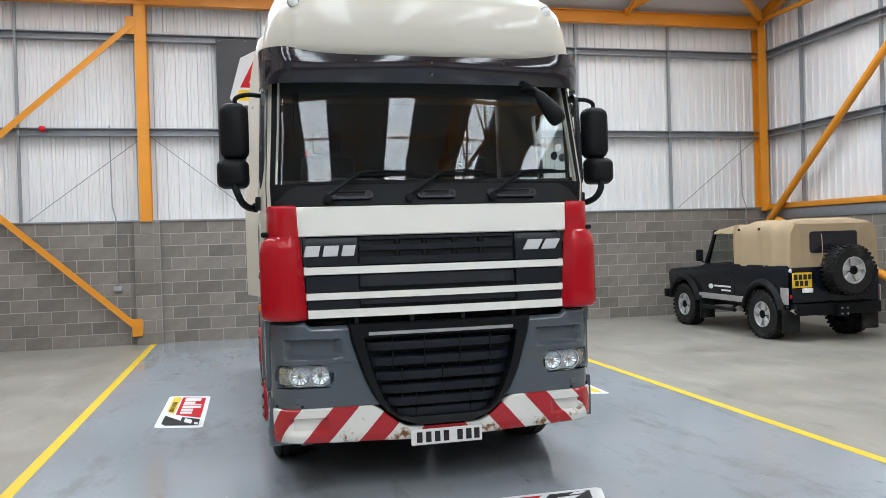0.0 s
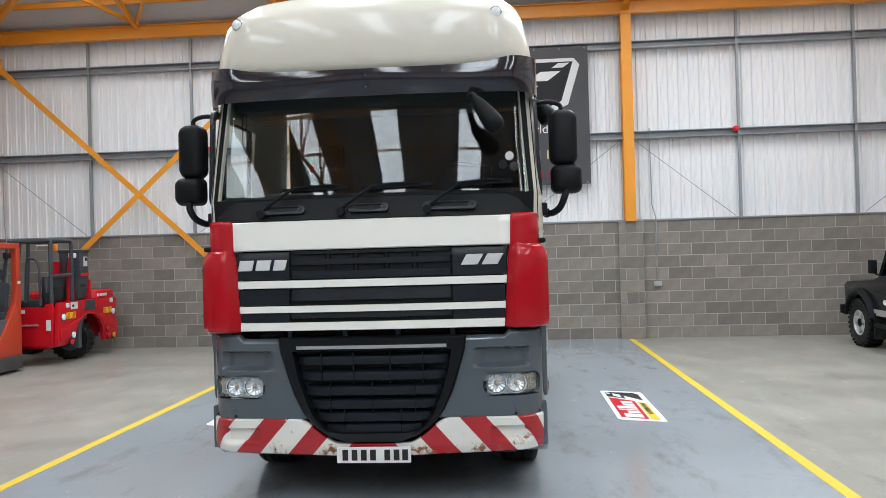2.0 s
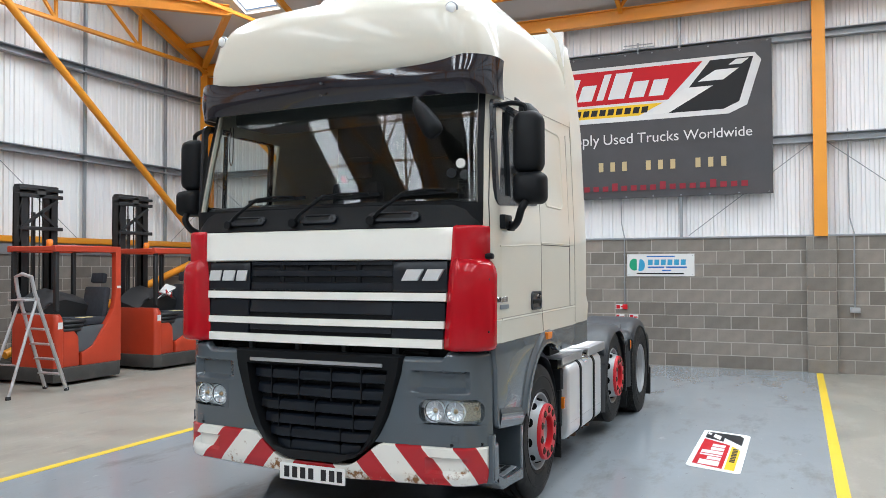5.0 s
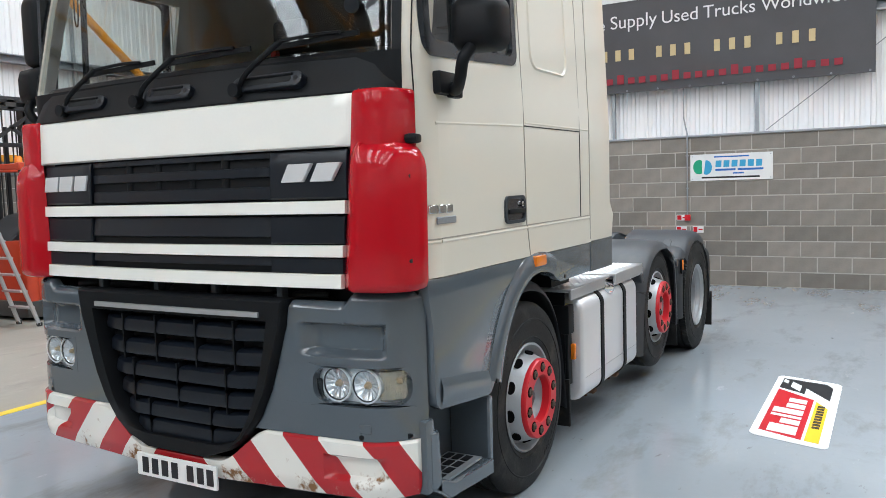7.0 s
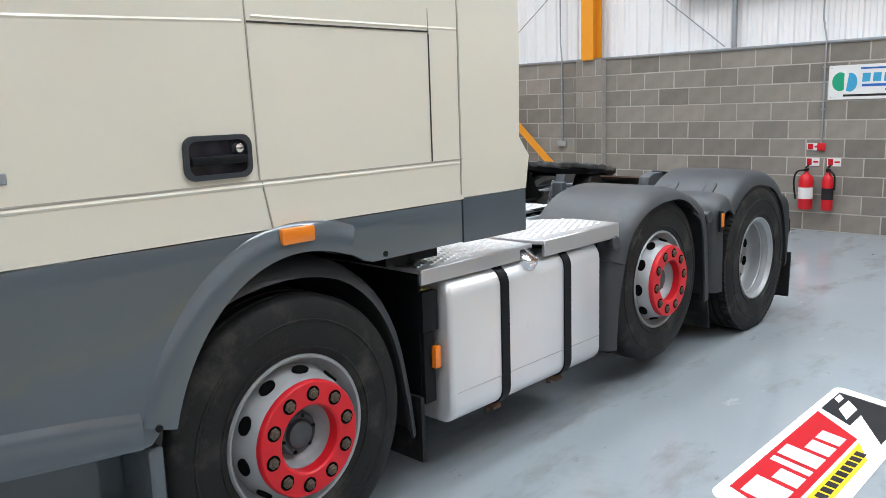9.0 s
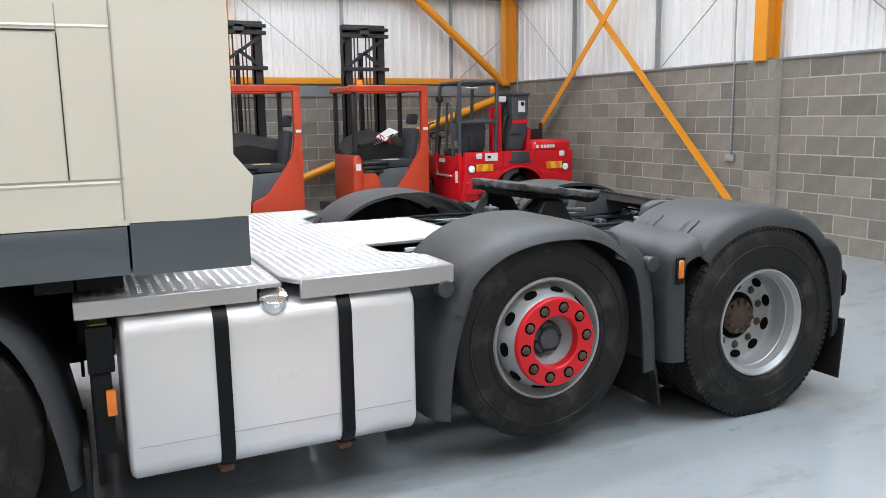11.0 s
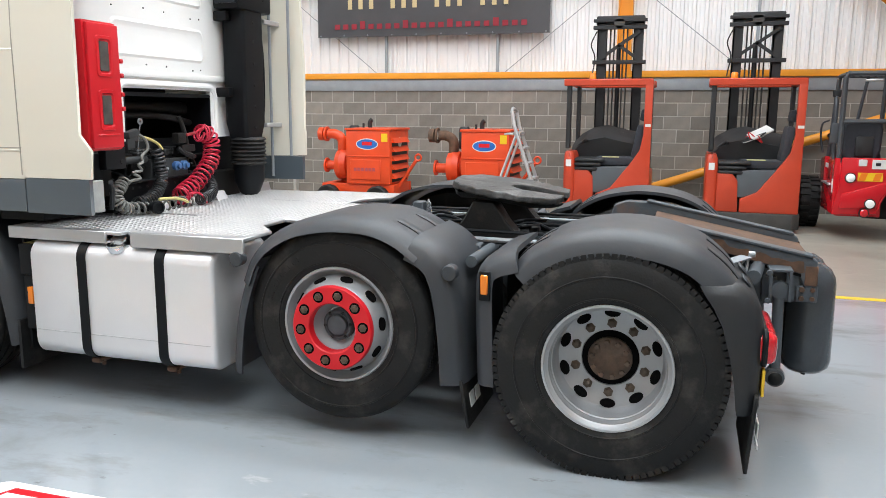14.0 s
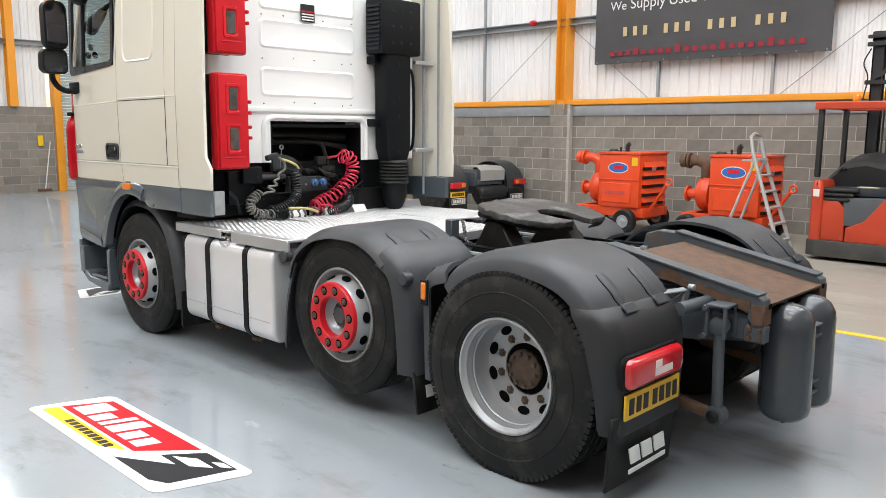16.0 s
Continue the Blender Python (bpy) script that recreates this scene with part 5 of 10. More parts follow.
part("wheel_hub", moved(B((-0.07, 0.07, -0.06, 0.06, -0.03, 0.01), (-0.21, 0.21, -0.015, 0.015, -0.012, 0.0), bevel=0.008, seg=1), pose(-0.62, 0.86, 2.14, -28)), BLACK, wh)
part("red_seat_belt", B((-0.82, -0.77, 1.72, 1.76, 2.1, 2.62), bevel=0.01), RED_FLAT, truck, "red seat belt strap")
part("dash_tray", moved(prism(rounded(-0.22, 0.22, -0.11, 0.11, 0.08), "z", 0, 0.025, 0.008), pose(-0.62, 0.45, 2.225, 0, 0, 4)), LIGHT_IN, truck, "pale tray on the dashboard")
part("screen_cord", tube([(-0.98, 0.36, 2.86), (-0.985, 0.36, 2.62), (-0.97, 0.36, 2.57), (-0.955, 0.36, 2.62), (-0.95, 0.36, 2.86)], 0.004, 6, 4), BLACK, truck)
for x, z, mt in ((1.005, 2.46, PLATE_W), (0.955, 2.395, SMOKED_TRIM), (1.035, 2.385, LIGHT_IN)):
    part("screen_disc", moved(lathe([(0.032, 0), (0.032, -0.003)], "y", (0, 0, 0), 20), pose(x, 0.232 + (x - 0.985) * 0.5 + (z - 2.46) * 0.2, z, 10, 0, 18)), mt, truck, "round paper disc on the windscreen")

# cab back wall
part("cab_back", prism([(-1.14, 1.455), (-0.505, 1.455), (-0.505, 1.79), (0.45, 1.79), (0.45, 1.455), (1.14, 1.455), (1.14, 3.86), (-1.14, 3.86)], "y", 2.25, 2.285), CABBACK, truck, "white rear wall of the cab", 30)
def rim_line(q, y):
    """The pressed edge round the opening: up one side, over and down the other."""
    pts = sorted(p for p in rounded(-0.545 - q, 0.49 + q, 1.20, 1.80 + q, 0.07 + q) if p[1] > 1.6)
    return [(x, y, z) for x, z in [(pts[0][0], 1.456)] + pts + [(pts[-1][0], 1.456)]]


part("opening_rim", loft([rim_line(q, y) for y, q in ((2.26, 0.045), (2.290, 0.045), (2.304, 0.025), (2.304, 0.012), (2.292, -0.002), (2.20, -0.004))], close=False), CABBACK, truck, "", 30)
for z0, z1 in ((1.98, 2.22), (2.36, 2.60), (2.66, 3.0)):
    o, n_, i_ = rounded(-0.44, 0.54, z0, z1, 0.05), rounded(-0.42, 0.52, z0 + 0.02, z1 - 0.02, 0.035), rounded(-0.40, 0.50, z0 + 0.04, z1 - 0.04, 0.025)
    part("pressed_panel", loft([[(x, 2.284, z) for x, z in o], [(x, 2.292, z) for x, z in n_], [(x, 2.286, z) for x, z in i_]]), CABBACK, truck, "", 20)
part("pressed_rail", B((-1.1, 1.1, 2.282, 2.305, 1.86, 1.90), bevel=0.009), CABBACK, truck)
for i in range(7):
    for z in (1.935, 2.29, 2.63):
        x = -0.42 + i * 0.15 + 0.03 * math.sin(i * 3 + z)
        if (i * 7 + int(z * 10)) % 3 == 0:
            continue
        part("rivet", lathe([(0.006, 0), (0.004, 0.005)], "y", (x, 2.285, z + 0.008 * math.sin(i * 5)), 6), BLACK, truck)
part("engine_tunnel", B((-0.50, 0.43, 1.75, 1.78, 1.30, 1.76), (-0.50, 0.43, 1.76, 2.28, 1.74, 1.765), (-0.53, -0.50, 1.76, 2.28, 1.30, 1.76), (0.43, 0.46, 1.76, 2.28, 1.30, 1.76)), BLACK, truck, "dark recess behind the cab")
part("warning_label", B((0.0, 0.14, 2.298, 2.302, 2.60, 2.74)), INK, truck, "small printed label")
for k in range(4):
    part("label_line", B((0.01, 0.13, 2.300, 2.3035, 2.612 + k * 0.022, 2.622 + k * 0.022)), PLATE_W if k < 3 else RED_FLAT, truck)
# red extinguisher boxes
SIGHT = mat("grey_sight_window", (0.075, 0.07, 0.065), 0.2, vary=0.5, scale=12)
for z0, z1 in ((1.425, 2.13), (2.26, 2.95)):
    eb = part("extinguisher_box", B((0.835, 1.11, 2.485, 2.58, z0, z1), bevel=0.025), RED_FLAT, truck, "red plastic extinguisher box")
    # the box is black over its back half, red in front
    part("box_back_half", B((0.85, 1.10, 2.34, 2.50, z0 + 0.01, z1 - 0.01), bevel=0.02), BLACK, eb)
    part("box_lid", B((0.85, 1.095, 2.575, 2.60, z0 + 0.015, z1 - 0.015), bevel=0.012), RED_FLAT, eb)
    part("lid_rib", B((0.885, 1.06, 2.598, 2.606, z0 + 0.085, z0 + 0.095), bevel=0.003, seg=1), RED_FLAT, eb)
    for zc in (z0 + 0.225, z1 - 0.19):
        part("window_frame", moved(loft([[(x, y, z) for x, z in rounded(-0.066 + q, 0.066 - q, -0.112 + q, 0.112 - q, 0.02)] for y, q in ((2.596, 0.0), (2.608, 0.004), (2.608, 0.018), (2.598, 0.026))], cap=False), pose(0.975, 0, zc)), RED_FLAT, eb)
        part("box_window", moved(prism(rounded(-0.036, 0.036, -0.080, 0.080, 0.008), "y", 2.596, 2.604, 0.003, 1), pose(0.975, 0, zc)), SIGHT, eb, "dark sight window")
    for zc in (z0 + 0.22, z0 + 0.30, z1 - 0.30, z1 - 0.22):
        part("latch", B((0.818, 0.842, 2.56, 2.60, zc, zc + 0.025), bevel=0.005, seg=1), RED_FLAT, eb)
    part("box_bracket", B((1.05, 1.16, 2.30, 2.36, z0 + 0.05, z1 - 0.05)), BLACK, eb)
# intake snorkel
VENT_DARK = mat("dark_clip_hole", (0.003, 0.003, 0.003), 0.8)
sn = part("intake_snorkel", merge(B((-1.03, -0.55, 2.30, 2.52, 2.38, 2.86), bevel=0.03), loft([[(x, y, z) for x, y in rounded(-0.93 + q, -0.635 - q, 2.315 + q / 2, 2.50 - q / 2, 0.03)] for z, q in ((1.44, 0.03), (1.56, 0.0), (2.39, 0.0))])), BLACK, truck, "black plastic air intake snorkel", 40)
for k in range(11):
    part("intake_slat", B((-0.562, -0.535, 2.33, 2.50, 2.42 + k * 0.036, 2.437 + k * 0.036)), BLACK_PANEL, sn)
for z in (1.52, 1.68, 1.84, 2.0, 2.16, 2.30):
    part("clip", lathe([(0.014, 0), (0.011, 0.008)], "y", (-0.775, 2.499, z), 8), VENT_DARK, sn)
for x in (-0.90, -0.79, -0.69):
    for z in (2.48, 2.62, 2.75):
        part("clip", lathe([(0.014, 0), (0.011, 0.008)], "y", (x, 2.518, z), 8), VENT_DARK, sn)
for z in (1.75, 2.3):
    part("wall_bracket", B((-0.64, -0.57, 2.29, 2.40, z, z + 0.07), bevel=0.01), BLACK, sn)
bl = [(0.125, 1.45)]
for k in range(7):
    z = 1.44 - k * 0.03
    bl += [(0.138, z - 0.008), (0.122, z - 0.022)]
part("bellows", lathe(bl[::-1], "z", (-0.785, 2.42, 0), 24), RUBBER, sn, "black ribbed rubber bellows")
part("snorkel_foot", lathe([(0.05, 1.0), (0.08, 1.03), (0.115, 1.12), (0.12, 1.25)], "z", (-0.785, 2.42, 0), 20), BLACK, sn)
# bars inside the far deflector
for z in (1.52, 2.32, 3.1):
    part("deflector_bracket", B((-1.26, -1.02, 2.42, 2.46, z, z + 0.035), bevel=0.005, seg=1), ALU, truck)
for y in (2.42, 2.56):
    part("deflector_rod", tube([(-1.16 - (y - 2.42) * 0.4, y, 1.12), (-1.16 - (y - 2.42) * 0.4, y, 3.4)], 0.012, 8), GALV, truck)
part("grab_rail", tube([(-1.02, 2.30, 1.55), (-1.02, 2.42, 1.6), (-1.02, 2.42, 2.2), (-1.02, 2.30, 2.3)], 0.014, 8, 5), BLACK, truck, "black grab rail")
# machinery behind the cab
part("cab_underside", B((-1.10, 1.10, 1.92, 2.06, 1.03, 1.45), (0.47, 1.10, 2.05, 2.22, 1.03, 1.45), (-1.10, -0.53, 2.05, 2.22, 1.03, 1.45)), BLACK, truck, "dark underside of the cab back")
part("gearbox_cover", B((-0.85, 0.55, 1.95, 2.30, 0.98, 1.20), bevel=0.03), OILY, truck, "black greasy parts behind the cab")
xm = part("crossmember", B((-0.42, 0.66, 2.33, 2.352, 1.03, 1.205), (-0.42, 0.66, 2.31, 2.375, 1.198, 1.212), bevel=0.004, seg=1), BLACK, truck, "black steel crossmember behind the cab")
for k in range(14):
    part("bolt", lathe([(0.009, 0), (0.009, 0.006), (0.005, 0.008)], "y", (-0.36 + k * 0.072, 2.352, 1.165), 6), OILY, xm)
DUSTY = mat("dusty_dark_casting", (0.020, 0.021, 0.022), 0.7, vary=0.4, scale=9, bump=0.3, dirt=(0.05, 0.048, 0.045), dirt_amount=0.2)
# domed cover of the engine in the opening
part("engine_cover", loft([[(0.27 + r * math.cos(math.pi * i / 11), y, 1.22 + h * math.sin(math.pi * i / 11) ** 0.7) for i in range(12)] for y, r, h in ((1.92, 0.25, 0.29), (2.12, 0.25, 0.30), (2.19, 0.235, 0.285), (2.21, 0.20, 0.25))]), DUSTY, truck, "dusty dark engine cover", 40)
part("cover_hole", B((0.10, 0.27, 2.205, 2.216, 1.30, 1.45), bevel=0.004, seg=1), VENT_HOLE, truck)
part("heater_pipe", tube([(-0.48, 2.05, 1.66), (0.40, 2.05, 1.68)], 0.05, 12), OILY, truck)
part("tunnel_pipe", tube([(-0.46, 2.12, 1.56), (-0.20, 2.14, 1.60), (0.05, 2.12, 1.62), (0.40, 2.10, 1.62)], 0.025, 10, 4), OILY, truck)
rv = random.Random(5)
for k in range(18):
    x, z = rv.uniform(-0.45, 0.62), rv.uniform(1.1, 1.36)
    part("hose", tube([(x, 2.2, z), (x + rv.uniform(-0.12, 0.12), 2.32, z + rv.uniform(-0.05, 0.08)), (x + rv.uniform(-0.2, 0.2), 2.31, z - rv.uniform(0.05, 0.2)), (x + rv.uniform(-0.1, 0.1), 2.25, 1.05)], rv.uniform(0.006, 0.012), 7, 4), (BLACK, OILY, BLACK)[k % 3], truck)
for k in range(14):
    x, z = rv.uniform(-0.42, 0.6), rv.uniform(1.2, 1.38)
    part("valve_block", B((x, x + rv.uniform(0.04, 0.11), 2.22, 2.30 + 0.05 * rv.random(), z, z + rv.uniform(0.03, 0.08)), bevel=0.008, seg=1), OILY if k % 3 else BLACK, truck)
    part("fitting", lathe([(0.012, 0), (0.016, 0.02), (0.010, 0.05)], "y", (x + 0.03, 2.31, z + 0.02), 8), (DUSTY, OILY, BLACK)[k % 3], truck)
# coupling panel with its blue taps
BLUE_TAP = mat("blue_valve_plastic", (0.035, 0.10, 0.24), 0.45, vary=0.3, scale=20)
cp = part("coupling_panel", B((-0.03, 0.335, 2.365, 2.385, 1.215, 1.335), (0.325, 0.345, 2.31, 2.385, 1.205, 1.34), (-0.045, -0.025, 2.31, 2.385, 1.205, 1.34), bevel=0.004, seg=1), DUSTY, truck, "dark steel coupling panel")
for x in (0.02, 0.105):
    part("air_tap", lathe([(0.014, -0.01), (0.030, 0.0), (0.032, 0.028), (0.020, 0.034), (0.018, 0.05)], "y", (x, 2.385, 1.283), 14), BLUE_TAP, cp, "faded blue air coupling")
for x in (0.185, 0.245):
    part("screw", lathe([(0.010, 0), (0.008, 0.008)], "y", (x, 2.385, 1.27), 8), GALV, cp)
# parked couplings on their brackets
part("parking_socket", merge(lathe([(0.020, 0.385), (0.024, 0.40), (0.024, 0.60), (0.020, 0.64)], "x", (0, 2.375, 1.342), 12), lathe([(0.034, 0.62), (0.034, 0.65)], "x", (0, 2.375, 1.342), 12)), DUSTY, truck, "black parking socket for a cable")
bx = part("valve_box", B((0.625, 0.80, 2.36, 2.42, 1.30, 1.43), (0.70, 0.90, 2.30, 2.37, 1.14, 1.40), bevel=0.01), BLACK, truck, "black valve box on the bracket")
part("bolt_hole", lathe([(0.014, 0), (0.014, 0.003)], "y", (0.665, 2.42, 1.345), 10), VENT_HOLE, bx)
part("lifting_eye", merge(moved(lathe([(0.012, -0.005), (0.020, -0.005), (0.020, 0.005), (0.012, 0.005)], "y", (0, 0, 0), 18, True), pose(0.40, 2.36, 1.58)), bar((0.40, 2.36, 1.562), (0.40, 2.33, 1.40), 0.004, 0.004)), GALV, truck, "small steel eye on a stem")
part("cable_head", moved(B((-0.055, 0.055, -0.025, 0.025, -0.022, 0.022), bevel=0.012), pose(0.50, 2.37, 1.505, 0, 14, 0)), DUSTY, truck, "grey cable plug head")
cc = part("brake_coupling", tube([(-0.06, 2.36, 1.30), (-0.055, 2.375, 1.42), (-0.03, 2.37, 1.53), (0.0, 2.36, 1.61)], 0.016, 8, 4), OILY, truck, "greasy brake coupling stem")
for x0, x1, z0, z1 in ((-0.12, 0.03, 1.37, 1.42), (-0.02, 0.07, 1.43, 1.50), (-0.13, -0.03, 1.32, 1.35)):
    part("coupling_head", B((x0, x1, 2.345, 2.402, z0, z1), bevel=0.012), OILY, cc)
part("coupling_bend", tube([(0.04, 2.37, 1.40), (0.0, 2.40, 1.36), (-0.06, 2.41, 1.345)], 0.018, 8, 3), OILY, cc)
part("coupling_handle", moved(B((-0.05, 0.05, -0.012, 0.012, -0.01, 0.01), bevel=0.005, seg=1), pose(-0.085, 2.39, 1.49, 0, 6, 0)), mat("dull_red_coupling", (0.26, 0.02, 0.025), 0.4), truck)
part("wiring_run", tube([(0.64, 2.42, 1.205), (0.40, 2.41, 1.212), (0.15, 2.41, 1.215), (-0.20, 2.40, 1.225)], 0.007, 7, 4), BLACK, truck)
part("skirt_end_plate", B((1.10, 1.19, 2.625, 2.65, 1.10, 1.275), bevel=0.006, seg=1), mat("dull_zinc_plate", (0.30, 0.31, 0.30), 0.5, vary=0.2, scale=12), truck, "dull zinc end plate")
part("skirt_stay", tube([(1.06, 2.66, 1.26), (0.98, 2.60, 1.20), (0.90, 2.52, 1.09)], 0.014, 8, 3), BLACK, truck)


def coil(path, r, turns, wire, n=14, loose=0.0):
    """A springy air line: a helix round a bent path, with uneven turns."""
    P = smooth_path(path, 12)
    total = len(P) - 1
    pts, up = [], Vector((0, 1, 0))
    for k in range(turns * n + 1):
        f = k / (turns * n) * total
        i = min(int(f), total - 1)
        p = P[i].lerp(P[i + 1], f - i)
        d = (P[i + 1] - P[i]).normalized()
        u_ = (up - d * up.dot(d)).normalized()
        v_ = d.cross(u_)
        a = 2 * math.pi * k / n
        rr = r * (1 + loose * math.sin(k * 0.37) * math.sin(k * 0.053 + 1))
        pts.append(p + rr * (math.cos(a) * u_ + math.sin(a) * v_) + d * loose * r * 0.6 * math.sin(k * 0.11))
    return tube(pts, wire, 6)


COIL_GREY = mat("dusty_grey_cable", (0.15, 0.147, 0.135), 0.55, vary=0.25, scale=15)
RED_HOSE = mat("red_air_line", (0.52, 0.018, 0.050), 0.32, vary=0.08, scale=20)
YELLOW_HOSE = mat("faded_yellow_line", (0.50, 0.43, 0.16), 0.5, vary=0.2)
part("red_air_coil", coil([(-0.18, 2.385, 1.50), (-0.26, 2.40, 1.485), (-0.30, 2.41, 1.40), (-0.26, 2.425, 1.31), (-0.17, 2.435, 1.225), (-0.03, 2.44, 1.15), (0.09, 2.44, 1.105), (0.155, 2.44, 1.085)], 0.056, 20, 0.0075, 16, 0.12), RED_HOSE, truck, "red coiled air line")
part("red_line_end", tube([(-0.09, 2.39, 1.485), (-0.13, 2.40, 1.50), (-0.17, 2.44, 1.54), (-0.18, 2.44, 1.555)], 0.0075, 8, 4), RED_HOSE, truck)
part("red_line_tail", tube([(0.115, 2.50, 1.10), (0.06, 2.53, 1.10), (0.01, 2.545, 1.06), (0.0, 2.55, 1.025)], 0.0075, 8, 4), RED_HOSE, truck)
part("black_air_coil", coil([(0.315, 2.41, 1.40), (0.305, 2.42, 1.29), (0.305, 2.42, 1.20), (0.37, 2.43, 1.13), (0.47, 2.44, 1.09), (0.58, 2.44, 1.08)], 0.035, 22, 0.0075, 14, 0.1), BLACK_HOSE, truck, "black coiled cable")
part("black_air_coil", coil([(-0.24, 2.40, 1.21), (-0.225, 2.45, 1.12), (-0.12, 2.50, 1.065), (0.05, 2.53, 1.052)], 0.034, 20, 0.0065, 14, 0.1), BLACK_HOSE, truck, "black coiled cable")
part("grey_cable", tube([(0.47, 2.38, 1.51), (0.415, 2.40, 1.47), (0.405, 2.41, 1.41), (0.47, 2.41, 1.365), (0.475, 2.42, 1.33), (0.53, 2.43, 1.315), (0.50, 2.43, 1.28), (0.585, 2.43, 1.27), (0.53, 2.44, 1.235), (0.61, 2.44, 1.225), (0.66, 2.45, 1.21)], 0.0095, 8, 5), COIL_GREY, truck, "grey sagging cable")
part("grey_air_coil", coil([(0.66, 2.43, 1.215), (0.735, 2.44, 1.18), (0.765, 2.45, 1.12), (0.72, 2.455, 1.07), (0.60, 2.46, 1.055), (0.42, 2.465, 1.052), (0.22, 2.47, 1.05), (0.03, 2.475, 1.047)], 0.034, 22, 0.0075, 14, 0.18), COIL_GREY, truck, "grey coiled cable")
part("yellow_cable", tube([(0.43, 2.385, 1.485), (0.36, 2.40, 1.465), (0.30, 2.41, 1.435), (0.275, 2.42, 1.40)], 0.010, 8, 5), YELLOW_HOSE, truck)
part("yellow_cable", tube([(0.44, 2.50, 1.095), (0.32, 2.515, 1.09), (0.22, 2.52, 1.07), (0.17, 2.52, 1.05)], 0.010, 8, 5), YELLOW_HOSE, truck)
part("cable_plug", moved(lathe([(0.028, -0.06), (0.034, -0.02), (0.040, 0.0), (0.040, 0.035), (0.030, 0.038), (0.028, 0.02)], "y", (0, 0, 0), 18), pose(0.52, 2.535, 1.055, 0, 0, -25)), BLACK, truck, "black cable plug")


# ---- wheels ----
HUB_RUST = mat("dull_brown_hub_steel", (0.085, 0.055, 0.038), 0.75, vary=0.45, scale=20, bump=0.4, dirt=(0.03, 0.026, 0.022), dirt_amount=0.3, dirt_scale=12)
VENT = mat("dark_vent_opening", (0.004, 0.004, 0.004), 0.9, vary=0.2, spec=0.05)
NUT = mat("brown_wheel_nut", (0.085, 0.062, 0.045), 0.6, vary=0.4, scale=30, bump=0.3, spec=0.3)
def tyre(R, w, m, parent, drive=False):
    """Tyre with its outer side at x=0, running to x=-w."""
    prof = [(0.288, -0.015), (0.30, 0.0), (0.33, 0.008), (0.40, 0.012), (R - 0.075, 0.010), (R - 0.035, 0.0), (R - 0.014, -0.010), (R - (0.012 if drive else 0), -0.03)]
    grooves = []
    n_g = 4
    for k in range(n_g):
        c = -0.03 - (w - 0.06) * (k + 0.5) / n_g - (w - 0.06) * 0.0
        grooves += [(R, c + 0.008), (R - 0.014, c + 0.006), (R - 0.014, c - 0.006), (R, c - 0.008)]
    prof += grooves + [(R, -w + 0.03), (R - 0.03, -w), (0.33, -w - 0.005), (0.288, -w + 0.015)]
    t = part("tyre", moved(lathe(prof, "x", (0, 0, 0), 72, True), m), RUBBER, parent, "worn black tyre")
    # moulded rings on the sidewall
    part("sidewall_ring", moved(lathe([(0.415, 0.010), (0.418, 0.0145), (0.424, 0.0145), (0.427, 0.010)], "x", (0, 0, 0), 72, True), m), RUBBER, t)
    part("sidewall_ring", moved(lathe([(0.318, 0.003), (0.321, 0.011), (0.326, 0.011), (0.329, 0.005)], "x", (0, 0, 0), 72, True), m), RUBBER, t)
    # raised sidewall characters, too worn to read: short bars in two arcs
    rs_ = random.Random(int(R * 1000))
    chars = bmesh.new()
    for a0, count in ((0.5, 9), (3.4, 7)):
        for q in range(count):
            a = a0 + q * 0.085
            b_ = B((0.0, 0.0135, -0.010, 0.010, R - 0.128, R - 0.098 - 0.008 * rs_.random()))
            b_.transform(Matrix.Rotation(a, 4, "X"))
            merge(chars, b_)
    tagged(part("sidewall_lettering", moved(chars, m), RUBBER, t), kind="stuff")
    if drive:
        lugs = bmesh.new()
        n = 96
        for k in range(n):
            a = 2 * math.pi * k / n
            b = B((-0.05, -0.004, -0.0128, 0.0128, R - 0.026, R + 0.0005))
            b.transform(Euler((a, 0, 0)).to_matrix().to_4x4())
            me = bpy.data.meshes.new("tmp")
            b.to_mesh(me)
            b.free()
            lugs.from_mesh(me)
            bpy.data.meshes.remove(me)
        tagged(part("tread", moved(lugs, m), RUBBER, t, "blocky drive tread"), kind="stuff")
    return t


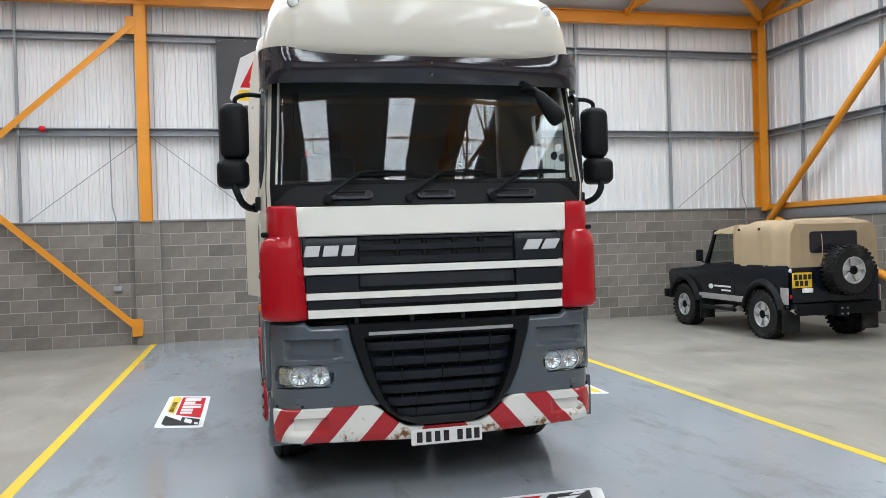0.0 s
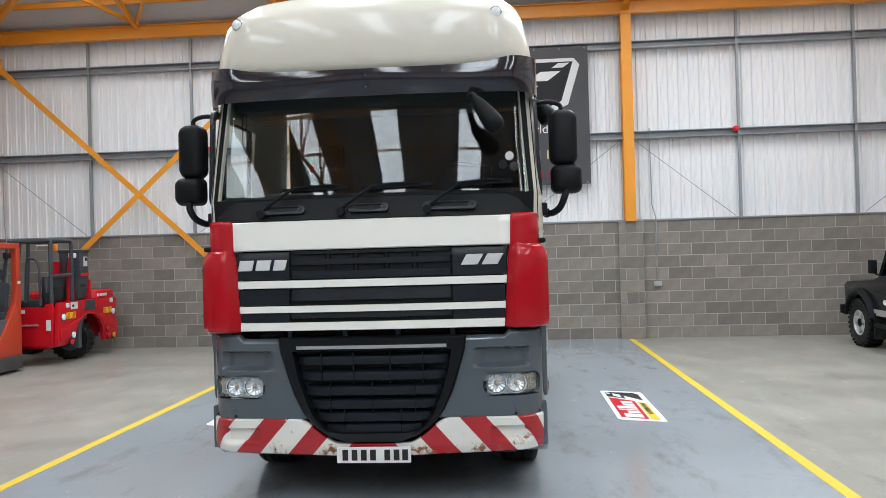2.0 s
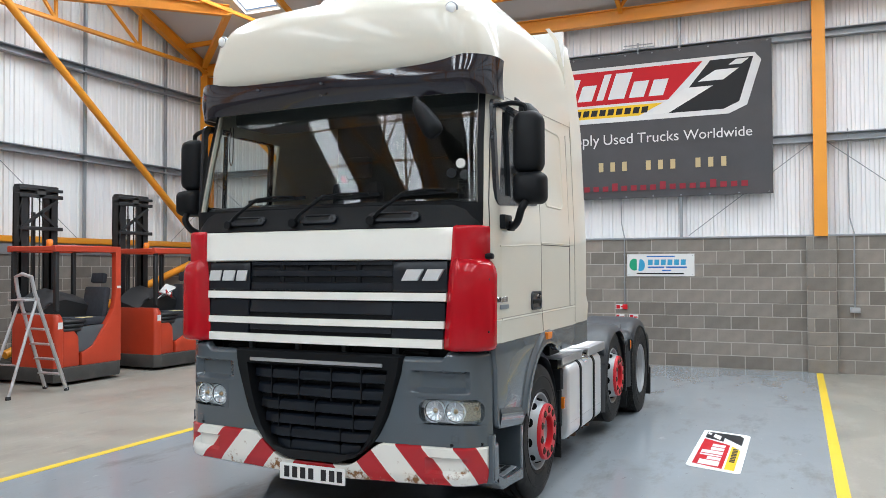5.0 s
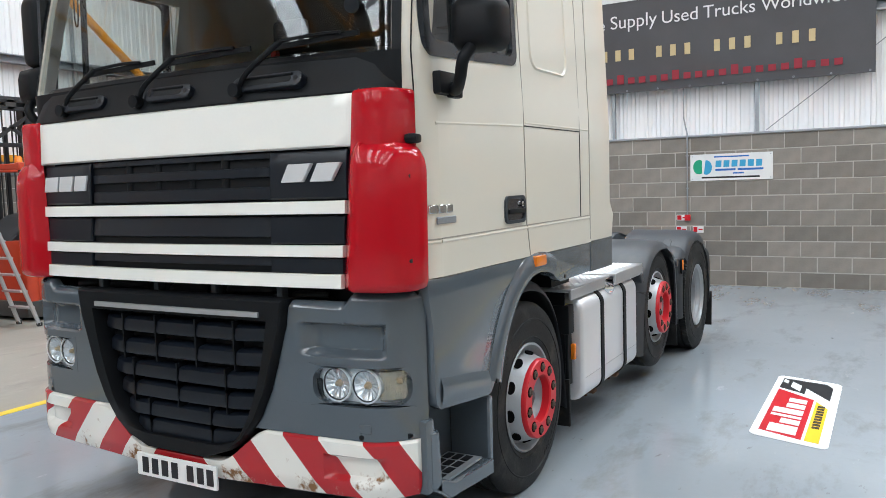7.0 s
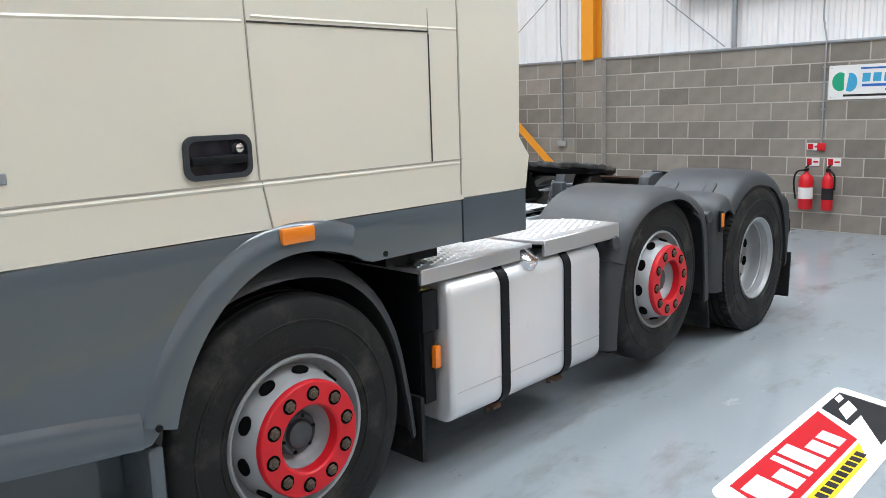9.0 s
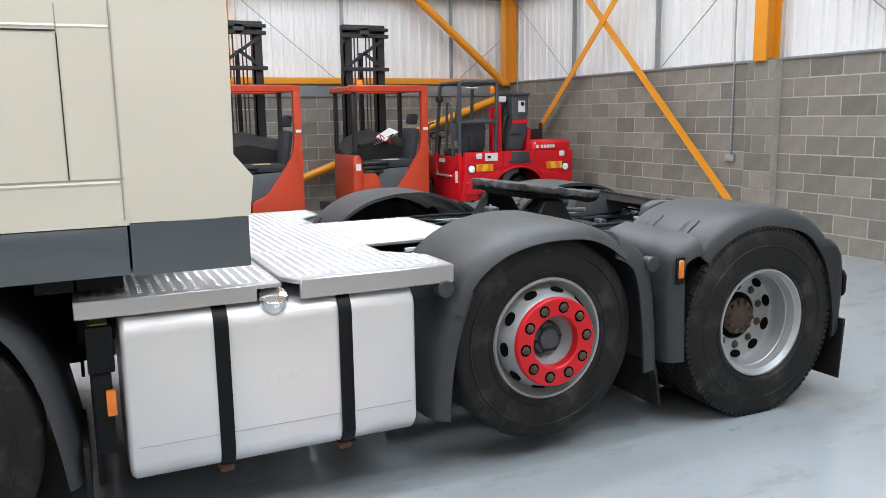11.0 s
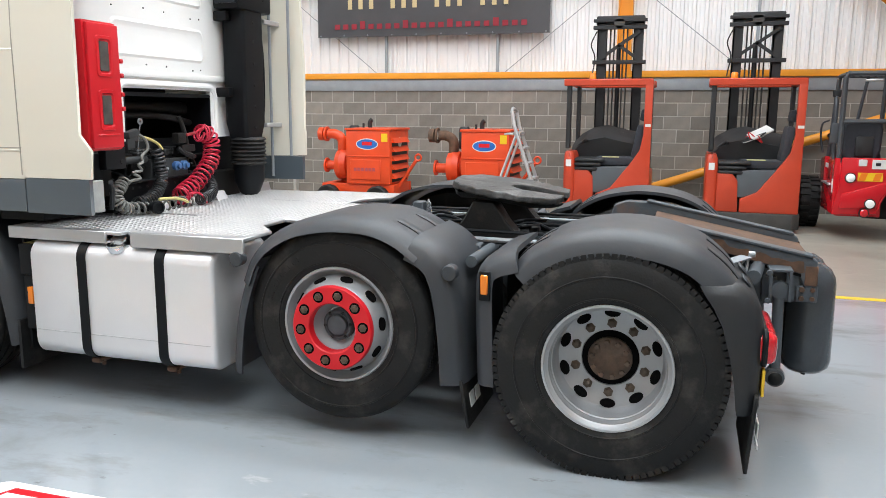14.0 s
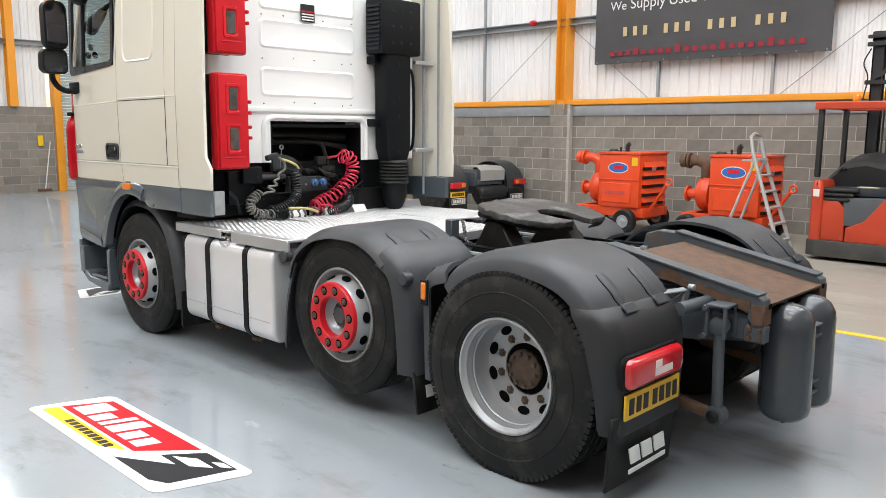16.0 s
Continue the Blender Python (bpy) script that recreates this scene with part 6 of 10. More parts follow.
def wheel(y, z, R, sg, kind, spin=0.0, out=1.14):
    w = new("wheel")
    w.parent = truck
    w["label"] = {"steer": "silver steel wheel with red hub ring", "drive": "deep-dished silver steel drive wheel"}[kind]
    w.matrix_basis = pose(sg * out, y, z, 0, 0, 0 if sg > 0 else 180)
    I = Matrix.Rotation(spin, 4, "X")
    tyre(R, 0.30, I, w, kind == "drive")
    if kind == "drive":
        tyre(R, 0.30, pose(-0.34, 0, 0), w, True)
    if kind == "steer":
        rim = part("rim", moved(lathe([(0.284, -0.03), (0.296, -0.006), (0.290, 0.004), (0.281, 0.0), (0.276, -0.018), (0.264, -0.045), (0.259, -0.060), (0.252, -0.058), (0.222, 0.030), (0.212, 0.046), (0.128, 0.050), (0.120, 0.030), (0.116, -0.03), (0.2, -0.1)], "x", (0, 0, 0), 60, True), I), STEEL, w, "silver painted steel rim")
        for k in range(10):
            a = 2 * math.pi * (k + 0.5) / 10
            h = prism([(0.034 * math.cos(t), 0.023 * math.sin(t)) for t in [2 * math.pi * i / 14 for i in range(14)]], "x", -0.004, 0.006)
            h.transform(Matrix.Rotation(a, 4, "X") @ Matrix.Translation((-0.008, 0, 0.2355)) @ Matrix.Rotation(radians(-71), 4, "Y") )
            part("vent_hole", moved(h, I), VENT, rim)
        ring = part("hub_ring", moved(lathe([(0.213, 0.040), (0.213, 0.064), (0.207, 0.072), (0.130, 0.072), (0.123, 0.066), (0.119, 0.026)], "x", (0, 0, 0), 60, True), I), RED_FLAT, w, "red wheel-nut ring")
        for k in range(10):
            a = 2 * math.pi * k / 10
            p = (0.072, 0.168 * math.cos(a), 0.168 * math.sin(a))
            part("nut_recess", moved(lathe([(0.028, -0.004), (0.028, 0.0015), (0.02, 0.0015)], "x", p, 16), I), VENT, ring)
            part("wheel_nut", moved(lathe([(0.021, 0.0), (0.020, 0.008), (0.012, 0.009), (0.010, 0.014)], "x", p, 6), I), NUT, ring, "rusty wheel nut")
        part("hub_dish", moved(lathe([(0.124, 0.030), (0.114, 0.0), (0.094, -0.030), (0.084, -0.034), (0.084, -0.05), (0.124, -0.05)], "x", (0, 0, 0), 36, True), I), STEEL, w, "grey dished wheel centre", 50)
        hub = part("hub", moved(lathe([(0.080, -0.05), (0.080, -0.012), (0.072, -0.002), (0.062, -0.002), (0.056, -0.008), (0.052, -0.008), (0.050, 0.010), (0.040, 0.016), (0.01, 0.017)], "x", (0, 0, 0), 36), I), CHASSIS, w, "dark hub cap")
        for k in range(6):
            a = 2 * math.pi * k / 6
            part("hub_bolt", moved(lathe([(0.009, 0), (0.009, 0.01)], "x", (-0.012, 0.068 * math.cos(a), 0.068 * math.sin(a)), 6), I), OILY, hub)
    else:
        rim = part("rim", moved(lathe([(0.284, -0.03), (0.297, -0.008), (0.294, 0.004), (0.284, 0.004), (0.274, -0.014), (0.266, -0.022), (0.263, -0.048), (0.259, -0.056), (0.260, -0.066), (0.255, -0.072), (0.254, -0.125), (0.250, -0.155), (0.240, -0.170), (0.20, -0.183), (0.135, -0.185), (0.13, -0.20), (0.27, -0.20)], "x", (0, 0, 0), 60, True), I), STEEL, w, "silver painted deep-dished steel rim")
        for k in range(10):
            a = 2 * math.pi * (k + 0.5) / 10
            h = prism([(0.037 * math.cos(t), 0.022 * math.sin(t)) for t in [2 * math.pi * i / 14 for i in range(14)]], "x", -0.002, 0.004)
            h.transform(Matrix.Rotation(a, 4, "X") @ Matrix.Translation((-0.1755, 0, 0.220)) @ Matrix.Rotation(radians(18), 4, "Y"))
            part("vent_hole", moved(h, I), VENT, rim)
        for k in range(10):
            a = 2 * math.pi * k / 10
            p = (-0.185, 0.1675 * math.cos(a), 0.1675 * math.sin(a))
            part("wheel_nut", moved(lathe([(0.024, 0.0), (0.024, 0.005), (0.018, 0.007), (0.017, 0.014), (0.011, 0.018)], "x", p, 6), I), NUT, rim, "rusty wheel nut")
        part("hub_opening", moved(lathe([(0.132, -0.190), (0.131, -0.24), (0.02, -0.242)], "x", (0, 0, 0), 30), I), VENT, rim)
        hub = part("hub", moved(lathe([(0.096, -0.34), (0.098, -0.195), (0.104, -0.18), (0.102, -0.165), (0.088, -0.154), (0.035, -0.152), (0.022, -0.142)], "x", (0, 0, 0), 30), I), HUB_RUST, w, "rusty brown drive hub")
        for k in range(10):
            a = 2 * math.pi * (k + 0.3) / 10
            part("hub_bolt", moved(lathe([(0.014, 0), (0.012, 0.018)], "x", (-0.158, 0.082 * math.cos(a), 0.082 * math.sin(a)), 6), I), HUB_RUST, hub)
    return w


for sg in (1, -1):
    wheel(1.395, 0.508, 0.513, sg, "steer", 0.2, 1.172)
    wheel(4.06, 0.600, 0.497, sg, "steer", 0.1, 1.172)
    wheel(5.39, 0.522, 0.526, sg, "drive", 0.3, 1.22)
for y, z in ((1.39, 0.5), (4.065, 0.6), (5.42, 0.515)):
    part("axle", lathe([(0.09, -1.0), (0.09, 1.0)], "x", (0, y, z), 14), OILY, truck, "black greasy axle")
part("differential", lathe([(0.08, -0.3), (0.2, -0.16), (0.24, 0), (0.2, 0.16), (0.08, 0.3)], "x", (0, 5.42, 0.53), 20), OILY, truck)


# ---- mudguards ----
def guard(path, parent, sg, mt=None, x_in=0.60, x_out=1.215, lip=0.085, name="mudguard", label="grey plastic mudguard", th=0.02):
    """A sheet bent along a path in the yz plane, with a rounded outer edge."""
    P = [Vector((0, y, z)) for y, z in path]
    rings = []
    for i, p in enumerate(P):
        d = (P[min(i + 1, len(P) - 1)] - P[max(i - 1, 0)]).normalized()
        nrm = Vector((0, -d.z, d.y))
        if nrm.dot(p - Vector((0, sum(q.y for q in P) / len(P), min(q.z for q in P)))) < 0:
            nrm = -nrm
        sect = [(x_in, 0), (x_out - 0.16, 0), (x_out - 0.09, -0.006), (x_out - 0.04, -0.022), (x_out - 0.012, -0.05), (x_out, -lip), (x_out - 0.014, -lip), (x_out - 0.03, -0.06), (x_out - 0.1, -0.006 - th), (x_in, -th)]
        rings.append([(sg * x, p.y + nrm.y * r, p.z + nrm.z * r) for x, r in sect])
    return part(name, loft(rings), mt or GREY_PLASTIC, parent, label, 50)


MID_TOP = [(3.52, 0.80), (3.57, 0.92), (3.66, 1.02), (3.80, 1.10), (3.96, 1.14), (4.10, 1.15), (4.26, 1.14), (4.40, 1.09), (4.52, 1.01)]
MID_F = [(3.44, 0.30), (3.45, 0.45), (3.475, 0.62), (3.525, 0.79), (3.57, 0.905)]
MID_R = [(4.47, 1.075), (4.555, 1.035), (4.63, 0.965), (4.675, 0.86), (4.70, 0.74), (4.722, 0.55), (4.732, 0.36)]
RR_TOP = [(4.93, 0.95), (5.02, 1.04), (5.16, 1.11), (5.32, 1.145), (5.46, 1.15), (5.62, 1.13), (5.76, 1.08), (5.87, 1.0), (5.94, 0.915)]
RR_F = [(4.765, 0.37), (4.758, 0.55), (4.752, 0.72), (4.752, 0.86), (4.775, 0.945), (4.84, 1.0), (4.95, 1.035)]


BLACK_GUARD = mat("black_guard_plastic", (0.017, 0.018, 0.020), 0.5, vary=0.15, scale=6, bump=0.12, spec=0.4, dirt=(0.06, 0.056, 0.05), dirt_amount=0.08)


def finer(path, n=4):
    return [(p.y, p.z) for p in smooth_path([(0, y, z) for y, z in path], n)]


for sg in (1, -1):
    g1 = guard(finer(MID_TOP), truck, sg, lip=0.075)
    guard(finer(MID_F), truck, sg, x_out=1.205, name="mudguard_skirt", label="grey plastic lower mudguard")
    guard(finer(MID_R), truck, sg, x_out=1.207, lip=0.125, name="mudguard_skirt", label="grey plastic lower mudguard")
    g2 = guard(finer(RR_TOP), truck, sg, lip=0.115)
    guard(finer(RR_F), truck, sg, x_out=1.205, lip=0.105, name="mudguard_skirt", label="grey plastic lower mudguard")
    # clips let into the guards, following their bend
    for gp, path, a, b in ((g1, MID_TOP, 1, 6), (g1, MID_TOP, 26, 33), (g2, RR_TOP, 1, 6), (g2, RR_TOP, 25, 31)):
        P = [Vector((0, y, z)) for y, z in finer(path)]
        b = min(b, len(P) - 2)
        for x in (0.74, 1.02):
            for name_, w_, h_, mt, lo, hi in (("clip_groove", 0.041, 0.0025, VENT, a, b), ("guard_clip", 0.036, 0.006, GREY_PLASTIC, a, b)):
                rings = []
                for q in range(lo, hi + 1):
                    d = (P[q + 1] - P[q - 1]).normalized()
                    n_ = Vector((0, -d.z, d.y))
                    n_ = n_ if n_.z > 0 else -n_
                    wq = w_ * (0.72 if q in (lo, hi) else 1.0)
                    rings.append([(sg * (x + e), P[q].y + n_.y * o, P[q].z + n_.z * o) for e, o in ((-wq, -0.01), (-wq, h_ - 0.002), (-wq + 0.004, h_), (wq - 0.004, h_), (wq, h_ - 0.002), (wq, -0.01))])
                part(name_, loft(rings), mt, gp)
    for x in (0.74, 1.02):
        ft = moved(B((-0.052, 0.052, -0.018, 0.036, -0.004, 0.008), bevel=0.005, seg=1), pose(x, 5.953, 0.936, -48))
        part("clip_foot", ft if sg > 0 else mirror_x(ft), GREY_PLASTIC, g2)
    # amber marker and round caps on the lower guards
    am = B((1.20, 1.222, 4.803, 4.838, 0.82, 0.915), bevel=0.006, seg=1)
    mk_ = part("side_marker", am if sg > 0 else mirror_x(am), AMBER, truck, "amber side marker lamp")
    am = B((1.198, 1.214, 4.795, 4.848, 0.79, 0.93), bevel=0.004, seg=1)
    part("marker_frame", am if sg > 0 else mirror_x(am), BLACK, mk_)
    for y, z in ((4.648, 0.908), (3.512, 0.905)):
        ro = lathe([(0.038, -0.05), (0.038, 0.0), (0.034, 0.005), (0.01, 0.006)], "x", (1.204, y, z), 20)
        part("guard_cap", ro if sg > 0 else mirror_x(ro), GREY_PLASTIC, truck)
    ro = tube([(0.45, 4.70, 0.93), (1.0, 4.70, 0.93)], 0.03, 10)
    part("guard_tube", ro if sg > 0 else mirror_x(ro), CHASSIS, truck, "steel tube carrying the mudguards")
    # rear lamp carrier, lamp, plate and flap
    rings = []
    for z, yb, yf, xo in ((0.945, 5.90, 5.80, 1.17), (0.93, 5.95, 5.765, 1.215), (0.89, 5.99, 5.79, 1.228), (0.84, 6.02, 5.825, 1.232), (0.76, 6.035, 5.865, 1.232), (0.62, 6.04, 5.905, 1.232), (0.50, 6.035, 5.928, 1.23), (0.40, 6.04, 5.94, 1.225), (0.37, 6.03, 5.945, 1.215)):
        r = min(0.085, yb - yf - 0.005)
        out = [(0.64, yb)] + [(xo - r + r * math.sin(radians(q)), yb - r + r * math.cos(radians(q))) for q in (0, 18, 36, 54, 72, 90)] + [(xo, yf)]
        back_ = [(xo - 0.02, yf), (xo - 0.02, yb - r)] + [(xo - r + (r - 0.02) * math.sin(radians(q)), yb - r + (r - 0.02) * math.cos(radians(q))) for q in (60, 30, 0)] + [(0.64, yb - 0.02)]
        rings.append([(sg * x, y, z) for x, y in out + back_])
    part("lamp_carrier", loft(rings), BLACK_GUARD, truck, "black plastic rear lamp carrier", 50)
    lp = loft([[(x, y, z) for x, z in rounded(0.72 + q, 1.195 - q * 1.4, 0.60 + q, 0.735 - q, 0.035 - q * 0.4)] for y, q in ((6.015, 0.0), (6.07, 0.0), (6.085, 0.008), (6.093, 0.022))])
    lmp = part("rear_lamp", lp if sg > 0 else mirror_x(lp), RED_LENS, truck, "red rear lamp cluster with clear centre", 50)
    bz = prism(rounded(0.70, 1.212, 0.585, 0.75, 0.045), "y", 6.03, 6.053, 0.006, 1)
    part("lamp_surround", bz if sg > 0 else mirror_x(bz), BLACK, lmp)
    cl = merge(B((0.84, 1.0, 6.085, 6.0945, 0.632, 0.668), bevel=0.002, seg=1), B((0.94, 1.0, 6.085, 6.0945, 0.668, 0.705), bevel=0.002, seg=1))
    part("clear_field", cl if sg > 0 else mirror_x(cl), mat("milky_lens", (0.80, 0.62, 0.60), 0.2) if sg > 0 else bpy.data.materials["milky_lens"], lmp)
    fl = moved(B((0.66, 1.24, -0.008, 0.008, -0.35, 0.0), bevel=0.003, seg=1), pose(0, 6.02, 0.47, -4))
    fp = part("mud_flap", fl if sg > 0 else mirror_x(fl), RUBBER, truck, "black rubber mud flap")
    for x0, x1 in ((0.80, 0.90), (0.915, 1.01), (1.025, 1.115)):
        mk = prism([(x0 - 0.008, 0.232), (x1 - 0.014, 0.232), (x1 + 0.008, 0.31), (x0 + 0.014, 0.31)], "y", 6.043, 6.049)
        part("flap_mark", mk if sg > 0 else mirror_x(mk), PLATE_W, fp, "white maker's mark")
    mk = B((0.79, 1.12, 6.045, 6.051, 0.190, 0.210))
    part("flap_mark", mk if sg > 0 else mirror_x(mk), PLATE_W, fp)
    fl2 = moved(B((0.68, 1.18, -0.008, 0.008, -0.24, 0.0), bevel=0.003, seg=1), pose(0, 4.70, 0.38, 10))
    f2 = part("mud_flap", fl2 if sg > 0 else mirror_x(fl2), RUBBER, truck, "black rubber mud flap")
    mk = moved(B((0.92, 1.0, 0.008, 0.011, -0.16, -0.09), (1.02, 1.10, 0.008, 0.011, -0.16, -0.09)), pose(0, 4.70, 0.38, 10))
    part("flap_mark", mk if sg > 0 else mirror_x(mk), PLATE_W, f2, "white maker's mark")
    # front wheel arch liner and flap
    ln = [(0.80, 0.62), (0.84, 0.80), (0.95, 0.98), (1.12, 1.11), (1.39, 1.155), (1.65, 1.11), (1.84, 0.97), (1.96, 0.76), (2.02, 0.5), (2.05, 0.30)]
    guard(finer(ln, 3), truck, sg, GREY_PLASTIC, 0.55, 1.165, 0.075, "wheel_arch_liner", "dark plastic wheel arch liner", 0.015)
    fl3 = B((0.72, 1.16, 2.03, 2.05, 0.16, 0.45))
    part("mud_flap", fl3 if sg > 0 else mirror_x(fl3), RUBBER, truck, "black rubber mud flap")
    # strip ahead of the tank
    bx = B((1.0, 1.15, 2.07, 2.165, 0.72, 0.90), (1.05, 1.14, 2.08, 2.15, 0.40, 0.72), bevel=0.01)
    bb = part("black_box", bx if sg > 0 else mirror_x(bx), BLACK, truck, "black bracket box ahead of the tank")
    ye = B((1.02, 1.12, 2.08, 2.15, 0.898, 0.904))
    part("yellow_sticker", ye if sg > 0 else mirror_x(ye), YELLOW_HOSE, bb)
    am = B((1.135, 1.165, 2.124, 2.160, 0.555, 0.655), bevel=0.008)
    part("side_marker", am if sg > 0 else mirror_x(am), AMBER, truck, "amber side marker lamp")
pr = part("rear_plate", B((0.685, 1.175, 6.04, 6.053, 0.452, 0.572), bevel=0.003, seg=1), PLATE_Y, truck, "yellow rear plate with black bars")
for k in range(7):
    x = 0.735 + k * 0.062 + (0.02 if k > 3 else 0)
    part("bar_mark", B((x - 0.02, x + 0.02, 6.051, 6.056, 0.475, 0.549)), INK, pr)

# ---- tanks, catwalk, frame ----
TANK_ALU = mat("satin_tank_aluminium", (0.74, 0.74, 0.75), 0.34, metal=0.45, vary=0.04, scale=4, fine=120, bump=0.02, dirt=(0.55, 0.53, 0.50), dirt_amount=0.03)
for sg in (1, -1):
    def sided(bm):
        return bm if sg > 0 else mirror_x(bm)
    sect = lambda k: [(x, z) for x, z in rounded(0.62 + k, 1.20 - k, 0.278 + k, 0.935 - k, 0.085 - k * 0.4, 6)]
    rings = [[(x, y, z) for x, z in sect(k)] for y, k in ((2.188, 0.03), (2.193, 0.012), (2.208, 0.0), (3.35, 0.0), (3.365, 0.012), (3.37, 0.03))]
    tk = part("fuel_tank", sided(loft(rings)), TANK_ALU, truck, "polished aluminium fuel tank", 50)
    for y in (2.55, 3.05):
        o = rounded(0.612, 1.208, 0.270, 0.943, 0.092, 6)
        rg = [[(x, yy, z) for x, z in o] for yy in (y - 0.028, y + 0.028)]
        part("tank_strap", sided(loft(rg)), BLACK, tk, "black tank strap")
        part("strap_bracket", sided(merge(B((1.02, 1.15, y - 0.03, y + 0.03, 0.240, 0.270), bevel=0.008, seg=1), tube([(1.08, y, 0.25), (1.08, y, 0.213)], 0.012, 6), tube([(0.9, y - 0.05, 0.253), (1.06, y, 0.240), (1.13, y + 0.05, 0.263)], 0.006, 5, 3))), RUST, tk)
    part("filler_cap", sided(moved(lathe([(0.062, 0.0), (0.062, 0.03), (0.055, 0.045), (0.02, 0.05)], "z", (0, 0, 0), 24), pose(1.15, 2.765, 0.918, 0, 30, 0))), CHROME, tk, "chrome filler cap")
    part("tank_seam", sided(B((1.197, 1.203, 2.22, 3.34, 0.425, 0.428))), ALU, tk)
    for k in range(3):
        part("stamped_mark", sided(B((1.197, 1.2005, 2.72 + k * 0.045, 2.755 + k * 0.045, 0.605, 0.645), bevel=0.002, seg=1)), TANK_ALU, tk)
    # catwalk side boards, with their turned-down edge
    c1 = merge(B((0.46, 1.175, 2.04, 2.80, 0.985, 1.005), (1.16, 1.18, 2.04, 2.70, 0.938, 1.005), bevel=0.004, seg=1))
    part("catwalk_board", sided(c1), ALU, truck, "aluminium catwalk board")
    c2 = merge(prism([(0.46, 2.805), (1.10, 2.805), (1.19, 2.86), (1.19, 3.555), (0.90, 3.555), (0.72, 3.40), (0.46, 3.40)], "z", 0.992, 1.012, 0.004, 1), B((1.175, 1.197, 2.87, 3.555, 0.93, 1.012), bevel=0.005, seg=1))
    part("catwalk_board", sided(c2), ALU, truck, "aluminium catwalk board")
part("catwalk_board", B((-0.452, 0.452, 2.38, 4.02, 0.990, 1.010), (-0.452, 0.452, 4.0, 4.03, 0.945, 1.010), bevel=0.004, seg=1), ALU, truck, "aluminium catwalk board")
for x0, x1 in ((-0.36, -0.12), (-1.16, -0.93), (0.50, 0.64)):
    part("deck_flange", prism([(x0, 1.008), (x1, 1.008), (x1 - 0.03, 1.075), (x0 + 0.03, 1.075)], "y", 2.384, 2.392, 0.002, 1), ALU, truck)
# raised studs of the tread pattern
mv, mf = [], []


def stud(x, y, z, l, w):
    i = len(mv)
    mv.extend([(x - l, y - w, z), (x + l, y - w, z), (x + l, y + w, z), (x - l, y + w, z), (x - l * 0.6, y - w * 0.5, z + 0.0035), (x + l * 0.6, y - w * 0.5, z + 0.0035), (x + l * 0.6, y + w * 0.5, z + 0.0035), (x - l * 0.6, y + w * 0.5, z + 0.0035)])
    mf.extend([(i + a, i + b, i + c, i + d) for a, b, c, d in ((4, 5, 6, 7), (0, 1, 5, 4), (1, 2, 6, 5), (2, 3, 7, 6), (3, 0, 4, 7))])


for sgx in (1, -1):
    for iy in range(36):
        y = 2.07 + iy * 0.041
        if 2.775 < y < 2.83:
            continue
        for ix in range(17):
            x = 0.48 + ix * 0.04 + (0.02 if iy % 2 else 0)
            if x > 1.12 or (y > 3.37 and x < 0.72 + (y - 3.37)) or y > 3.53:
                continue
            stud(sgx * x, y, 1.005 if y < 2.8 else 1.012, 0.013, 0.009)
for iy in range(38):
    y = 2.47 + iy * 0.041
    for ix in range(22):
        x = -0.43 + ix * 0.04 + (0.02 if iy % 2 else 0)
        if x < 0.44 and y < 3.99:
            stud(x, y, 1.010, 0.013, 0.009)
me = bpy.data.meshes.new("tread_studs")
me.from_pydata(mv, [], mf)
me.materials.append(ALU_TREAD)
ob = new("tread_studs", me)
ob.parent = truck
ob["kind"] = "stuff"
ob["label"] = "raised studs of the aluminium tread plate"
for x in (-0.33, 0.0, 0.34):
    part("catwalk_kicker", prism([(2.40, 1.0), (2.47, 1.0), (2.42, 1.07), (2.40, 1.07)], "x", x - 0.09, x + 0.05), ALU, truck)

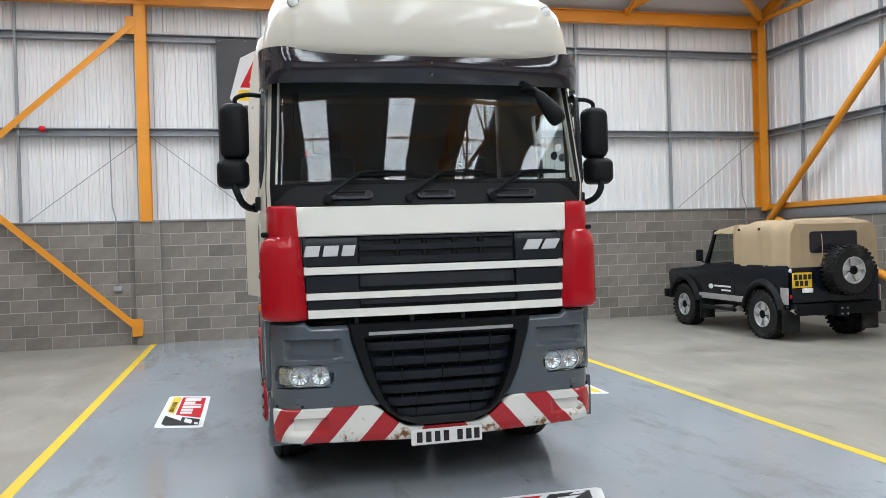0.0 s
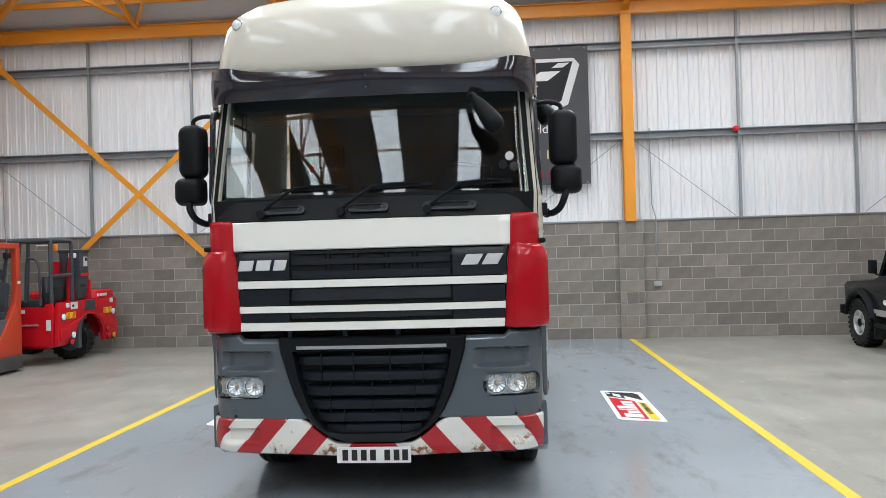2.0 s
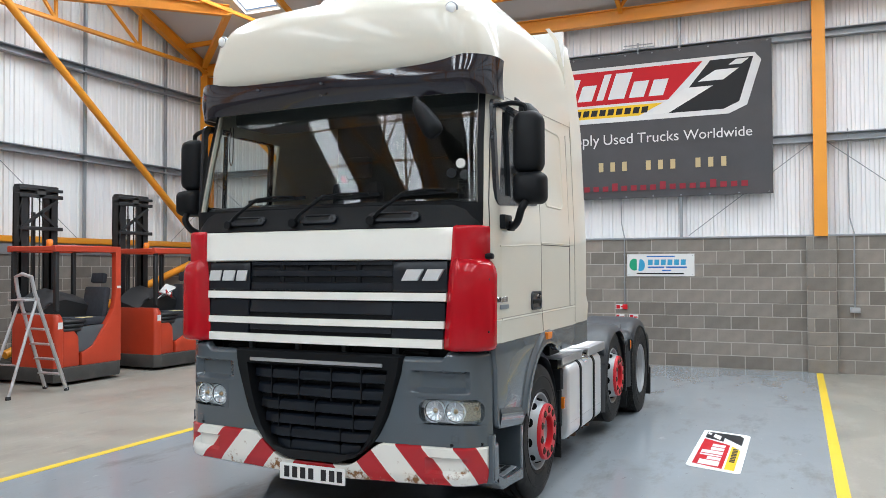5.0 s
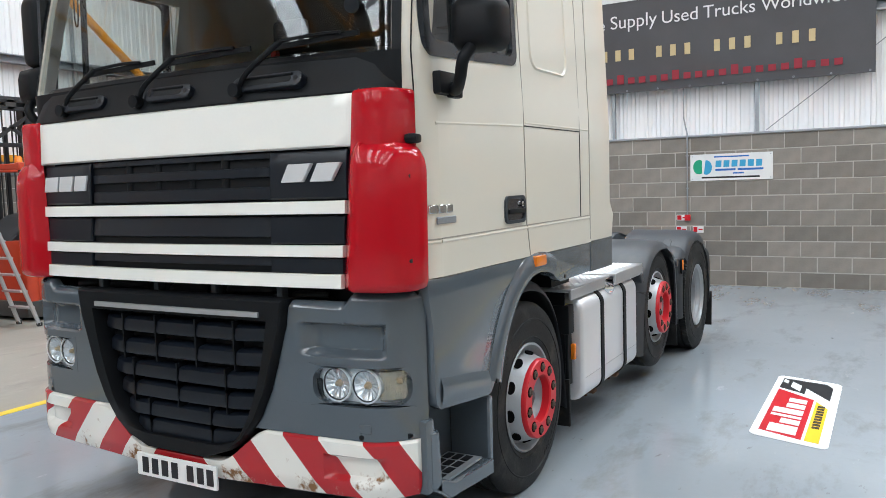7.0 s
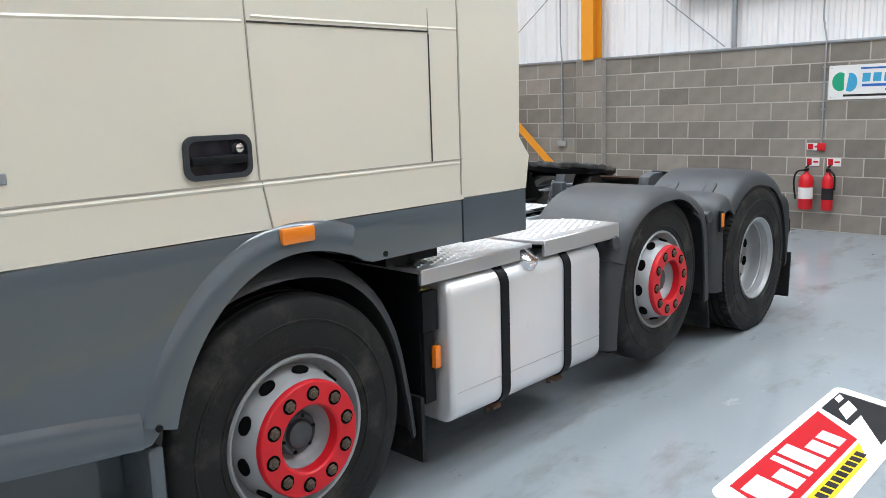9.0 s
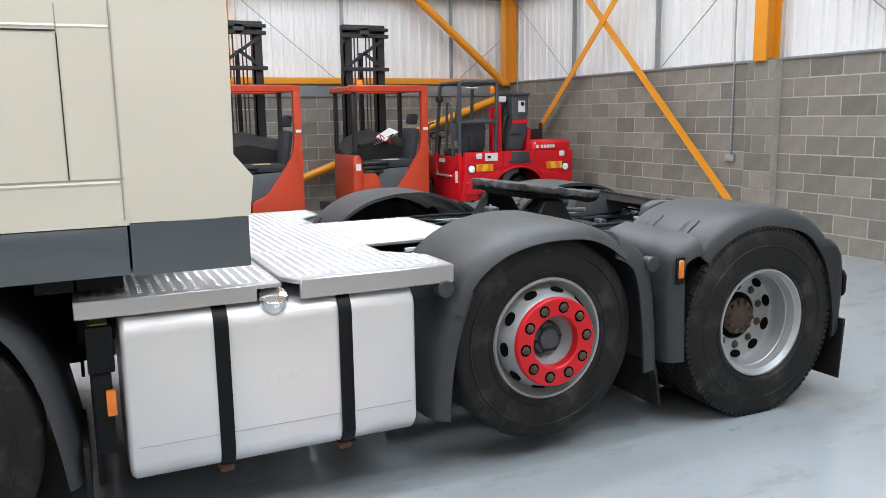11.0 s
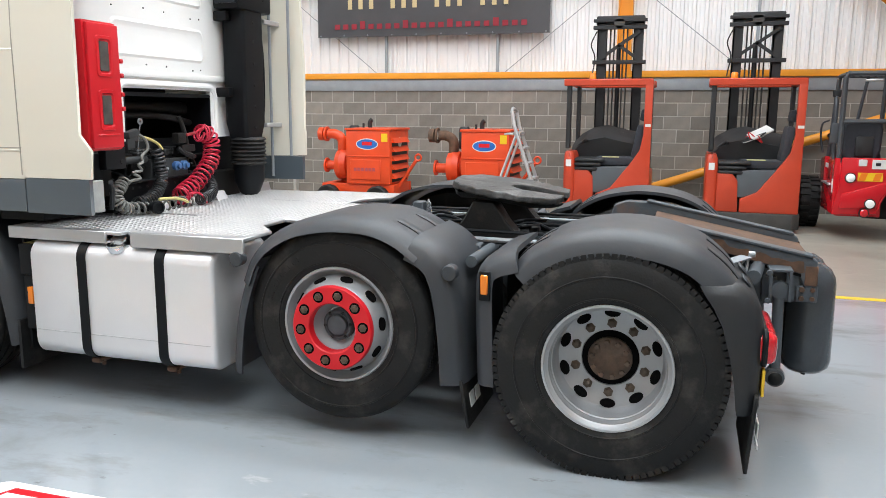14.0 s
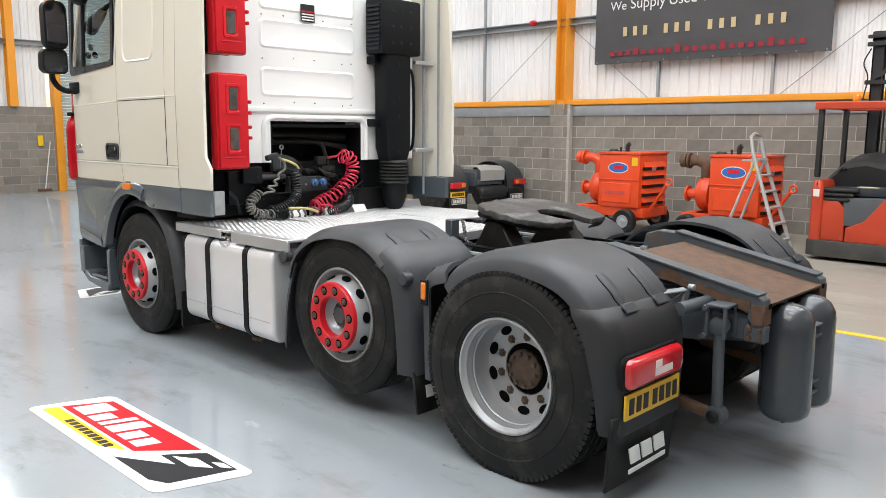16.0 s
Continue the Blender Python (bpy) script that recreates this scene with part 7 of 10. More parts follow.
FLAKED = mat("flaking_grey_paint_on_rust", (0.055, 0.065, 0.075), 0.6, vary=0.2, scale=9, bump=0.35, dirt=(0.13, 0.065, 0.035), dirt_amount=0.38, dirt_scale=4.5)
for sg in (1, -1):
    def sided(bm):
        return bm if sg > 0 else mirror_x(bm)
    fr = prism([(0.6, 0.66), (5.5, 0.66), (5.9, 0.66), (6.30, 0.72), (6.32, 0.87), (5.6, 0.93), (0.6, 0.93)], "x", 0.385, 0.40)
    fr2 = B((0.32, 0.40, 0.6, 5.6, 0.92, 0.935), (0.32, 0.40, 0.6, 5.6, 0.655, 0.668))
    part("frame_rail", sided(merge(fr, fr2)), CHASSIS, truck, "grey steel chassis rail")
    # tail ramp
    rm = prism([(5.22, 0.93), (5.26, 1.085), (5.34, 1.112), (5.48, 1.108), (6.30, 0.948), (6.335, 0.928), (6.335, 0.80), (6.28, 0.79), (6.24, 0.865), (5.72, 0.985), (5.6, 0.95)], "x", 0.345, 0.43, 0.006, 1)
    part("tail_ramp", sided(rm), FLAKED, truck, "flaking grey tail ramp")
    part("ramp_edge", sided(bar((0.39, 5.46, 1.115), (0.39, 6.31, 0.950), 0.10, 0.012, 0.003)), FLAKED, truck)
    # bare rusty band with a ragged edge where the paint has come away
    rr_ = random.Random(31)
    upper = [(5.76 + 0.03 * k, 1.026 - 0.0069 * k + (0.014 if k in (2, 3, 4) else 0) + rr_.uniform(-0.012, 0.010)) for k in range(1, 17)]
    lower_ = [(6.255, 0.865), (6.10, 0.902), (5.95, 0.937), (5.80, 0.970)]
    part("rust_patch", sided(prism([(5.76, 0.985)] + upper + [(6.268, 0.925), (6.275, 0.87)] + lower_, "x", 0.4305, 0.4335)), RUST, truck, "bare rust-brown band on the ramp side")
    part("ramp_joint", sided(bar((0.428, 5.66, 0.985), (0.428, 6.26, 0.852), 0.012, 0.012)), VENT, truck)
    part("rust_patch", sided(B((0.337, 0.433, 6.275, 6.339, 0.80, 0.905), bevel=0.006, seg=1)), RUST, truck, "rusty ramp end")
    part("end_slot", sided(B((0.345, 0.38, 6.338, 6.342, 0.88, 0.905))), VENT, truck)
    ep = part("frame_end_plate", sided(B((0.36, 0.425, 6.24, 6.345, 0.715, 0.80), bevel=0.006, seg=1)), FLAKED, truck, "flaking grey frame end plate")
    for z in (0.735, 0.78):
        part("bolt", sided(lathe([(0.015, 0), (0.013, 0.014)], "x", (0.425, 6.27, z), 6)), RUST, ep)
        part("bolt", sided(lathe([(0.013, 0), (0.011, 0.012)], "x", (0.425, 6.32, z), 6)), RUST, ep)
    # pale pressed bracket beside the frame
    pb_ = part("lamp_bracket", sided(merge(bar((0.66, 5.86, 0.925), (0.55, 5.99, 0.955), 0.075, 0.006), bar((0.66, 5.90, 0.86), (0.62, 5.92, 0.925), 0.01, 0.05), bar((0.56, 5.99, 0.88), (0.54, 6.0, 0.955), 0.01, 0.05), tube([(0.64, 5.90, 0.865), (0.55, 5.99, 0.945)], 0.006, 6))), GALV, truck, "pale galvanised bracket")
    part("cable_clip", sided(lathe([(0.016, 0), (0.016, 0.03), (0.008, 0.034)], "y", (0.53, 6.0, 0.965), 10)), GALV, pb_)
    # rear suspension link
    lk = part("suspension_link", sided(merge(tube([(0.50, 6.165, 0.36), (0.50, 6.155, 0.78)], 0.027, 12), lathe([(0.02, -0.036), (0.042, -0.032), (0.046, 0.0), (0.042, 0.032), (0.02, 0.036)], "x", (0.50, 6.155, 0.79), 18), lathe([(0.02, -0.04), (0.046, -0.036), (0.05, 0.0), (0.046, 0.036), (0.02, 0.04)], "x", (0.50, 6.165, 0.34), 18))), CHASSIS, truck, "grey steel suspension link")
    part("link_bush", sided(lathe([(0.03, 0), (0.034, 0.02), (0.02, 0.03)], "x", (0.53, 6.165, 0.34), 14)), OILY, lk)
    part("link_bracket", sided(merge(B((0.40, 0.55, 6.10, 6.21, 0.885, 0.90), (0.40, 0.415, 6.08, 6.26, 0.72, 0.90), bevel=0.004, seg=1), bar((0.545, 6.11, 0.89), (0.545, 6.11, 0.74), 0.014, 0.02), bar((0.545, 6.20, 0.89), (0.545, 6.20, 0.74), 0.014, 0.02), bar((0.42, 6.20, 0.89), (0.42, 6.20, 0.74), 0.014, 0.03), tube([(0.40, 6.06, 0.885), (0.66, 6.02, 0.875)], 0.034, 12))), CHASSIS, truck)
    for a, b in ((0.44, 0.74), (0.52, 0.74), (0.44, 0.88), (0.53, 0.90)):
        part("bolt", sided(lathe([(0.016, 0), (0.014, 0.014)], "x", (0.55 if a < 0.5 else 0.415, 6.10 + (a - 0.44) * 1.1, b), 6)), CHASSIS, truck)
    part("stabiliser_arm", sided(bar((0.50, 6.16, 0.335), (0.50, 5.6, 0.42), 0.05, 0.05, 0.01)), RUST, truck)
    part("air_spring", sided(lathe([(0.11, 0.42), (0.14, 0.5), (0.14, 0.68), (0.11, 0.72)], "z", (0.55, 5.8, 0), 20)), RUBBER, truck, "black rubber air spring")
    part("shock_absorber", sided(tube([(0.52, 5.15, 0.45), (0.48, 5.0, 0.92)], 0.04, 12)), CHASSIS, truck)
part("rust_floor", moved(B((-0.345, 0.345, 0, 0.83, -0.006, 0.006)), Matrix.Translation((0, 5.52, 1.052)) @ Matrix.Rotation(math.atan2(-0.155, 0.81), 4, "X")), RUST, truck, "rust-brown steel plate between the tail ramps")
for box in ((-0.43, 0.43, 6.08, 6.15, 0.70, 0.84), (-0.4, 0.4, 4.9, 5.0, 0.72, 0.9), (-0.4, 0.4, 3.6, 3.7, 0.72, 0.9), (-0.4, 0.4, 5.55, 5.65, 0.7, 0.9)):
    part("crossmember", B(box, bevel=0.01), CHASSIS, truck)
for x in (0.13, -0.17):
    AIR_TANK = mat("dark_grey_gloss_tank_paint", (0.045, 0.052, 0.060), 0.22, vary=0.15, scale=8, coat=0.3, rvar=0.1, dirt=(0.06, 0.055, 0.05), dirt_amount=0.12) if x > 0 else AIR_TANK
    at = part("air_tank", lathe([(0.03, 0.275), (0.09, 0.282), (0.12, 0.31), (0.128, 0.35), (0.124, 0.76), (0.117, 0.80), (0.095, 0.84), (0.06, 0.866), (0.02, 0.875)], "z", (x, 6.352, 0), 28), AIR_TANK, truck, "dark grey vertical air tank", 60)
    part("drain_valve", lathe([(0.012, 0.25), (0.016, 0.278)], "z", (x, 6.352, 0), 8), OILY, at)
for z in (0.36, 0.66):
    part("tank_bracket", B((-0.09, 0.05, 6.26, 6.28, z, z + 0.09), (-0.07, 0.03, 6.26, 6.45, z + 0.03, z + 0.045), (-0.07, 0.03, 6.26, 6.45, z + 0.09, z + 0.10), bevel=0.004, seg=1), CHASSIS, truck)
# underbody
# added black sheets, standing in for the darkness behind the front wheels
for sg in (1, -1):
    bm = B((0.38, 1.12, 2.075, 2.09, 0.28, 1.0))
    part("view_block_panel", bm if sg > 0 else mirror_x(bm), BLACK, truck, "black panel added to block the view behind the front wheel")
# added cylinders hide the lit floor beyond, where the gap is in shade
part("underframe_block", merge(tube([(-0.5, 4.62, 0.60), (0.5, 4.62, 0.60)], 0.15, 18), tube([(-0.5, 4.90, 0.56), (0.5, 4.90, 0.56)], 0.13, 18)), OILY, truck, "dark cylinders added under the frame to keep the gap dark")
# added black plates close the gaps between tyres and skirts, dark with shade
for sg in (1, -1):
    for y0, y1 in ((4.52, 4.66), (4.80, 4.94)):
        bm = B((0.60, 0.62, y0, y1, 0.34, 0.95))
        part("guard_gap_block", bm if sg > 0 else mirror_x(bm), BLACK, truck)
part("propshaft", tube([(0, 2.2, 0.72), (0, 5.3, 0.60)], 0.06, 12), OILY, truck)
part("engine", B((-0.4, 0.4, 0.6, 2.1, 0.55, 1.25), bevel=0.06), OILY, truck, "dark greasy engine underside")
part("rear_pipework", merge(*[tube([(x, 3.9, 0.88), (x * 0.9, 4.6, 0.90 + 0.02 * k), (x, 5.4, 0.90)], 0.012, 6, 4) for k, x in enumerate((-0.22, -0.1, 0.06, 0.2, 0.28))]), BLACK, truck, "black pipes between the chassis rails")
for sg in (1, -1):
    for x, z, r, mt in ((0.47, 0.955, 0.018, GALV), (0.53, 0.93, 0.012, BLACK), (0.44, 1.0, 0.010, BLACK), (0.58, 0.965, 0.010, OILY)):
        bm = tube([(x, 3.62, z), (x + 0.01, 4.2, z + 0.005), (x - 0.01, 4.8, z - 0.005), (x, 5.48, z)], r, 8, 4)
        part("frame_pipe", bm if sg > 0 else mirror_x(bm), mt, truck)
    for y in (4.62, 4.78, 5.02):
        bm = B((0.40, 0.66, y, y + 0.04, 0.90, 0.96), bevel=0.008, seg=1)
        part("guard_bracket", bm if sg > 0 else mirror_x(bm), CHASSIS, truck)
rq = random.Random(21)
for k in range(22):
    x, y = rq.uniform(-0.34, 0.34), rq.uniform(3.7, 5.4)
    part("frame_fitting", moved(B((-0.03, 0.03, -0.04, 0.04, 0, rq.uniform(0.04, 0.12)), bevel=0.008, seg=1), pose(x, y, 0.80 + rq.uniform(0, 0.08), rq.uniform(-10, 10), 0, rq.uniform(0, 90))), (OILY, CHASSIS, BLACK)[k % 3], truck)
for k in range(8):
    x, y = rq.uniform(-0.3, 0.3), rq.uniform(3.8, 4.6)
    part("frame_hose", tube([(x, y, 0.86), (x + rq.uniform(-0.2, 0.2), y + 0.2, 0.98), (x + rq.uniform(-0.2, 0.2), y + 0.45, 0.95), (x, y + 0.7, 0.86)], 0.012, 7, 5), BLACK, truck)
part("frame_deck", B((-0.385, 0.385, 2.3, 5.5, 0.70, 0.72)), OILY, truck)
for x in (-0.30, 0.28):
    part("support_bar", bar((x, 3.95, 0.96), (x, 5.30, 0.965), 0.03, 0.03, 0.004), CHASSIS, truck)
for a, b in (((0.55, 5.2, 0.985), (0.28, 5.28, 1.0)), ((-0.5, 5.2, 0.98), (-0.28, 5.28, 1.0))):
    part("release_bar", bar(a, b, 0.04, 0.02, 0.004), GALV, truck)

# ---- fifth wheel ----
tilt = Matrix.Translation((0, 4.68, 1.185)) @ Matrix.Rotation(radians(-7.5), 4, "X") @ Matrix.Diagonal((0.95, 0.78, 0.75, 1.0))
outl = [(-0.10, 0.43), (-0.13, 0.12), (-0.05, 0.0), (0.05, 0.0), (0.13, 0.12), (0.10, 0.43), (0.30, 0.40), (0.40, 0.25), (0.45, 0.05), (0.445, -0.15), (0.38, -0.30), (0.25, -0.39), (0.08, -0.43), (-0.08, -0.43), (-0.25, -0.39), (-0.38, -0.30), (-0.445, -0.15), (-0.45, 0.05), (-0.40, 0.25), (-0.30, 0.40)]
fwm = prism(outl, "z", -0.005, 0.045, 0.012, 2)
bmesh.ops.triangulate(fwm, faces=fwm.faces[:])
bmesh.ops.subdivide_edges(fwm, edges=fwm.edges[:], cuts=3)
for v in fwm.verts:
    rim_ = 1.0 if math.hypot(v.co.x, v.co.y) > 0.34 else 0.3
    v.co += rim_ * Vector((noise.noise(v.co * 9), noise.noise(v.co * 9 + Vector((5, 0, 0))), noise.noise(v.co * 16 + Vector((0, 5, 0))))) * 0.016
# pale flecks: scuffs, plus light catching the top put into the colour
GREASE = mat("pale_flecked_grease", (0.040, 0.039, 0.038), 0.5, vary=0.4, scale=14, bump=0.7, fine=50, dirt=(0.17, 0.165, 0.16), dirt_amount=0.48, dirt_scale=7, spec=0.4)
fw = part("fifth_wheel", moved(fwm, tilt), GREASE, truck, "black greasy fifth-wheel coupling plate", 30)
rg = random.Random(3)
skirt = [[(x * k, y * k, z + rg.uniform(-0.016, 0.016)) for x, y in outl[5:] + outl[:1]] for z, k in ((0.0, 0.985), (-0.03, 0.97), (-0.045, 0.93))]
part("grease_edge", moved(loft([[Vector(p) + Vector((rg.uniform(-.006, .006), rg.uniform(-.006, .006), 0)) for p in r] for r in skirt], close=False), tilt), OILY, fw, "caked grease under the plate edge")
for sg in (1, -1):
    pd = prism([(4.38, 0.93), (4.84, 0.93), (4.73, 1.05), (4.66, 1.16), (4.54, 1.16), (4.48, 1.05)], "x", 0.24, 0.38, 0.01, 1)
    part("pedestal", pd if sg > 0 else mirror_x(pd), OILY, fw, "greasy dark fifth-wheel pedestal")
part("mounting_plate", B((-0.45, 0.45, 4.3, 5.15, 0.935, 0.95), bevel=0.003, seg=1), OILY, fw)
for k in range(9):
    y = 4.1 + k * 0.13
    for sg in (1, -1):
        part("bolt", lathe([(0.016, 0.935), (0.014, 0.96)], "z", (sg * 0.36, y, 0), 6), OILY, truck)
ch = B((0.30, 0.38, 4.18, 4.24, 0.95, 1.14), bevel=0.006, seg=1)
part("coupling_bracket", ch, CHASSIS, truck, "steel bracket ahead of the fifth wheel")
for k in range(14):
    part("chain_link", moved(lathe([(0.009, 0), (0.013, 0.004), (0.017, 0), (0.013, -0.004)], "x" if k % 2 else "y", (0, 0, 0), 10, True), pose(0.27 - 0.004 * k, 4.24, 1.13 - k * 0.014)), GALV, truck)

# ---- writing ----
def text_mesh(body, width, depth=0.004):
    """Letters in the built-in font, in the xz plane, fitted to a width and centred at the origin."""
    cu = bpy.data.curves.new("text", "FONT")
    cu.body, cu.align_x, cu.align_y, cu.extrude = body, "CENTER", "CENTER", 0.0
    ob = bpy.data.objects.new("text", cu)
    scene.collection.objects.link(ob)
    dg = bpy.context.evaluated_depsgraph_get()
    dg.update()
    me = bpy.data.meshes.new_from_object(ob.evaluated_get(dg))
    bm = bmesh.new()
    bm.from_mesh(me)
    bpy.data.objects.remove(ob)
    bpy.data.curves.remove(cu)
    bpy.data.meshes.remove(me)
    xs = [v.co.x for v in bm.verts]
    k = width / (max(xs) - min(xs))
    bm.transform(Matrix.Diagonal((k, k, k, 1)))
    bm.transform(Matrix.Rotation(math.pi / 2, 4, "X"))
    return bm


def flat(pts, y=0.0):
    """A flat plate 1.5 mm thick in the xz plane, its face at y."""
    return prism(pts, "y", y, y + 0.0015)


PRINT = {}
for nm, rgb in (("white", (0.66, 0.66, 0.65)), ("red", (0.46, 0.009, 0.016)), ("yellow", (0.72, 0.46, 0.02)), ("black", (0.018, 0.018, 0.02)), ("silver", (0.62, 0.62, 0.62)), ("gold", (0.48, 0.38, 0.21)), ("darkred", (0.24, 0.026, 0.038)), ("blue", (0.03, 0.13, 0.42)), ("green", (0.02, 0.30, 0.16)), ("skyblue", (0.05, 0.30, 0.50))):
    PRINT[nm] = mat("print_" + nm, rgb, 0.5, vary=0.04, scale=4, spec=0.2)


def skew(x0, x1, z0, z1, k):
    return [(x0, z0), (x1, z0), (x1 + k, z1), (x0 + k, z1)]


def company_mark(parent, W, H, place, step=0.0022):
    """Plain shapes of a dealer's mark W wide and H high, laid out from its lower left corner."""
    def put(name, pts, colour, layer):
        bm = flat([(x * W, z * H) for x, z in pts], -step * layer)
        bm.transform(place)
        part(name, bm, PRINT[colour], parent)
    ring = [(0.03, 0.16), (0.05, 0.04), (0.86, 0.04), (0.93, 0.16), (0.985, 0.84), (0.96, 0.96), (0.14, 0.96), (0.08, 0.84)]
    put("mark_border", ring, "silver", 1)
    put("mark_red", [(0.075, 0.34), (0.62, 0.34), (0.76, 0.90), (0.15, 0.90)], "red", 2)
    put("mark_yellow", [(0.055, 0.12), (0.50, 0.12), (0.60, 0.30), (0.07, 0.30)], "yellow", 2)
    put("mark_black", [(0.67, 0.34), (0.60, 0.12), (0.84, 0.12), (0.90, 0.22), (0.955, 0.90), (0.79, 0.90)], "black", 2)
    put("mark_flag", [(0.53, 0.12), (0.62, 0.12), (0.80, 0.50), (0.69, 0.50)], "white", 3)
    put("mark_flag", [(0.74, 0.58), (0.84, 0.58), (0.90, 0.74), (0.81, 0.74)], "white", 3)
    put("mark_flag", [(0.86, 0.80), (0.91, 0.80), (0.94, 0.88), (0.89, 0.88)], "white", 3)
    for a, b, lo, hi in ((0.115, 0.215, 0.42, 0.80), (0.235, 0.297, 0.42, 0.68), (0.317, 0.347, 0.42, 0.84), (0.367, 0.437, 0.42, 0.84), (0.457, 0.520, 0.42, 0.68), (0.540, 0.600, 0.42, 0.68)):
        put("mark_block", [(a, lo), (b, lo), (b + 0.09 * (hi - lo), hi), (a + 0.09 * (hi - lo), hi)], "silver", 3)
    for i in range(9):
        a = 0.22 + i * 0.036
        put("mark_small_block", [(a, 0.16), (a + 0.026, 0.16), (a + 0.032, 0.26), (a + 0.006, 0.26)], "black", 3)


VINYL = mat("black_banner_vinyl", (0.045, 0.044, 0.048), 0.5, vary=0.2, scale=2, bump=0.05, spec=0.5)


def banner(m):
    """A hung vinyl banner 4.5 m by 2.66 m, its face towards -y, lower left corner at the origin."""
    b = thing("advertising_banner", 0, 0, 0, "large black vinyl dealer banner hung on the wall cladding", "banner", "wall banners")
    b.matrix_basis = m
    W, H = 4.48, 2.66
    bm = bmesh.new()
    nx, nz = 36, 20
    wave = lambda x, z: 0.004 * math.sin(x * 4.2 + z) + 0.004 * math.sin(z * 5 + x * 1.3)
    g = [[bm.verts.new((W * i / nx, 0.012 + wave(W * i / nx, H * j / nz), H * j / nz)) for i in range(nx + 1)] for j in range(nz + 1)]
    for j in range(nz):
        for i in range(nx):
            bm.faces.new((g[j][i], g[j][i + 1], g[j + 1][i + 1], g[j + 1][i]))
    sh = part("sheet", bm, VINYL, b, "", 80)
    md = sh.modifiers.new("thickness", "SOLIDIFY")
    md.thickness = 0.003
    part("hem", B((0, W, 0.012, 0.03, H - 0.03, H)), VINYL, b)
    part("hem", B((0, W, 0.012, 0.03, 0, 0.02)), VINYL, b)
    company_mark(b, 4.28, 1.12, Matrix.Translation((0.10, 0.004, 1.37)))
    # one part a word, each at its place along the line
    at = W / 2 + 0.01 - 3.82 / 2
    for word, width in (("We", 0.35), ("Supply", 0.73), ("Used", 0.53), ("Trucks", 0.73), ("Worldwide", 1.14)):
        t = text_mesh(word, width)
        zs = [v.co.z for v in t.verts]
        low = -0.06 if "y" in word else 0.0
        t.transform(Matrix.Translation((at + width / 2, -0.0045, 1.005 + low - min(zs))))
        part("lettering", t, PRINT["white"], b, "white lettering: " + word)
        at += width + 0.085
    for k in range(15):
        if k in (3, 7, 11):
            continue
        x = 0.62 + k * 0.215
        part("bar_mark", flat(skew(x + 0.015, x + 0.10, 0.505, 0.675, 0.0), -0.005), PRINT["gold"], b)
    for k in range(22):
        x = 0.36 + k * 0.172
        part("bar_mark", flat([(x, 0.14), (x + 0.105, 0.14), (x + 0.105, 0.235 + 0.05 * (k % 5 == 3)), (x, 0.235 + 0.05 * (k % 5 == 3))], -0.005), PRINT["darkred"], b)
    for k in range(10):
        for z in (0.03, H - 0.03):
            part("eyelet", lathe([(0.006, 0.003), (0.014, 0.003), (0.014, 0.006), (0.006, 0.006)], "y", (0.06 + k * 0.484, 0.0, z), 10, True), GALV, b)
    return b


banner(pose(-0.52, NORTH - 0.045, 3.02))
banner(pose(WEST + 0.075, 4.20, 3.03, 0, 0, 90))
FIX = thing("banner_fixing", 1.72, NORTH - 0.03, 5.75, "thin steel batten fixing above the banner", "fixing")
part("batten", B((-0.28, 0.28, -0.02, 0.0, 0.0, 0.02), (-0.27, 0.25, -0.02, 0.0, 0.06, 0.075), (-0.02, 0.0, -0.02, 0.0, -0.1, 0.1)), GALV, FIX)


def floor_decal(m, label):
    d = thing("floor_decal", 0, 0, 0, label, "floor sticker", "floor stickers")
    d.matrix_basis = m
    bm = prism([(x + 0.33 * y, y) for x, y in rounded(0, 1.67, 0, 0.475, 0.06)], "z", 0.0, 0.002)
    part("backing", bm, PRINT["white"], d)
    company_mark(d, 1.80, 0.475, Matrix.Translation((0, 0, 0.0015)) @ Matrix.Rotation(-math.pi / 2, 4, "X"), 0.0012)
    return d


floor_decal(pose(3.86, 8.12, 0.005, 0, 0, 90), "red yellow and white dealer sticker on the painted floor")
floor_decal(pose(-0.985, 9.90, 0.005, 0, 0, -90), "red yellow and white dealer sticker on the painted floor")
floor_decal(pose(0.52, 4.66, 0.005, 0, 0, 0), "red yellow and white dealer sticker on the painted floor")

# flooring firm's sign
sg_ = thing("wall_sign", 1.475, NORTH - 0.012, 1.60, "white printed flooring company sign on the block wall", "sign")
part("panel", B((0, 1.18, 0.0, 0.01, 0, 0.40), bevel=0.002, seg=1), PRINT["white"], sg_)
part("logo_leaf", flat([(0.13 + 0.09 * math.cos(a), 0.21 + 0.11 * math.sin(a)) for a in [radians(60 + 20 * i) for i in range(13)]], -0.002), PRINT["green"], sg_)
part("logo_leaf", flat([(0.24 + 0.08 * math.cos(a), 0.20 + 0.11 * math.sin(a)) for a in [radians(-120 + 20 * i) for i in range(12)]], -0.0025), PRINT["skyblue"], sg_)
for k in range(6):
    part("logo_block", flat(skew(0.37 + k * 0.115, 0.455 + k * 0.115, 0.20, 0.30, 0.005), -0.002), PRINT["skyblue"], sg_)
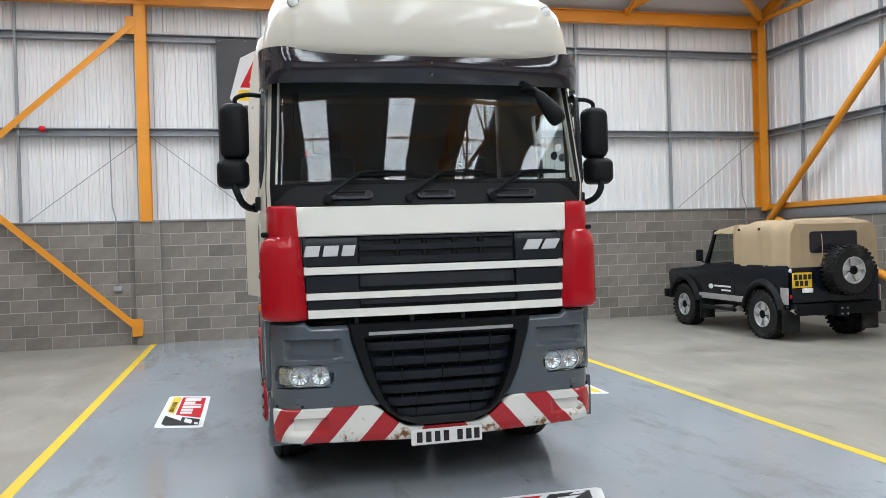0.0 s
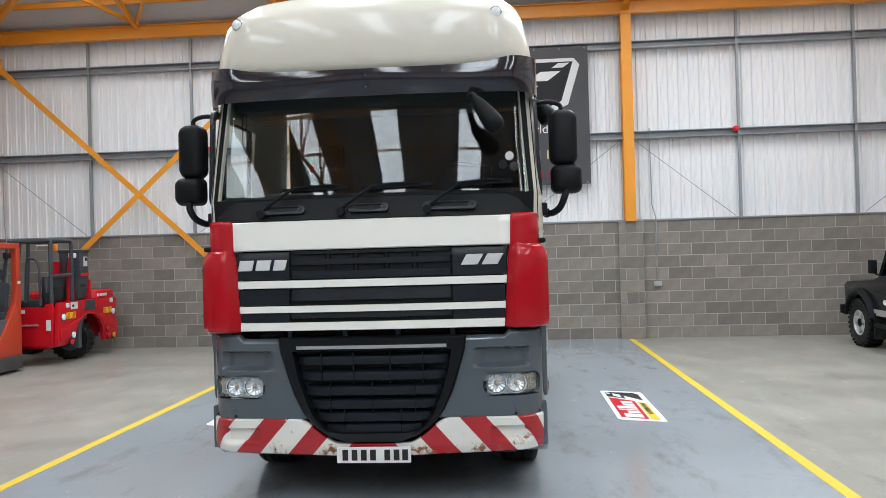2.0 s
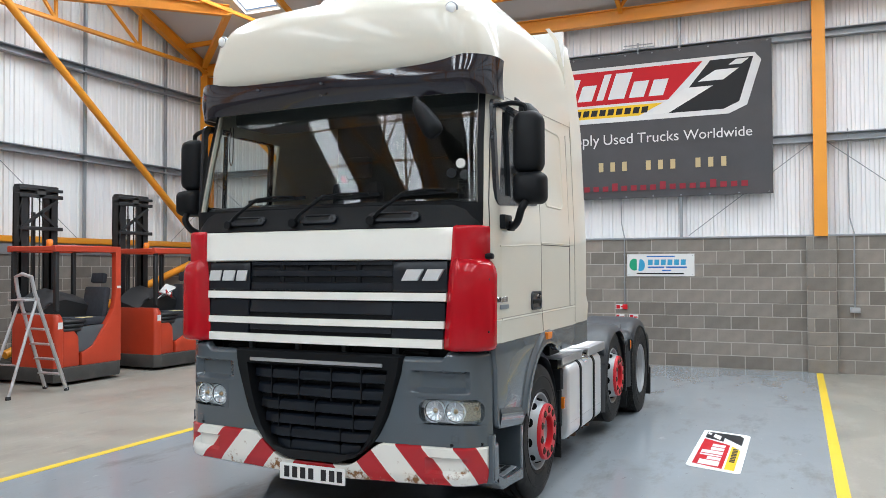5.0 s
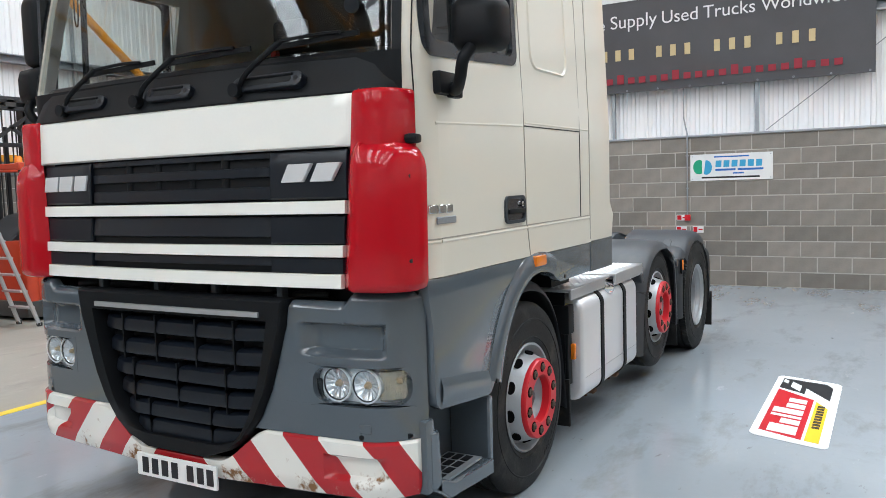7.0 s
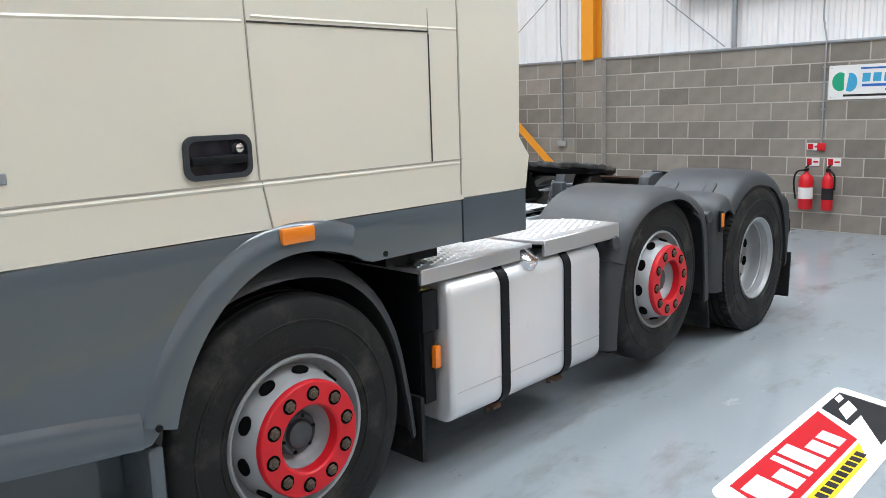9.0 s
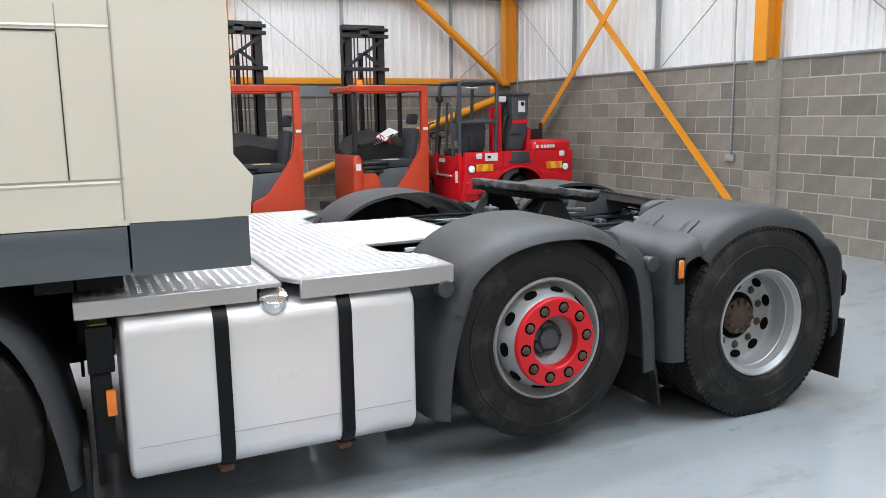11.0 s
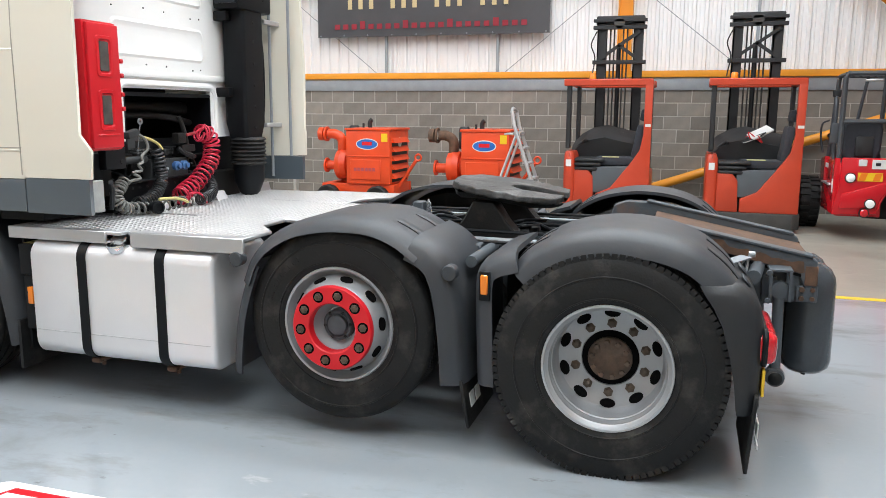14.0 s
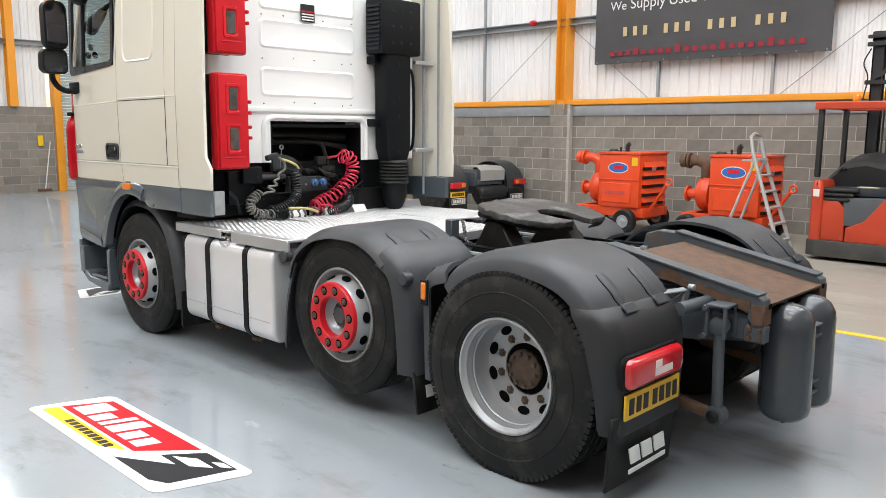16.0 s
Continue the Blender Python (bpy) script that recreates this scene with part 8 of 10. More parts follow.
for x0, x1, z0, z1, c in ((0.37, 0.66, 0.145, 0.175, "blue"), (0.69, 1.05, 0.145, 0.175, "blue"), (0.17, 1.0, 0.035, 0.06, "black"), (0.35, 0.85, 0.345, 0.365, "blue"), (0.62, 0.78, 0.095, 0.115, "blue")):
    part("bar_mark", flat([(x0, z0), (x1, z0), (x1, z1), (x0, z1)], -0.002), PRINT[c], sg_)
for x, z in ((0.03, 0.03), (1.15, 0.03), (0.03, 0.37), (1.15, 0.37)):
    part("screw", lathe([(0.008, 0.0), (0.006, -0.004)], "y", (x, 0, z), 8), GALV, sg_)

# fire point
def fire_sign(x, z, w, h):
    f = thing("fire_sign", x, NORTH - 0.006, z, "small white and red fire safety sign", "sign", "fire signs")
    part("panel", B((-w / 2, w / 2, 0, 0.004, -h / 2, h / 2)), PRINT["white"], f)
    part("red_field", flat([(-w / 2 + 0.01, -h / 2 + 0.01), (-0.01, -h / 2 + 0.01), (-0.01, h / 2 - 0.01), (-w / 2 + 0.01, h / 2 - 0.01)], -0.002), PRINT["red"], f)
    part("bar_mark", flat([(0.005, -0.01), (w / 2 - 0.012, -0.01), (w / 2 - 0.012, 0.012), (0.005, 0.012)], -0.002), PRINT["red"], f)


fire_sign(1.345, 1.04, 0.17, 0.09)
fire_sign(1.335, 0.855, 0.16, 0.10)
fire_sign(1.585, 0.855, 0.16, 0.10)
cp = thing("fire_call_point", 1.43, NORTH - 0.03, 1.04, "small red fire alarm call point on the wall", "call point")
part("box", B((-0.045, 0.045, 0, 0.03, -0.045, 0.045), bevel=0.006), RED_FLAT, cp)
for x, nm in ((1.305, "foam"), (1.56, "carbon dioxide")):
    r = 0.085 if nm == "foam" else 0.066
    e = thing("fire_extinguisher", x, NORTH - 0.11, 0.28, "red %s fire extinguisher hung on the block wall" % nm, "extinguisher", "fire extinguishers")
    part("cylinder", lathe([(r * 0.9, 0), (r, 0.015), (r, 0.36), (r * 0.8, 0.41), (0.025, 0.44), (0.022, 0.47)], "z", (0, 0, 0), 24), RED_FLAT, e, "", 50)
    part("valve", B((-0.02, 0.02, -0.05, 0.04, 0.47, 0.50), bevel=0.006), BLACK, e)
    part("lever", bar((0, -0.04, 0.51), (0, 0.07, 0.54), 0.02, 0.01), BLACK, e)
    part("hose", tube([(0, -0.02, 0.48), (-0.10, -0.03, 0.46), (-0.14, -0.02, 0.34), (-0.11, -0.03, 0.12)] if nm == "foam" else [(0.02, -0.02, 0.48), (0.08, -0.03, 0.42), (0.085, -0.03, 0.25)], 0.011, 8, 5), BLACK, e)
    part("label_panel", lathe([(r + 0.001, 0.13), (r + 0.001, 0.27)], "z", (0, 0, 0), 24), PRINT["white"] if nm == "foam" else PRINT["black"], e)
    part("bracket", B((-0.03, 0.03, r - 0.005, 0.11, 0.34, 0.37)), GALV, e)

# conduits with sockets, alarm bells
def conduit(x, z0, z1, sock):
    c = thing("conduit", x, NORTH - 0.02, z0, "grey steel conduit drop with a switched socket" if sock else "grey steel conduit drop", "conduit", "conduits")
    part("pipe", tube([(0, 0, 0), (0, 0, WALL_H - z0 + 0.05), (-0.06, 0.05, WALL_H - z0 + 0.3), (-0.07, 0.06, z1 - z0 - 0.1), (-0.07, 0.06, z1 - z0)], 0.011, 8), GALV, c)
    if sock:
        part("socket", B((-0.075, 0.075, -0.03, 0.015, -0.045, 0.045), bevel=0.008), STEEL, c, "metal double socket")
    for z in (0.4, 0.9):
        part("saddle", B((-0.02, 0.02, -0.014, 0.014, z, z + 0.02)), GALV, c)


conduit(5.17, 1.05, 4.05, True)
conduit(-2.38, 1.05, 4.05, True)
conduit(1.43, 1.08, 3.6, False)
conduit(10.75, 1.05, 4.0, True)
conduit(-7.95, 1.2, 4.05, False)
for x, y, rz in ((6.71, NORTH - 0.03, 0), (-3.56, NORTH - 0.03, 0), (WEST + 0.06, 2.65, 90)):
    a = thing("alarm_bell", x, y, 3.97, "small round red fire alarm sounder on the sheeting rail", "alarm", "fire alarms", rz=rz)
    part("base", lathe([(0.06, 0.03), (0.06, -0.02), (0.05, -0.025)], "y", (0, 0, 0), 20), RED_FLAT, a)
    part("dome", lathe([(0.048, -0.025), (0.055, -0.05), (0.045, -0.085), (0.015, -0.095)], "y", (0, 0, 0), 20), RED_FLAT, a)

# ---- red reach trucks along the gable ----
ORANGE = mat("orange_red_truck_paint", (0.46, 0.045, 0.016), 0.38, vary=0.10, scale=4, coat=0.1, dirt=(0.20, 0.05, 0.03), dirt_amount=0.06)
DARK = mat("dark_plastic", (0.012, 0.0125, 0.014), 0.55, vary=0.2, scale=9, bump=0.1)
DARK_BASE = mat("grimy_dark_steel", (0.045, 0.043, 0.040), 0.7, vary=0.3, scale=6, bump=0.25, dirt=(0.10, 0.085, 0.07), dirt_amount=0.2)
SLATE = mat("slate_plastic", (0.075, 0.085, 0.095), 0.5, vary=0.1)
FOAM = mat("torn_seat_foam", (0.50, 0.44, 0.22), 0.9, vary=0.15)


def reach_truck(y0, clutter):
    f = thing("reach_truck", -5.83, y0, 0, "orange-red reach truck with black mast and torn black seat" if not clutter else "orange-red reach truck with clutter on its console", "forklift", "reach trucks", rz=90)
    part("base", prism([(-0.02, 0.03), (0.10, -0.05), (1.18, -0.05), (1.28, 0.05), (1.28, 1.55), (-0.02, 1.55)], "z", 0.05, 0.27, 0.02), DARK_BASE, f, "grimy dark steel base")
    part("left_cowl", loft([[(x, y, z) for x, y in rounded(0.0 + k * 0.5, 0.17 - k, 0.0 + k, 1.0, 0.07)] for z, k in ((0.27, 0.0), (0.9, 0.0), (1.02, 0.01), (1.08, 0.035))]), ORANGE, f, "orange-red front cowl", 50)
    part("side_panel", prism([(0.48, 0.27), (1.25, 0.27), (1.25, 2.06), (1.14, 2.06), (1.14, 1.35), (1.10, 1.12), (1.0, 0.96), (0.70, 0.56), (0.48, 0.46)], "y", 0.0, 0.10, 0.015), ORANGE, f, "orange-red side panel and roof post")
    part("rear_body", B((0.62, 1.25, 0.10, 1.0, 0.27, 0.80), bevel=0.03), ORANGE, f)
    part("battery_cover", prism([(0.42, 0.48), (0.86, 0.48), (0.98, 0.88), (0.42, 0.86)], "y", 0.04, 0.55, 0.02), SLATE, f, "slate grey battery cover")
    part("footwell", B((0.17, 0.52, 0.12, 0.6, 0.27, 0.5), bevel=0.01), DARK, f)
    part("front_bulkhead", prism([(0.16, 0.27), (0.46, 0.27), (0.44, 0.72), (0.34, 0.84), (0.16, 0.84)], "y", 0.03, 0.9, 0.02), ORANGE, f)
    for k in range(3):
        part("bellows", B((0.16, 0.50 + 0.05 * k, 0.02, 0.56, 0.80 + k * 0.065, 0.855 + k * 0.065), bevel=0.02, seg=1), DARK, f, "folded black rubber bellows")
    se = part("seat", B((0.45, 1.08, 0.10, 0.62, 0.88, 1.0), bevel=0.04), FABRIC, f, "black fabric seat")
    for k in range(4):
        part("seat_bellows", B((0.30, 0.95, 0.14, 0.58, 0.66 + k * 0.055, 0.70 + k * 0.055), bevel=0.014, seg=1), DARK, se)
    part("seat_tear", moved(B((0.55, 0.80, 0.12, 0.24, 0.995, 1.006), bevel=0.004, seg=1), pose(0, 0, 0)), FOAM, se, "torn yellow seat foam")
    bk = moved(B((-0.06, 0.06, 0.12, 0.60, 0.0, 0.50), bevel=0.045), Matrix.Translation((1.02, 0, 0.98)) @ Matrix.Rotation(radians(10), 4, "Y"))
    part("backrest", bk, FABRIC, se)
    part("headrest", moved(B((-0.05, 0.05, 0.22, 0.50, 0.0, 0.17), bevel=0.04), Matrix.Translation((1.11, 0, 1.53)) @ Matrix.Rotation(radians(10), 4, "Y")), FABRIC, se)
    part("console", loft([[(x, y, z) for y, z in ((0.50, 0.9), (0.46, zt - 0.08), (0.58, zt), (0.92, zt + 0.10), (1.0, zt), (1.0, 0.9))] for x, zt in ((0.04, 1.10), (0.16, 1.22), (0.34, 1.32), (0.55, 1.36), (0.8, 1.30), (1.1, 1.24))]), DARK, f, "black control console")
    part("display_pod", B((0.40, 0.82, 0.70, 0.84, 1.22, 1.36), bevel=0.05), DARK, f)
    part("round_dial", lathe([(0.04, 0), (0.04, -0.012)], "y", (0.60, 0.70, 1.30), 18), PRINT["blue"], f, "round blue and white dial")
    part("tiller", tube([(0.15, 0.50, 1.14), (0.26, 0.46, 1.24), (0.30, 0.42, 1.22)], 0.02, 8, 4), DARK, f)
    rf = part("roof_guard", B((-0.02, 1.25, 0.0, 0.09, 2.03, 2.13), (0.0, 1.25, 1.0, 1.09, 2.03, 2.13), (0.0, 0.10, 0.09, 1.0, 2.04, 2.12), (1.14, 1.24, 0.09, 1.0, 2.04, 2.12), bevel=0.012, seg=1), ORANGE, f, "orange-red overhead guard")
    for k in range(5):
        part("guard_bar", B((0.10, 1.14, 0.22 + k * 0.15, 0.25 + k * 0.15, 2.06, 2.10)), ORANGE, rf)
    part("front_post", B((0.02, 0.09, 0.03, 0.10, 1.12, 2.04), bevel=0.012, seg=1), DARK, f, "black guard post")
    for x0, z0 in ((0.04, 1.1), (1.15, 0.8)):
        part("rear_post", B((x0, x0 + 0.065, 0.98, 1.05, z0, 2.04), bevel=0.01, seg=1), DARK, f)
    for x, y in ((0.12, 0.35), (1.10, 0.35), (0.12, 1.35), (1.10, 1.35)):
        part("load_wheel", lathe([(0.05, -0.05), (0.115, -0.05), (0.12, -0.04), (0.12, 0.04), (0.115, 0.05), (0.05, 0.05)], "x", (x, y, 0.12), 20), RUBBER, f, "small dark load wheel")
    part("beacon", lathe([(0.05, 2.13), (0.052, 2.15), (0.048, 2.22), (0.035, 2.235)], "z", (0.33, 0.55, 0), 18), AMBER, f, "amber warning beacon")
    part("label", B((0.04, 0.12, -0.003, 0.002, 0.86, 0.96)), PRINT["white"], f)
    part("label", B((1.16, 1.24, -0.003, 0.0, 1.45, 1.49)), PRINT["white"], f)
    # mast
    for x in (0.30, 0.86):
        part("mast_channel", merge(B((x, x + 0.14, 1.18, 1.21, 0.1, 3.05 if x < 0.5 else 3.05), (x, x + 0.02, 1.18, 1.36, 0.1, 3.1), (x, x + 0.14, 1.33, 1.36, 0.1, 3.0))), DARK, f, "black steel mast channel")
        part("inner_channel", B((x + 0.03, x + 0.12, 1.22, 1.32, 0.15, 3.0)), DARK_BASE, f)
    for z, h in ((2.40, 0.06), (2.93, 0.06), (3.04, 0.05)):
        part("mast_crossbar", B((0.24, 1.06, 1.12, 1.18, z, z + h), bevel=0.006, seg=1), DARK, f)
    part("mast_diagonal", bar((0.32, 1.15, 2.46), (0.96, 1.15, 2.90), 0.03, 0.05), DARK, f)
    part("mast_diagonal", bar((0.96, 1.15, 2.46), (0.62, 1.15, 2.70), 0.03, 0.05), DARK, f)
    part("mast_head", B((0.28, 1.02, 1.18, 1.32, 3.0, 3.14), bevel=0.02), DARK, f)
    part("head_roller", lathe([(0.08, 0), (0.08, 0.05)], "y", (0.64, 1.12, 3.02), 16), DARK_BASE, f)
    for x in (0.50, 0.56, 0.70, 0.76):
        part("mast_chain", tube([(x, 1.24, 0.3), (x, 1.24, 3.0)], 0.012, 6), DARK_BASE, f)
    part("lift_cylinder", tube([(0.63, 1.30, 0.2), (0.63, 1.30, 2.7)], 0.035, 10), DARK, f)
    part("cable", tube([(0.30, 1.12, 2.9), (0.22, 1.1, 2.7), (0.28, 1.12, 2.5), (0.24, 1.12, 2.2)], 0.01, 6, 4), DARK, f)
    for x in (0.1, 1.0):
        part("support_leg", B((x, x + 0.15, 1.5, 2.25, 0.05, 0.20), bevel=0.02), DARK_BASE, f)
    if clutter:
        rr = random.Random(8)
        for k in range(5):
            a = (0.62 + rr.uniform(-0.12, 0.25), 0.40 + rr.uniform(-0.1, 0.1), 1.26 + rr.uniform(0, 0.1))
            part("cable_loop", tube([a, (a[0] + rr.uniform(-0.15, 0.15), a[1], a[2] + 0.1), (a[0] + rr.uniform(-0.2, 0.2), a[1] + 0.05, a[2] - 0.05), (a[0] + 0.1, a[1], a[2] + 0.05)], 0.008, 6, 5), (RED_FLAT, DARK, PRINT["white"])[k % 3], f)
        part("paper_bundle", moved(B((-0.16, 0.16, -0.1, 0.1, -0.015, 0.015), bevel=0.008, seg=1), pose(0.72, 0.42, 1.38, 20, -25, 20)), PRINT["white"], f, "crumpled white papers")
    return f


reach_truck(9.36, False)
reach_truck(11.38, True)

# ---- truck-mounted forklift in the corner ----
MRED = mat("bright_red_machine_paint", (0.52, 0.008, 0.016), 0.22, vary=0.06, scale=4, coat=0.3, spec=0.35)
CAGE = mat("dark_grey_cage_paint", (0.045, 0.050, 0.058), 0.5, vary=0.15)
mf_ = thing("truck_mounted_forklift", -5.42, 12.72, 0, "bright red three-wheel truck-mounted forklift with dark cage", "forklift", rz=90)
arch = [(1.31 + 0.51 * math.cos(radians(a)), 0.40 + 0.44 * math.sin(radians(a))) for a in range(178, -1, -12)]
part("rear_panel", prism([(0.26, 0.34), (0.80, 0.36)] + arch + [(1.84, 0.28), (2.31, 0.27), (2.34, 1.06), (2.28, 1.09), (0.34, 1.09), (0.33, 0.80)], "y", 0.0, 0.08, 0.02), MRED, mf_, "bright red rear panel with wheel arch", 30)
# raised pressings on the panel
part("pressing", prism([(0.33, 0.42), (0.78, 0.46), (0.84, 0.60), (0.97, 0.76), (0.93, 0.80), (0.36, 0.62)], "y", -0.03, 0.01, 0.02), MRED, mf_)
part("pressing", prism([(1.86, 0.32), (2.29, 0.32), (2.30, 0.60), (2.24, 0.66), (1.70, 0.80), (1.66, 0.76), (1.78, 0.62)], "y", -0.03, 0.01, 0.02), MRED, mf_)
part("arch_lip", tube([(x, 0.0, z) for x, z in arch], 0.018, 8), MRED, mf_)
for x in (1.02, 1.60):
    part("panel_seam", B((x, x + 0.008, -0.004, 0.004, 0.86, 1.08)), DARK, mf_)
part("engine_hood", loft([[(x, y, z) for x, y in rounded(1.57 + k, 2.33 - k, 0.02 + k, 1.35 - k, 0.10)] for z, k in ((1.095, 0.0), (1.19, 0.0), (1.235, 0.02), (1.255, 0.08))]), MRED, mf_, "red engine hood", 50)
part("engine_body", B((1.58, 2.30, 0.09, 1.35, 0.90, 1.09), (2.02, 2.30, 0.09, 1.35, 0.40, 0.90), bevel=0.02), MRED, mf_)
part("cab_tub", B((0.30, 0.92, 0.085, 1.5, 0.60, 1.02), bevel=0.025), MRED, mf_, "red driver's tub")
part("cab_flank", prism([(0.085, 0.34), (1.02, 0.34), (1.02, 1.06), (0.94, 1.06), (0.90, 0.72), (0.30, 0.74), (0.22, 1.08), (0.085, 1.08)], "x", 0.27, 0.33, 0.012), MRED, mf_, "red stepped flank")
part("step_plate", B((0.24, 0.34, 0.34, 0.90, 0.70, 0.725), bevel=0.004, seg=1), ALU, mf_, "worn step plate")
part("flank_decal", B((0.262, 0.268, 0.12, 0.20, 0.62, 0.80)), PRINT["white"], mf_)
part("flank_decal", B((0.262, 0.268, 0.58, 0.80, 0.92, 0.98)), PRINT["white"], mf_)
for box in ((0.34, 0.88, 0.20, 1.5, 0.30, 0.60), (1.90, 2.0, 0.2, 1.6, 0.34, 0.9)):
    part("inner_frame", B(box, bevel=0.02), MRED, mf_)
part("wheel_well", B((0.82, 1.88, 0.75, 0.80, 0.22, 0.95), (0.82, 1.88, 0.09, 0.75, 0.90, 0.95)), DARK, mf_, "dark wheel well")
part("well_crossmember", B((1.42, 1.88, 0.55, 0.65, 0.28, 0.46), bevel=0.01), MRED, mf_)
for pts, r in (([(0.31, 0.12, 1.07), (0.31, 0.12, 2.12)], 0.034), ([(0.95, 0.12, 1.07), (0.97, 0.12, 2.12)], 0.034), ([(0.33, 1.06, 1.05), (0.36, 0.92, 2.12)], 0.03), ([(0.93, 0.95, 1.05), (0.95, 0.92, 2.12)], 0.03), ([(0.72, 0.92, 2.14), (0.62, 0.94, 1.45)], 0.022)):
    part("cage_post", tube(pts, r, 8), CAGE, mf_, "dark grey cage post")
for pts in ([(0.31, 0.12, 2.10), (0.34, 0.12, 2.17), (0.94, 0.12, 2.17), (0.97, 0.12, 2.10)], [(0.36, 0.92, 2.10), (0.39, 0.92, 2.17), (0.92, 0.92, 2.17), (0.95, 0.92, 2.10)], [(0.33, 0.12, 2.16), (0.37, 0.92, 2.16)], [(0.96, 0.12, 2.16), (0.94, 0.92, 2.16)], [(0.31, 0.12, 1.55), (0.96, 0.12, 1.56)]):
    part("cage_rail", tube(pts, 0.03, 8), CAGE, mf_)
for k in range(5):
    part("roof_bar", B((0.46 + k * 0.09, 0.475 + k * 0.09, 0.14, 0.90, 2.15, 2.165)), CAGE, mf_)
part("arm_guard", tube([(0.28, 0.30, 1.05), (0.26, 0.30, 1.62), (0.26, 0.34, 1.82), (0.28, 0.46, 1.86), (0.30, 0.55, 1.78), (0.30, 0.58, 1.1)], 0.022, 8, 5), CAGE, mf_)
part("grab_rail", tube([(0.26, 1.10, 1.10), (0.22, 1.12, 1.30), (0.22, 1.10, 1.50), (0.30, 1.04, 1.56)], 0.014, 6, 5), CAGE, mf_)
part("lamp_bracket", B((0.30, 0.40, 0.88, 0.98, 1.88, 1.98), bevel=0.015), DARK, mf_)
part("rear_mirror", moved(B((-0.05, 0.05, -0.015, 0.015, -0.13, 0.13), bevel=0.014), pose(0.24, 0.16, 1.40)), CAGE, mf_)
part("fan", lathe([(0.10, 0), (0.11, 0.012), (0.10, 0.024), (0.03, 0.02)], "z", (0.72, 0.5, 2.08), 18), PRINT["silver"], mf_)
se = part("seat", B((0.36, 0.86, 0.35, 0.85, 1.0, 1.14), bevel=0.05), FABRIC, mf_, "black driver's seat")
part("backrest", loft([[(x, y, z) for x, y in rounded(0.35 + k, 0.83 - k, 0.20, 0.34, 0.05)] for z, k in ((1.08, 0.05), (1.18, 0.01), (1.46, 0.0), (1.54, 0.03))]), FABRIC, se, "", 50)
part("back_pad", B((0.50, 0.72, 0.17, 0.21, 1.10, 1.36), bevel=0.02), DARK, se)
part("steering_wheel", moved(lathe([(0.15, 0), (0.165, 0.012), (0.18, 0), (0.165, -0.012)], "z", (0, 0, 0), 24, True), pose(0.5, 1.25, 1.35, -25)), DARK, mf_)
part("steering_column", tube([(0.5, 1.4, 0.8), (0.5, 1.25, 1.34)], 0.03, 8), DARK, mf_)
part("tall_plate", prism([(0.90, 1.08), (1.08, 1.08), (1.06, 1.86), (1.0, 1.86), (0.93, 1.5)], "y", 0.14, 0.20, 0.012), MRED, mf_)
part("tall_back", B((1.06, 1.55, 0.50, 0.56, 1.08, 1.80), bevel=0.01), MRED, mf_)
part("side_cheek", prism([(1.50, 1.08), (1.58, 1.08), (1.58, 1.42), (1.54, 1.46)], "y", 0.10, 0.50, 0.01), MRED, mf_)
part("filter_box", prism([(1.16, 1.10), (1.44, 1.10), (1.53, 1.40), (1.56, 2.0), (1.24, 2.0), (1.25, 1.55), (1.20, 1.35)], "y", 0.12, 0.52, 0.025), CAGE, mf_, "slate grey filter housing")
part("filter_cap", B((1.23, 1.57, 0.10, 0.54, 1.96, 2.01), bevel=0.015), CAGE, mf_)
part("box_label", B((1.36, 1.48, 0.105, 0.12, 1.70, 1.88)), PRINT["silver"], mf_)
part("label_mark", lathe([(0.035, 0.0), (0.035, -0.004)], "y", (1.43, 0.105, 1.83), 16), PRINT["black"], mf_)
part("red_strip", B((1.25, 1.54, 0.108, 0.12, 1.52, 1.58)), RED_FLAT, mf_)
part("vent_slot", B((1.22, 1.40, 0.108, 0.12, 1.33, 1.37)), DARK, mf_)
part("hose", tube([(1.10, 0.30, 1.12), (1.08, 0.28, 1.4), (1.12, 0.26, 1.75), (1.22, 0.3, 1.9)], 0.05, 10, 5), DARK, mf_)
part("hose", tube([(1.18, 0.24, 1.12), (1.13, 0.22, 1.35), (1.17, 0.22, 1.6), (1.24, 0.25, 1.65)], 0.03, 8, 5), DARK, mf_)
part("rear_step", B((1.16, 1.48, -0.03, 0.02, 0.92, 1.08), bevel=0.01), CAGE, mf_)
part("rear_step_bracket", B((1.12, 1.52, -0.012, 0.02, 0.90, 0.95), bevel=0.004, seg=1), CAGE, mf_)
part("beacon", lathe([(0.05, 2.0), (0.052, 2.02), (0.045, 2.10), (0.03, 2.12)], "z", (1.10, 0.5, 0), 16), AMBER, mf_, "amber warning beacon")
part("work_lamp", B((1.0, 1.14, 0.12, 0.20, 1.86, 1.95), bevel=0.012), PRINT["silver"], mf_)
part("exhaust_box", B((1.86, 2.10, 0.6, 0.9, 1.25, 1.42), bevel=0.02), DARK, mf_)
part("exhaust_stub", tube([(2.14, 0.7, 1.25), (2.14, 0.7, 1.52)], 0.035, 10), DARK, mf_)
part("tank_cap", B((1.64, 1.74, 0.6, 0.8, 1.25, 1.40), bevel=0.01), PRINT["white"], mf_)
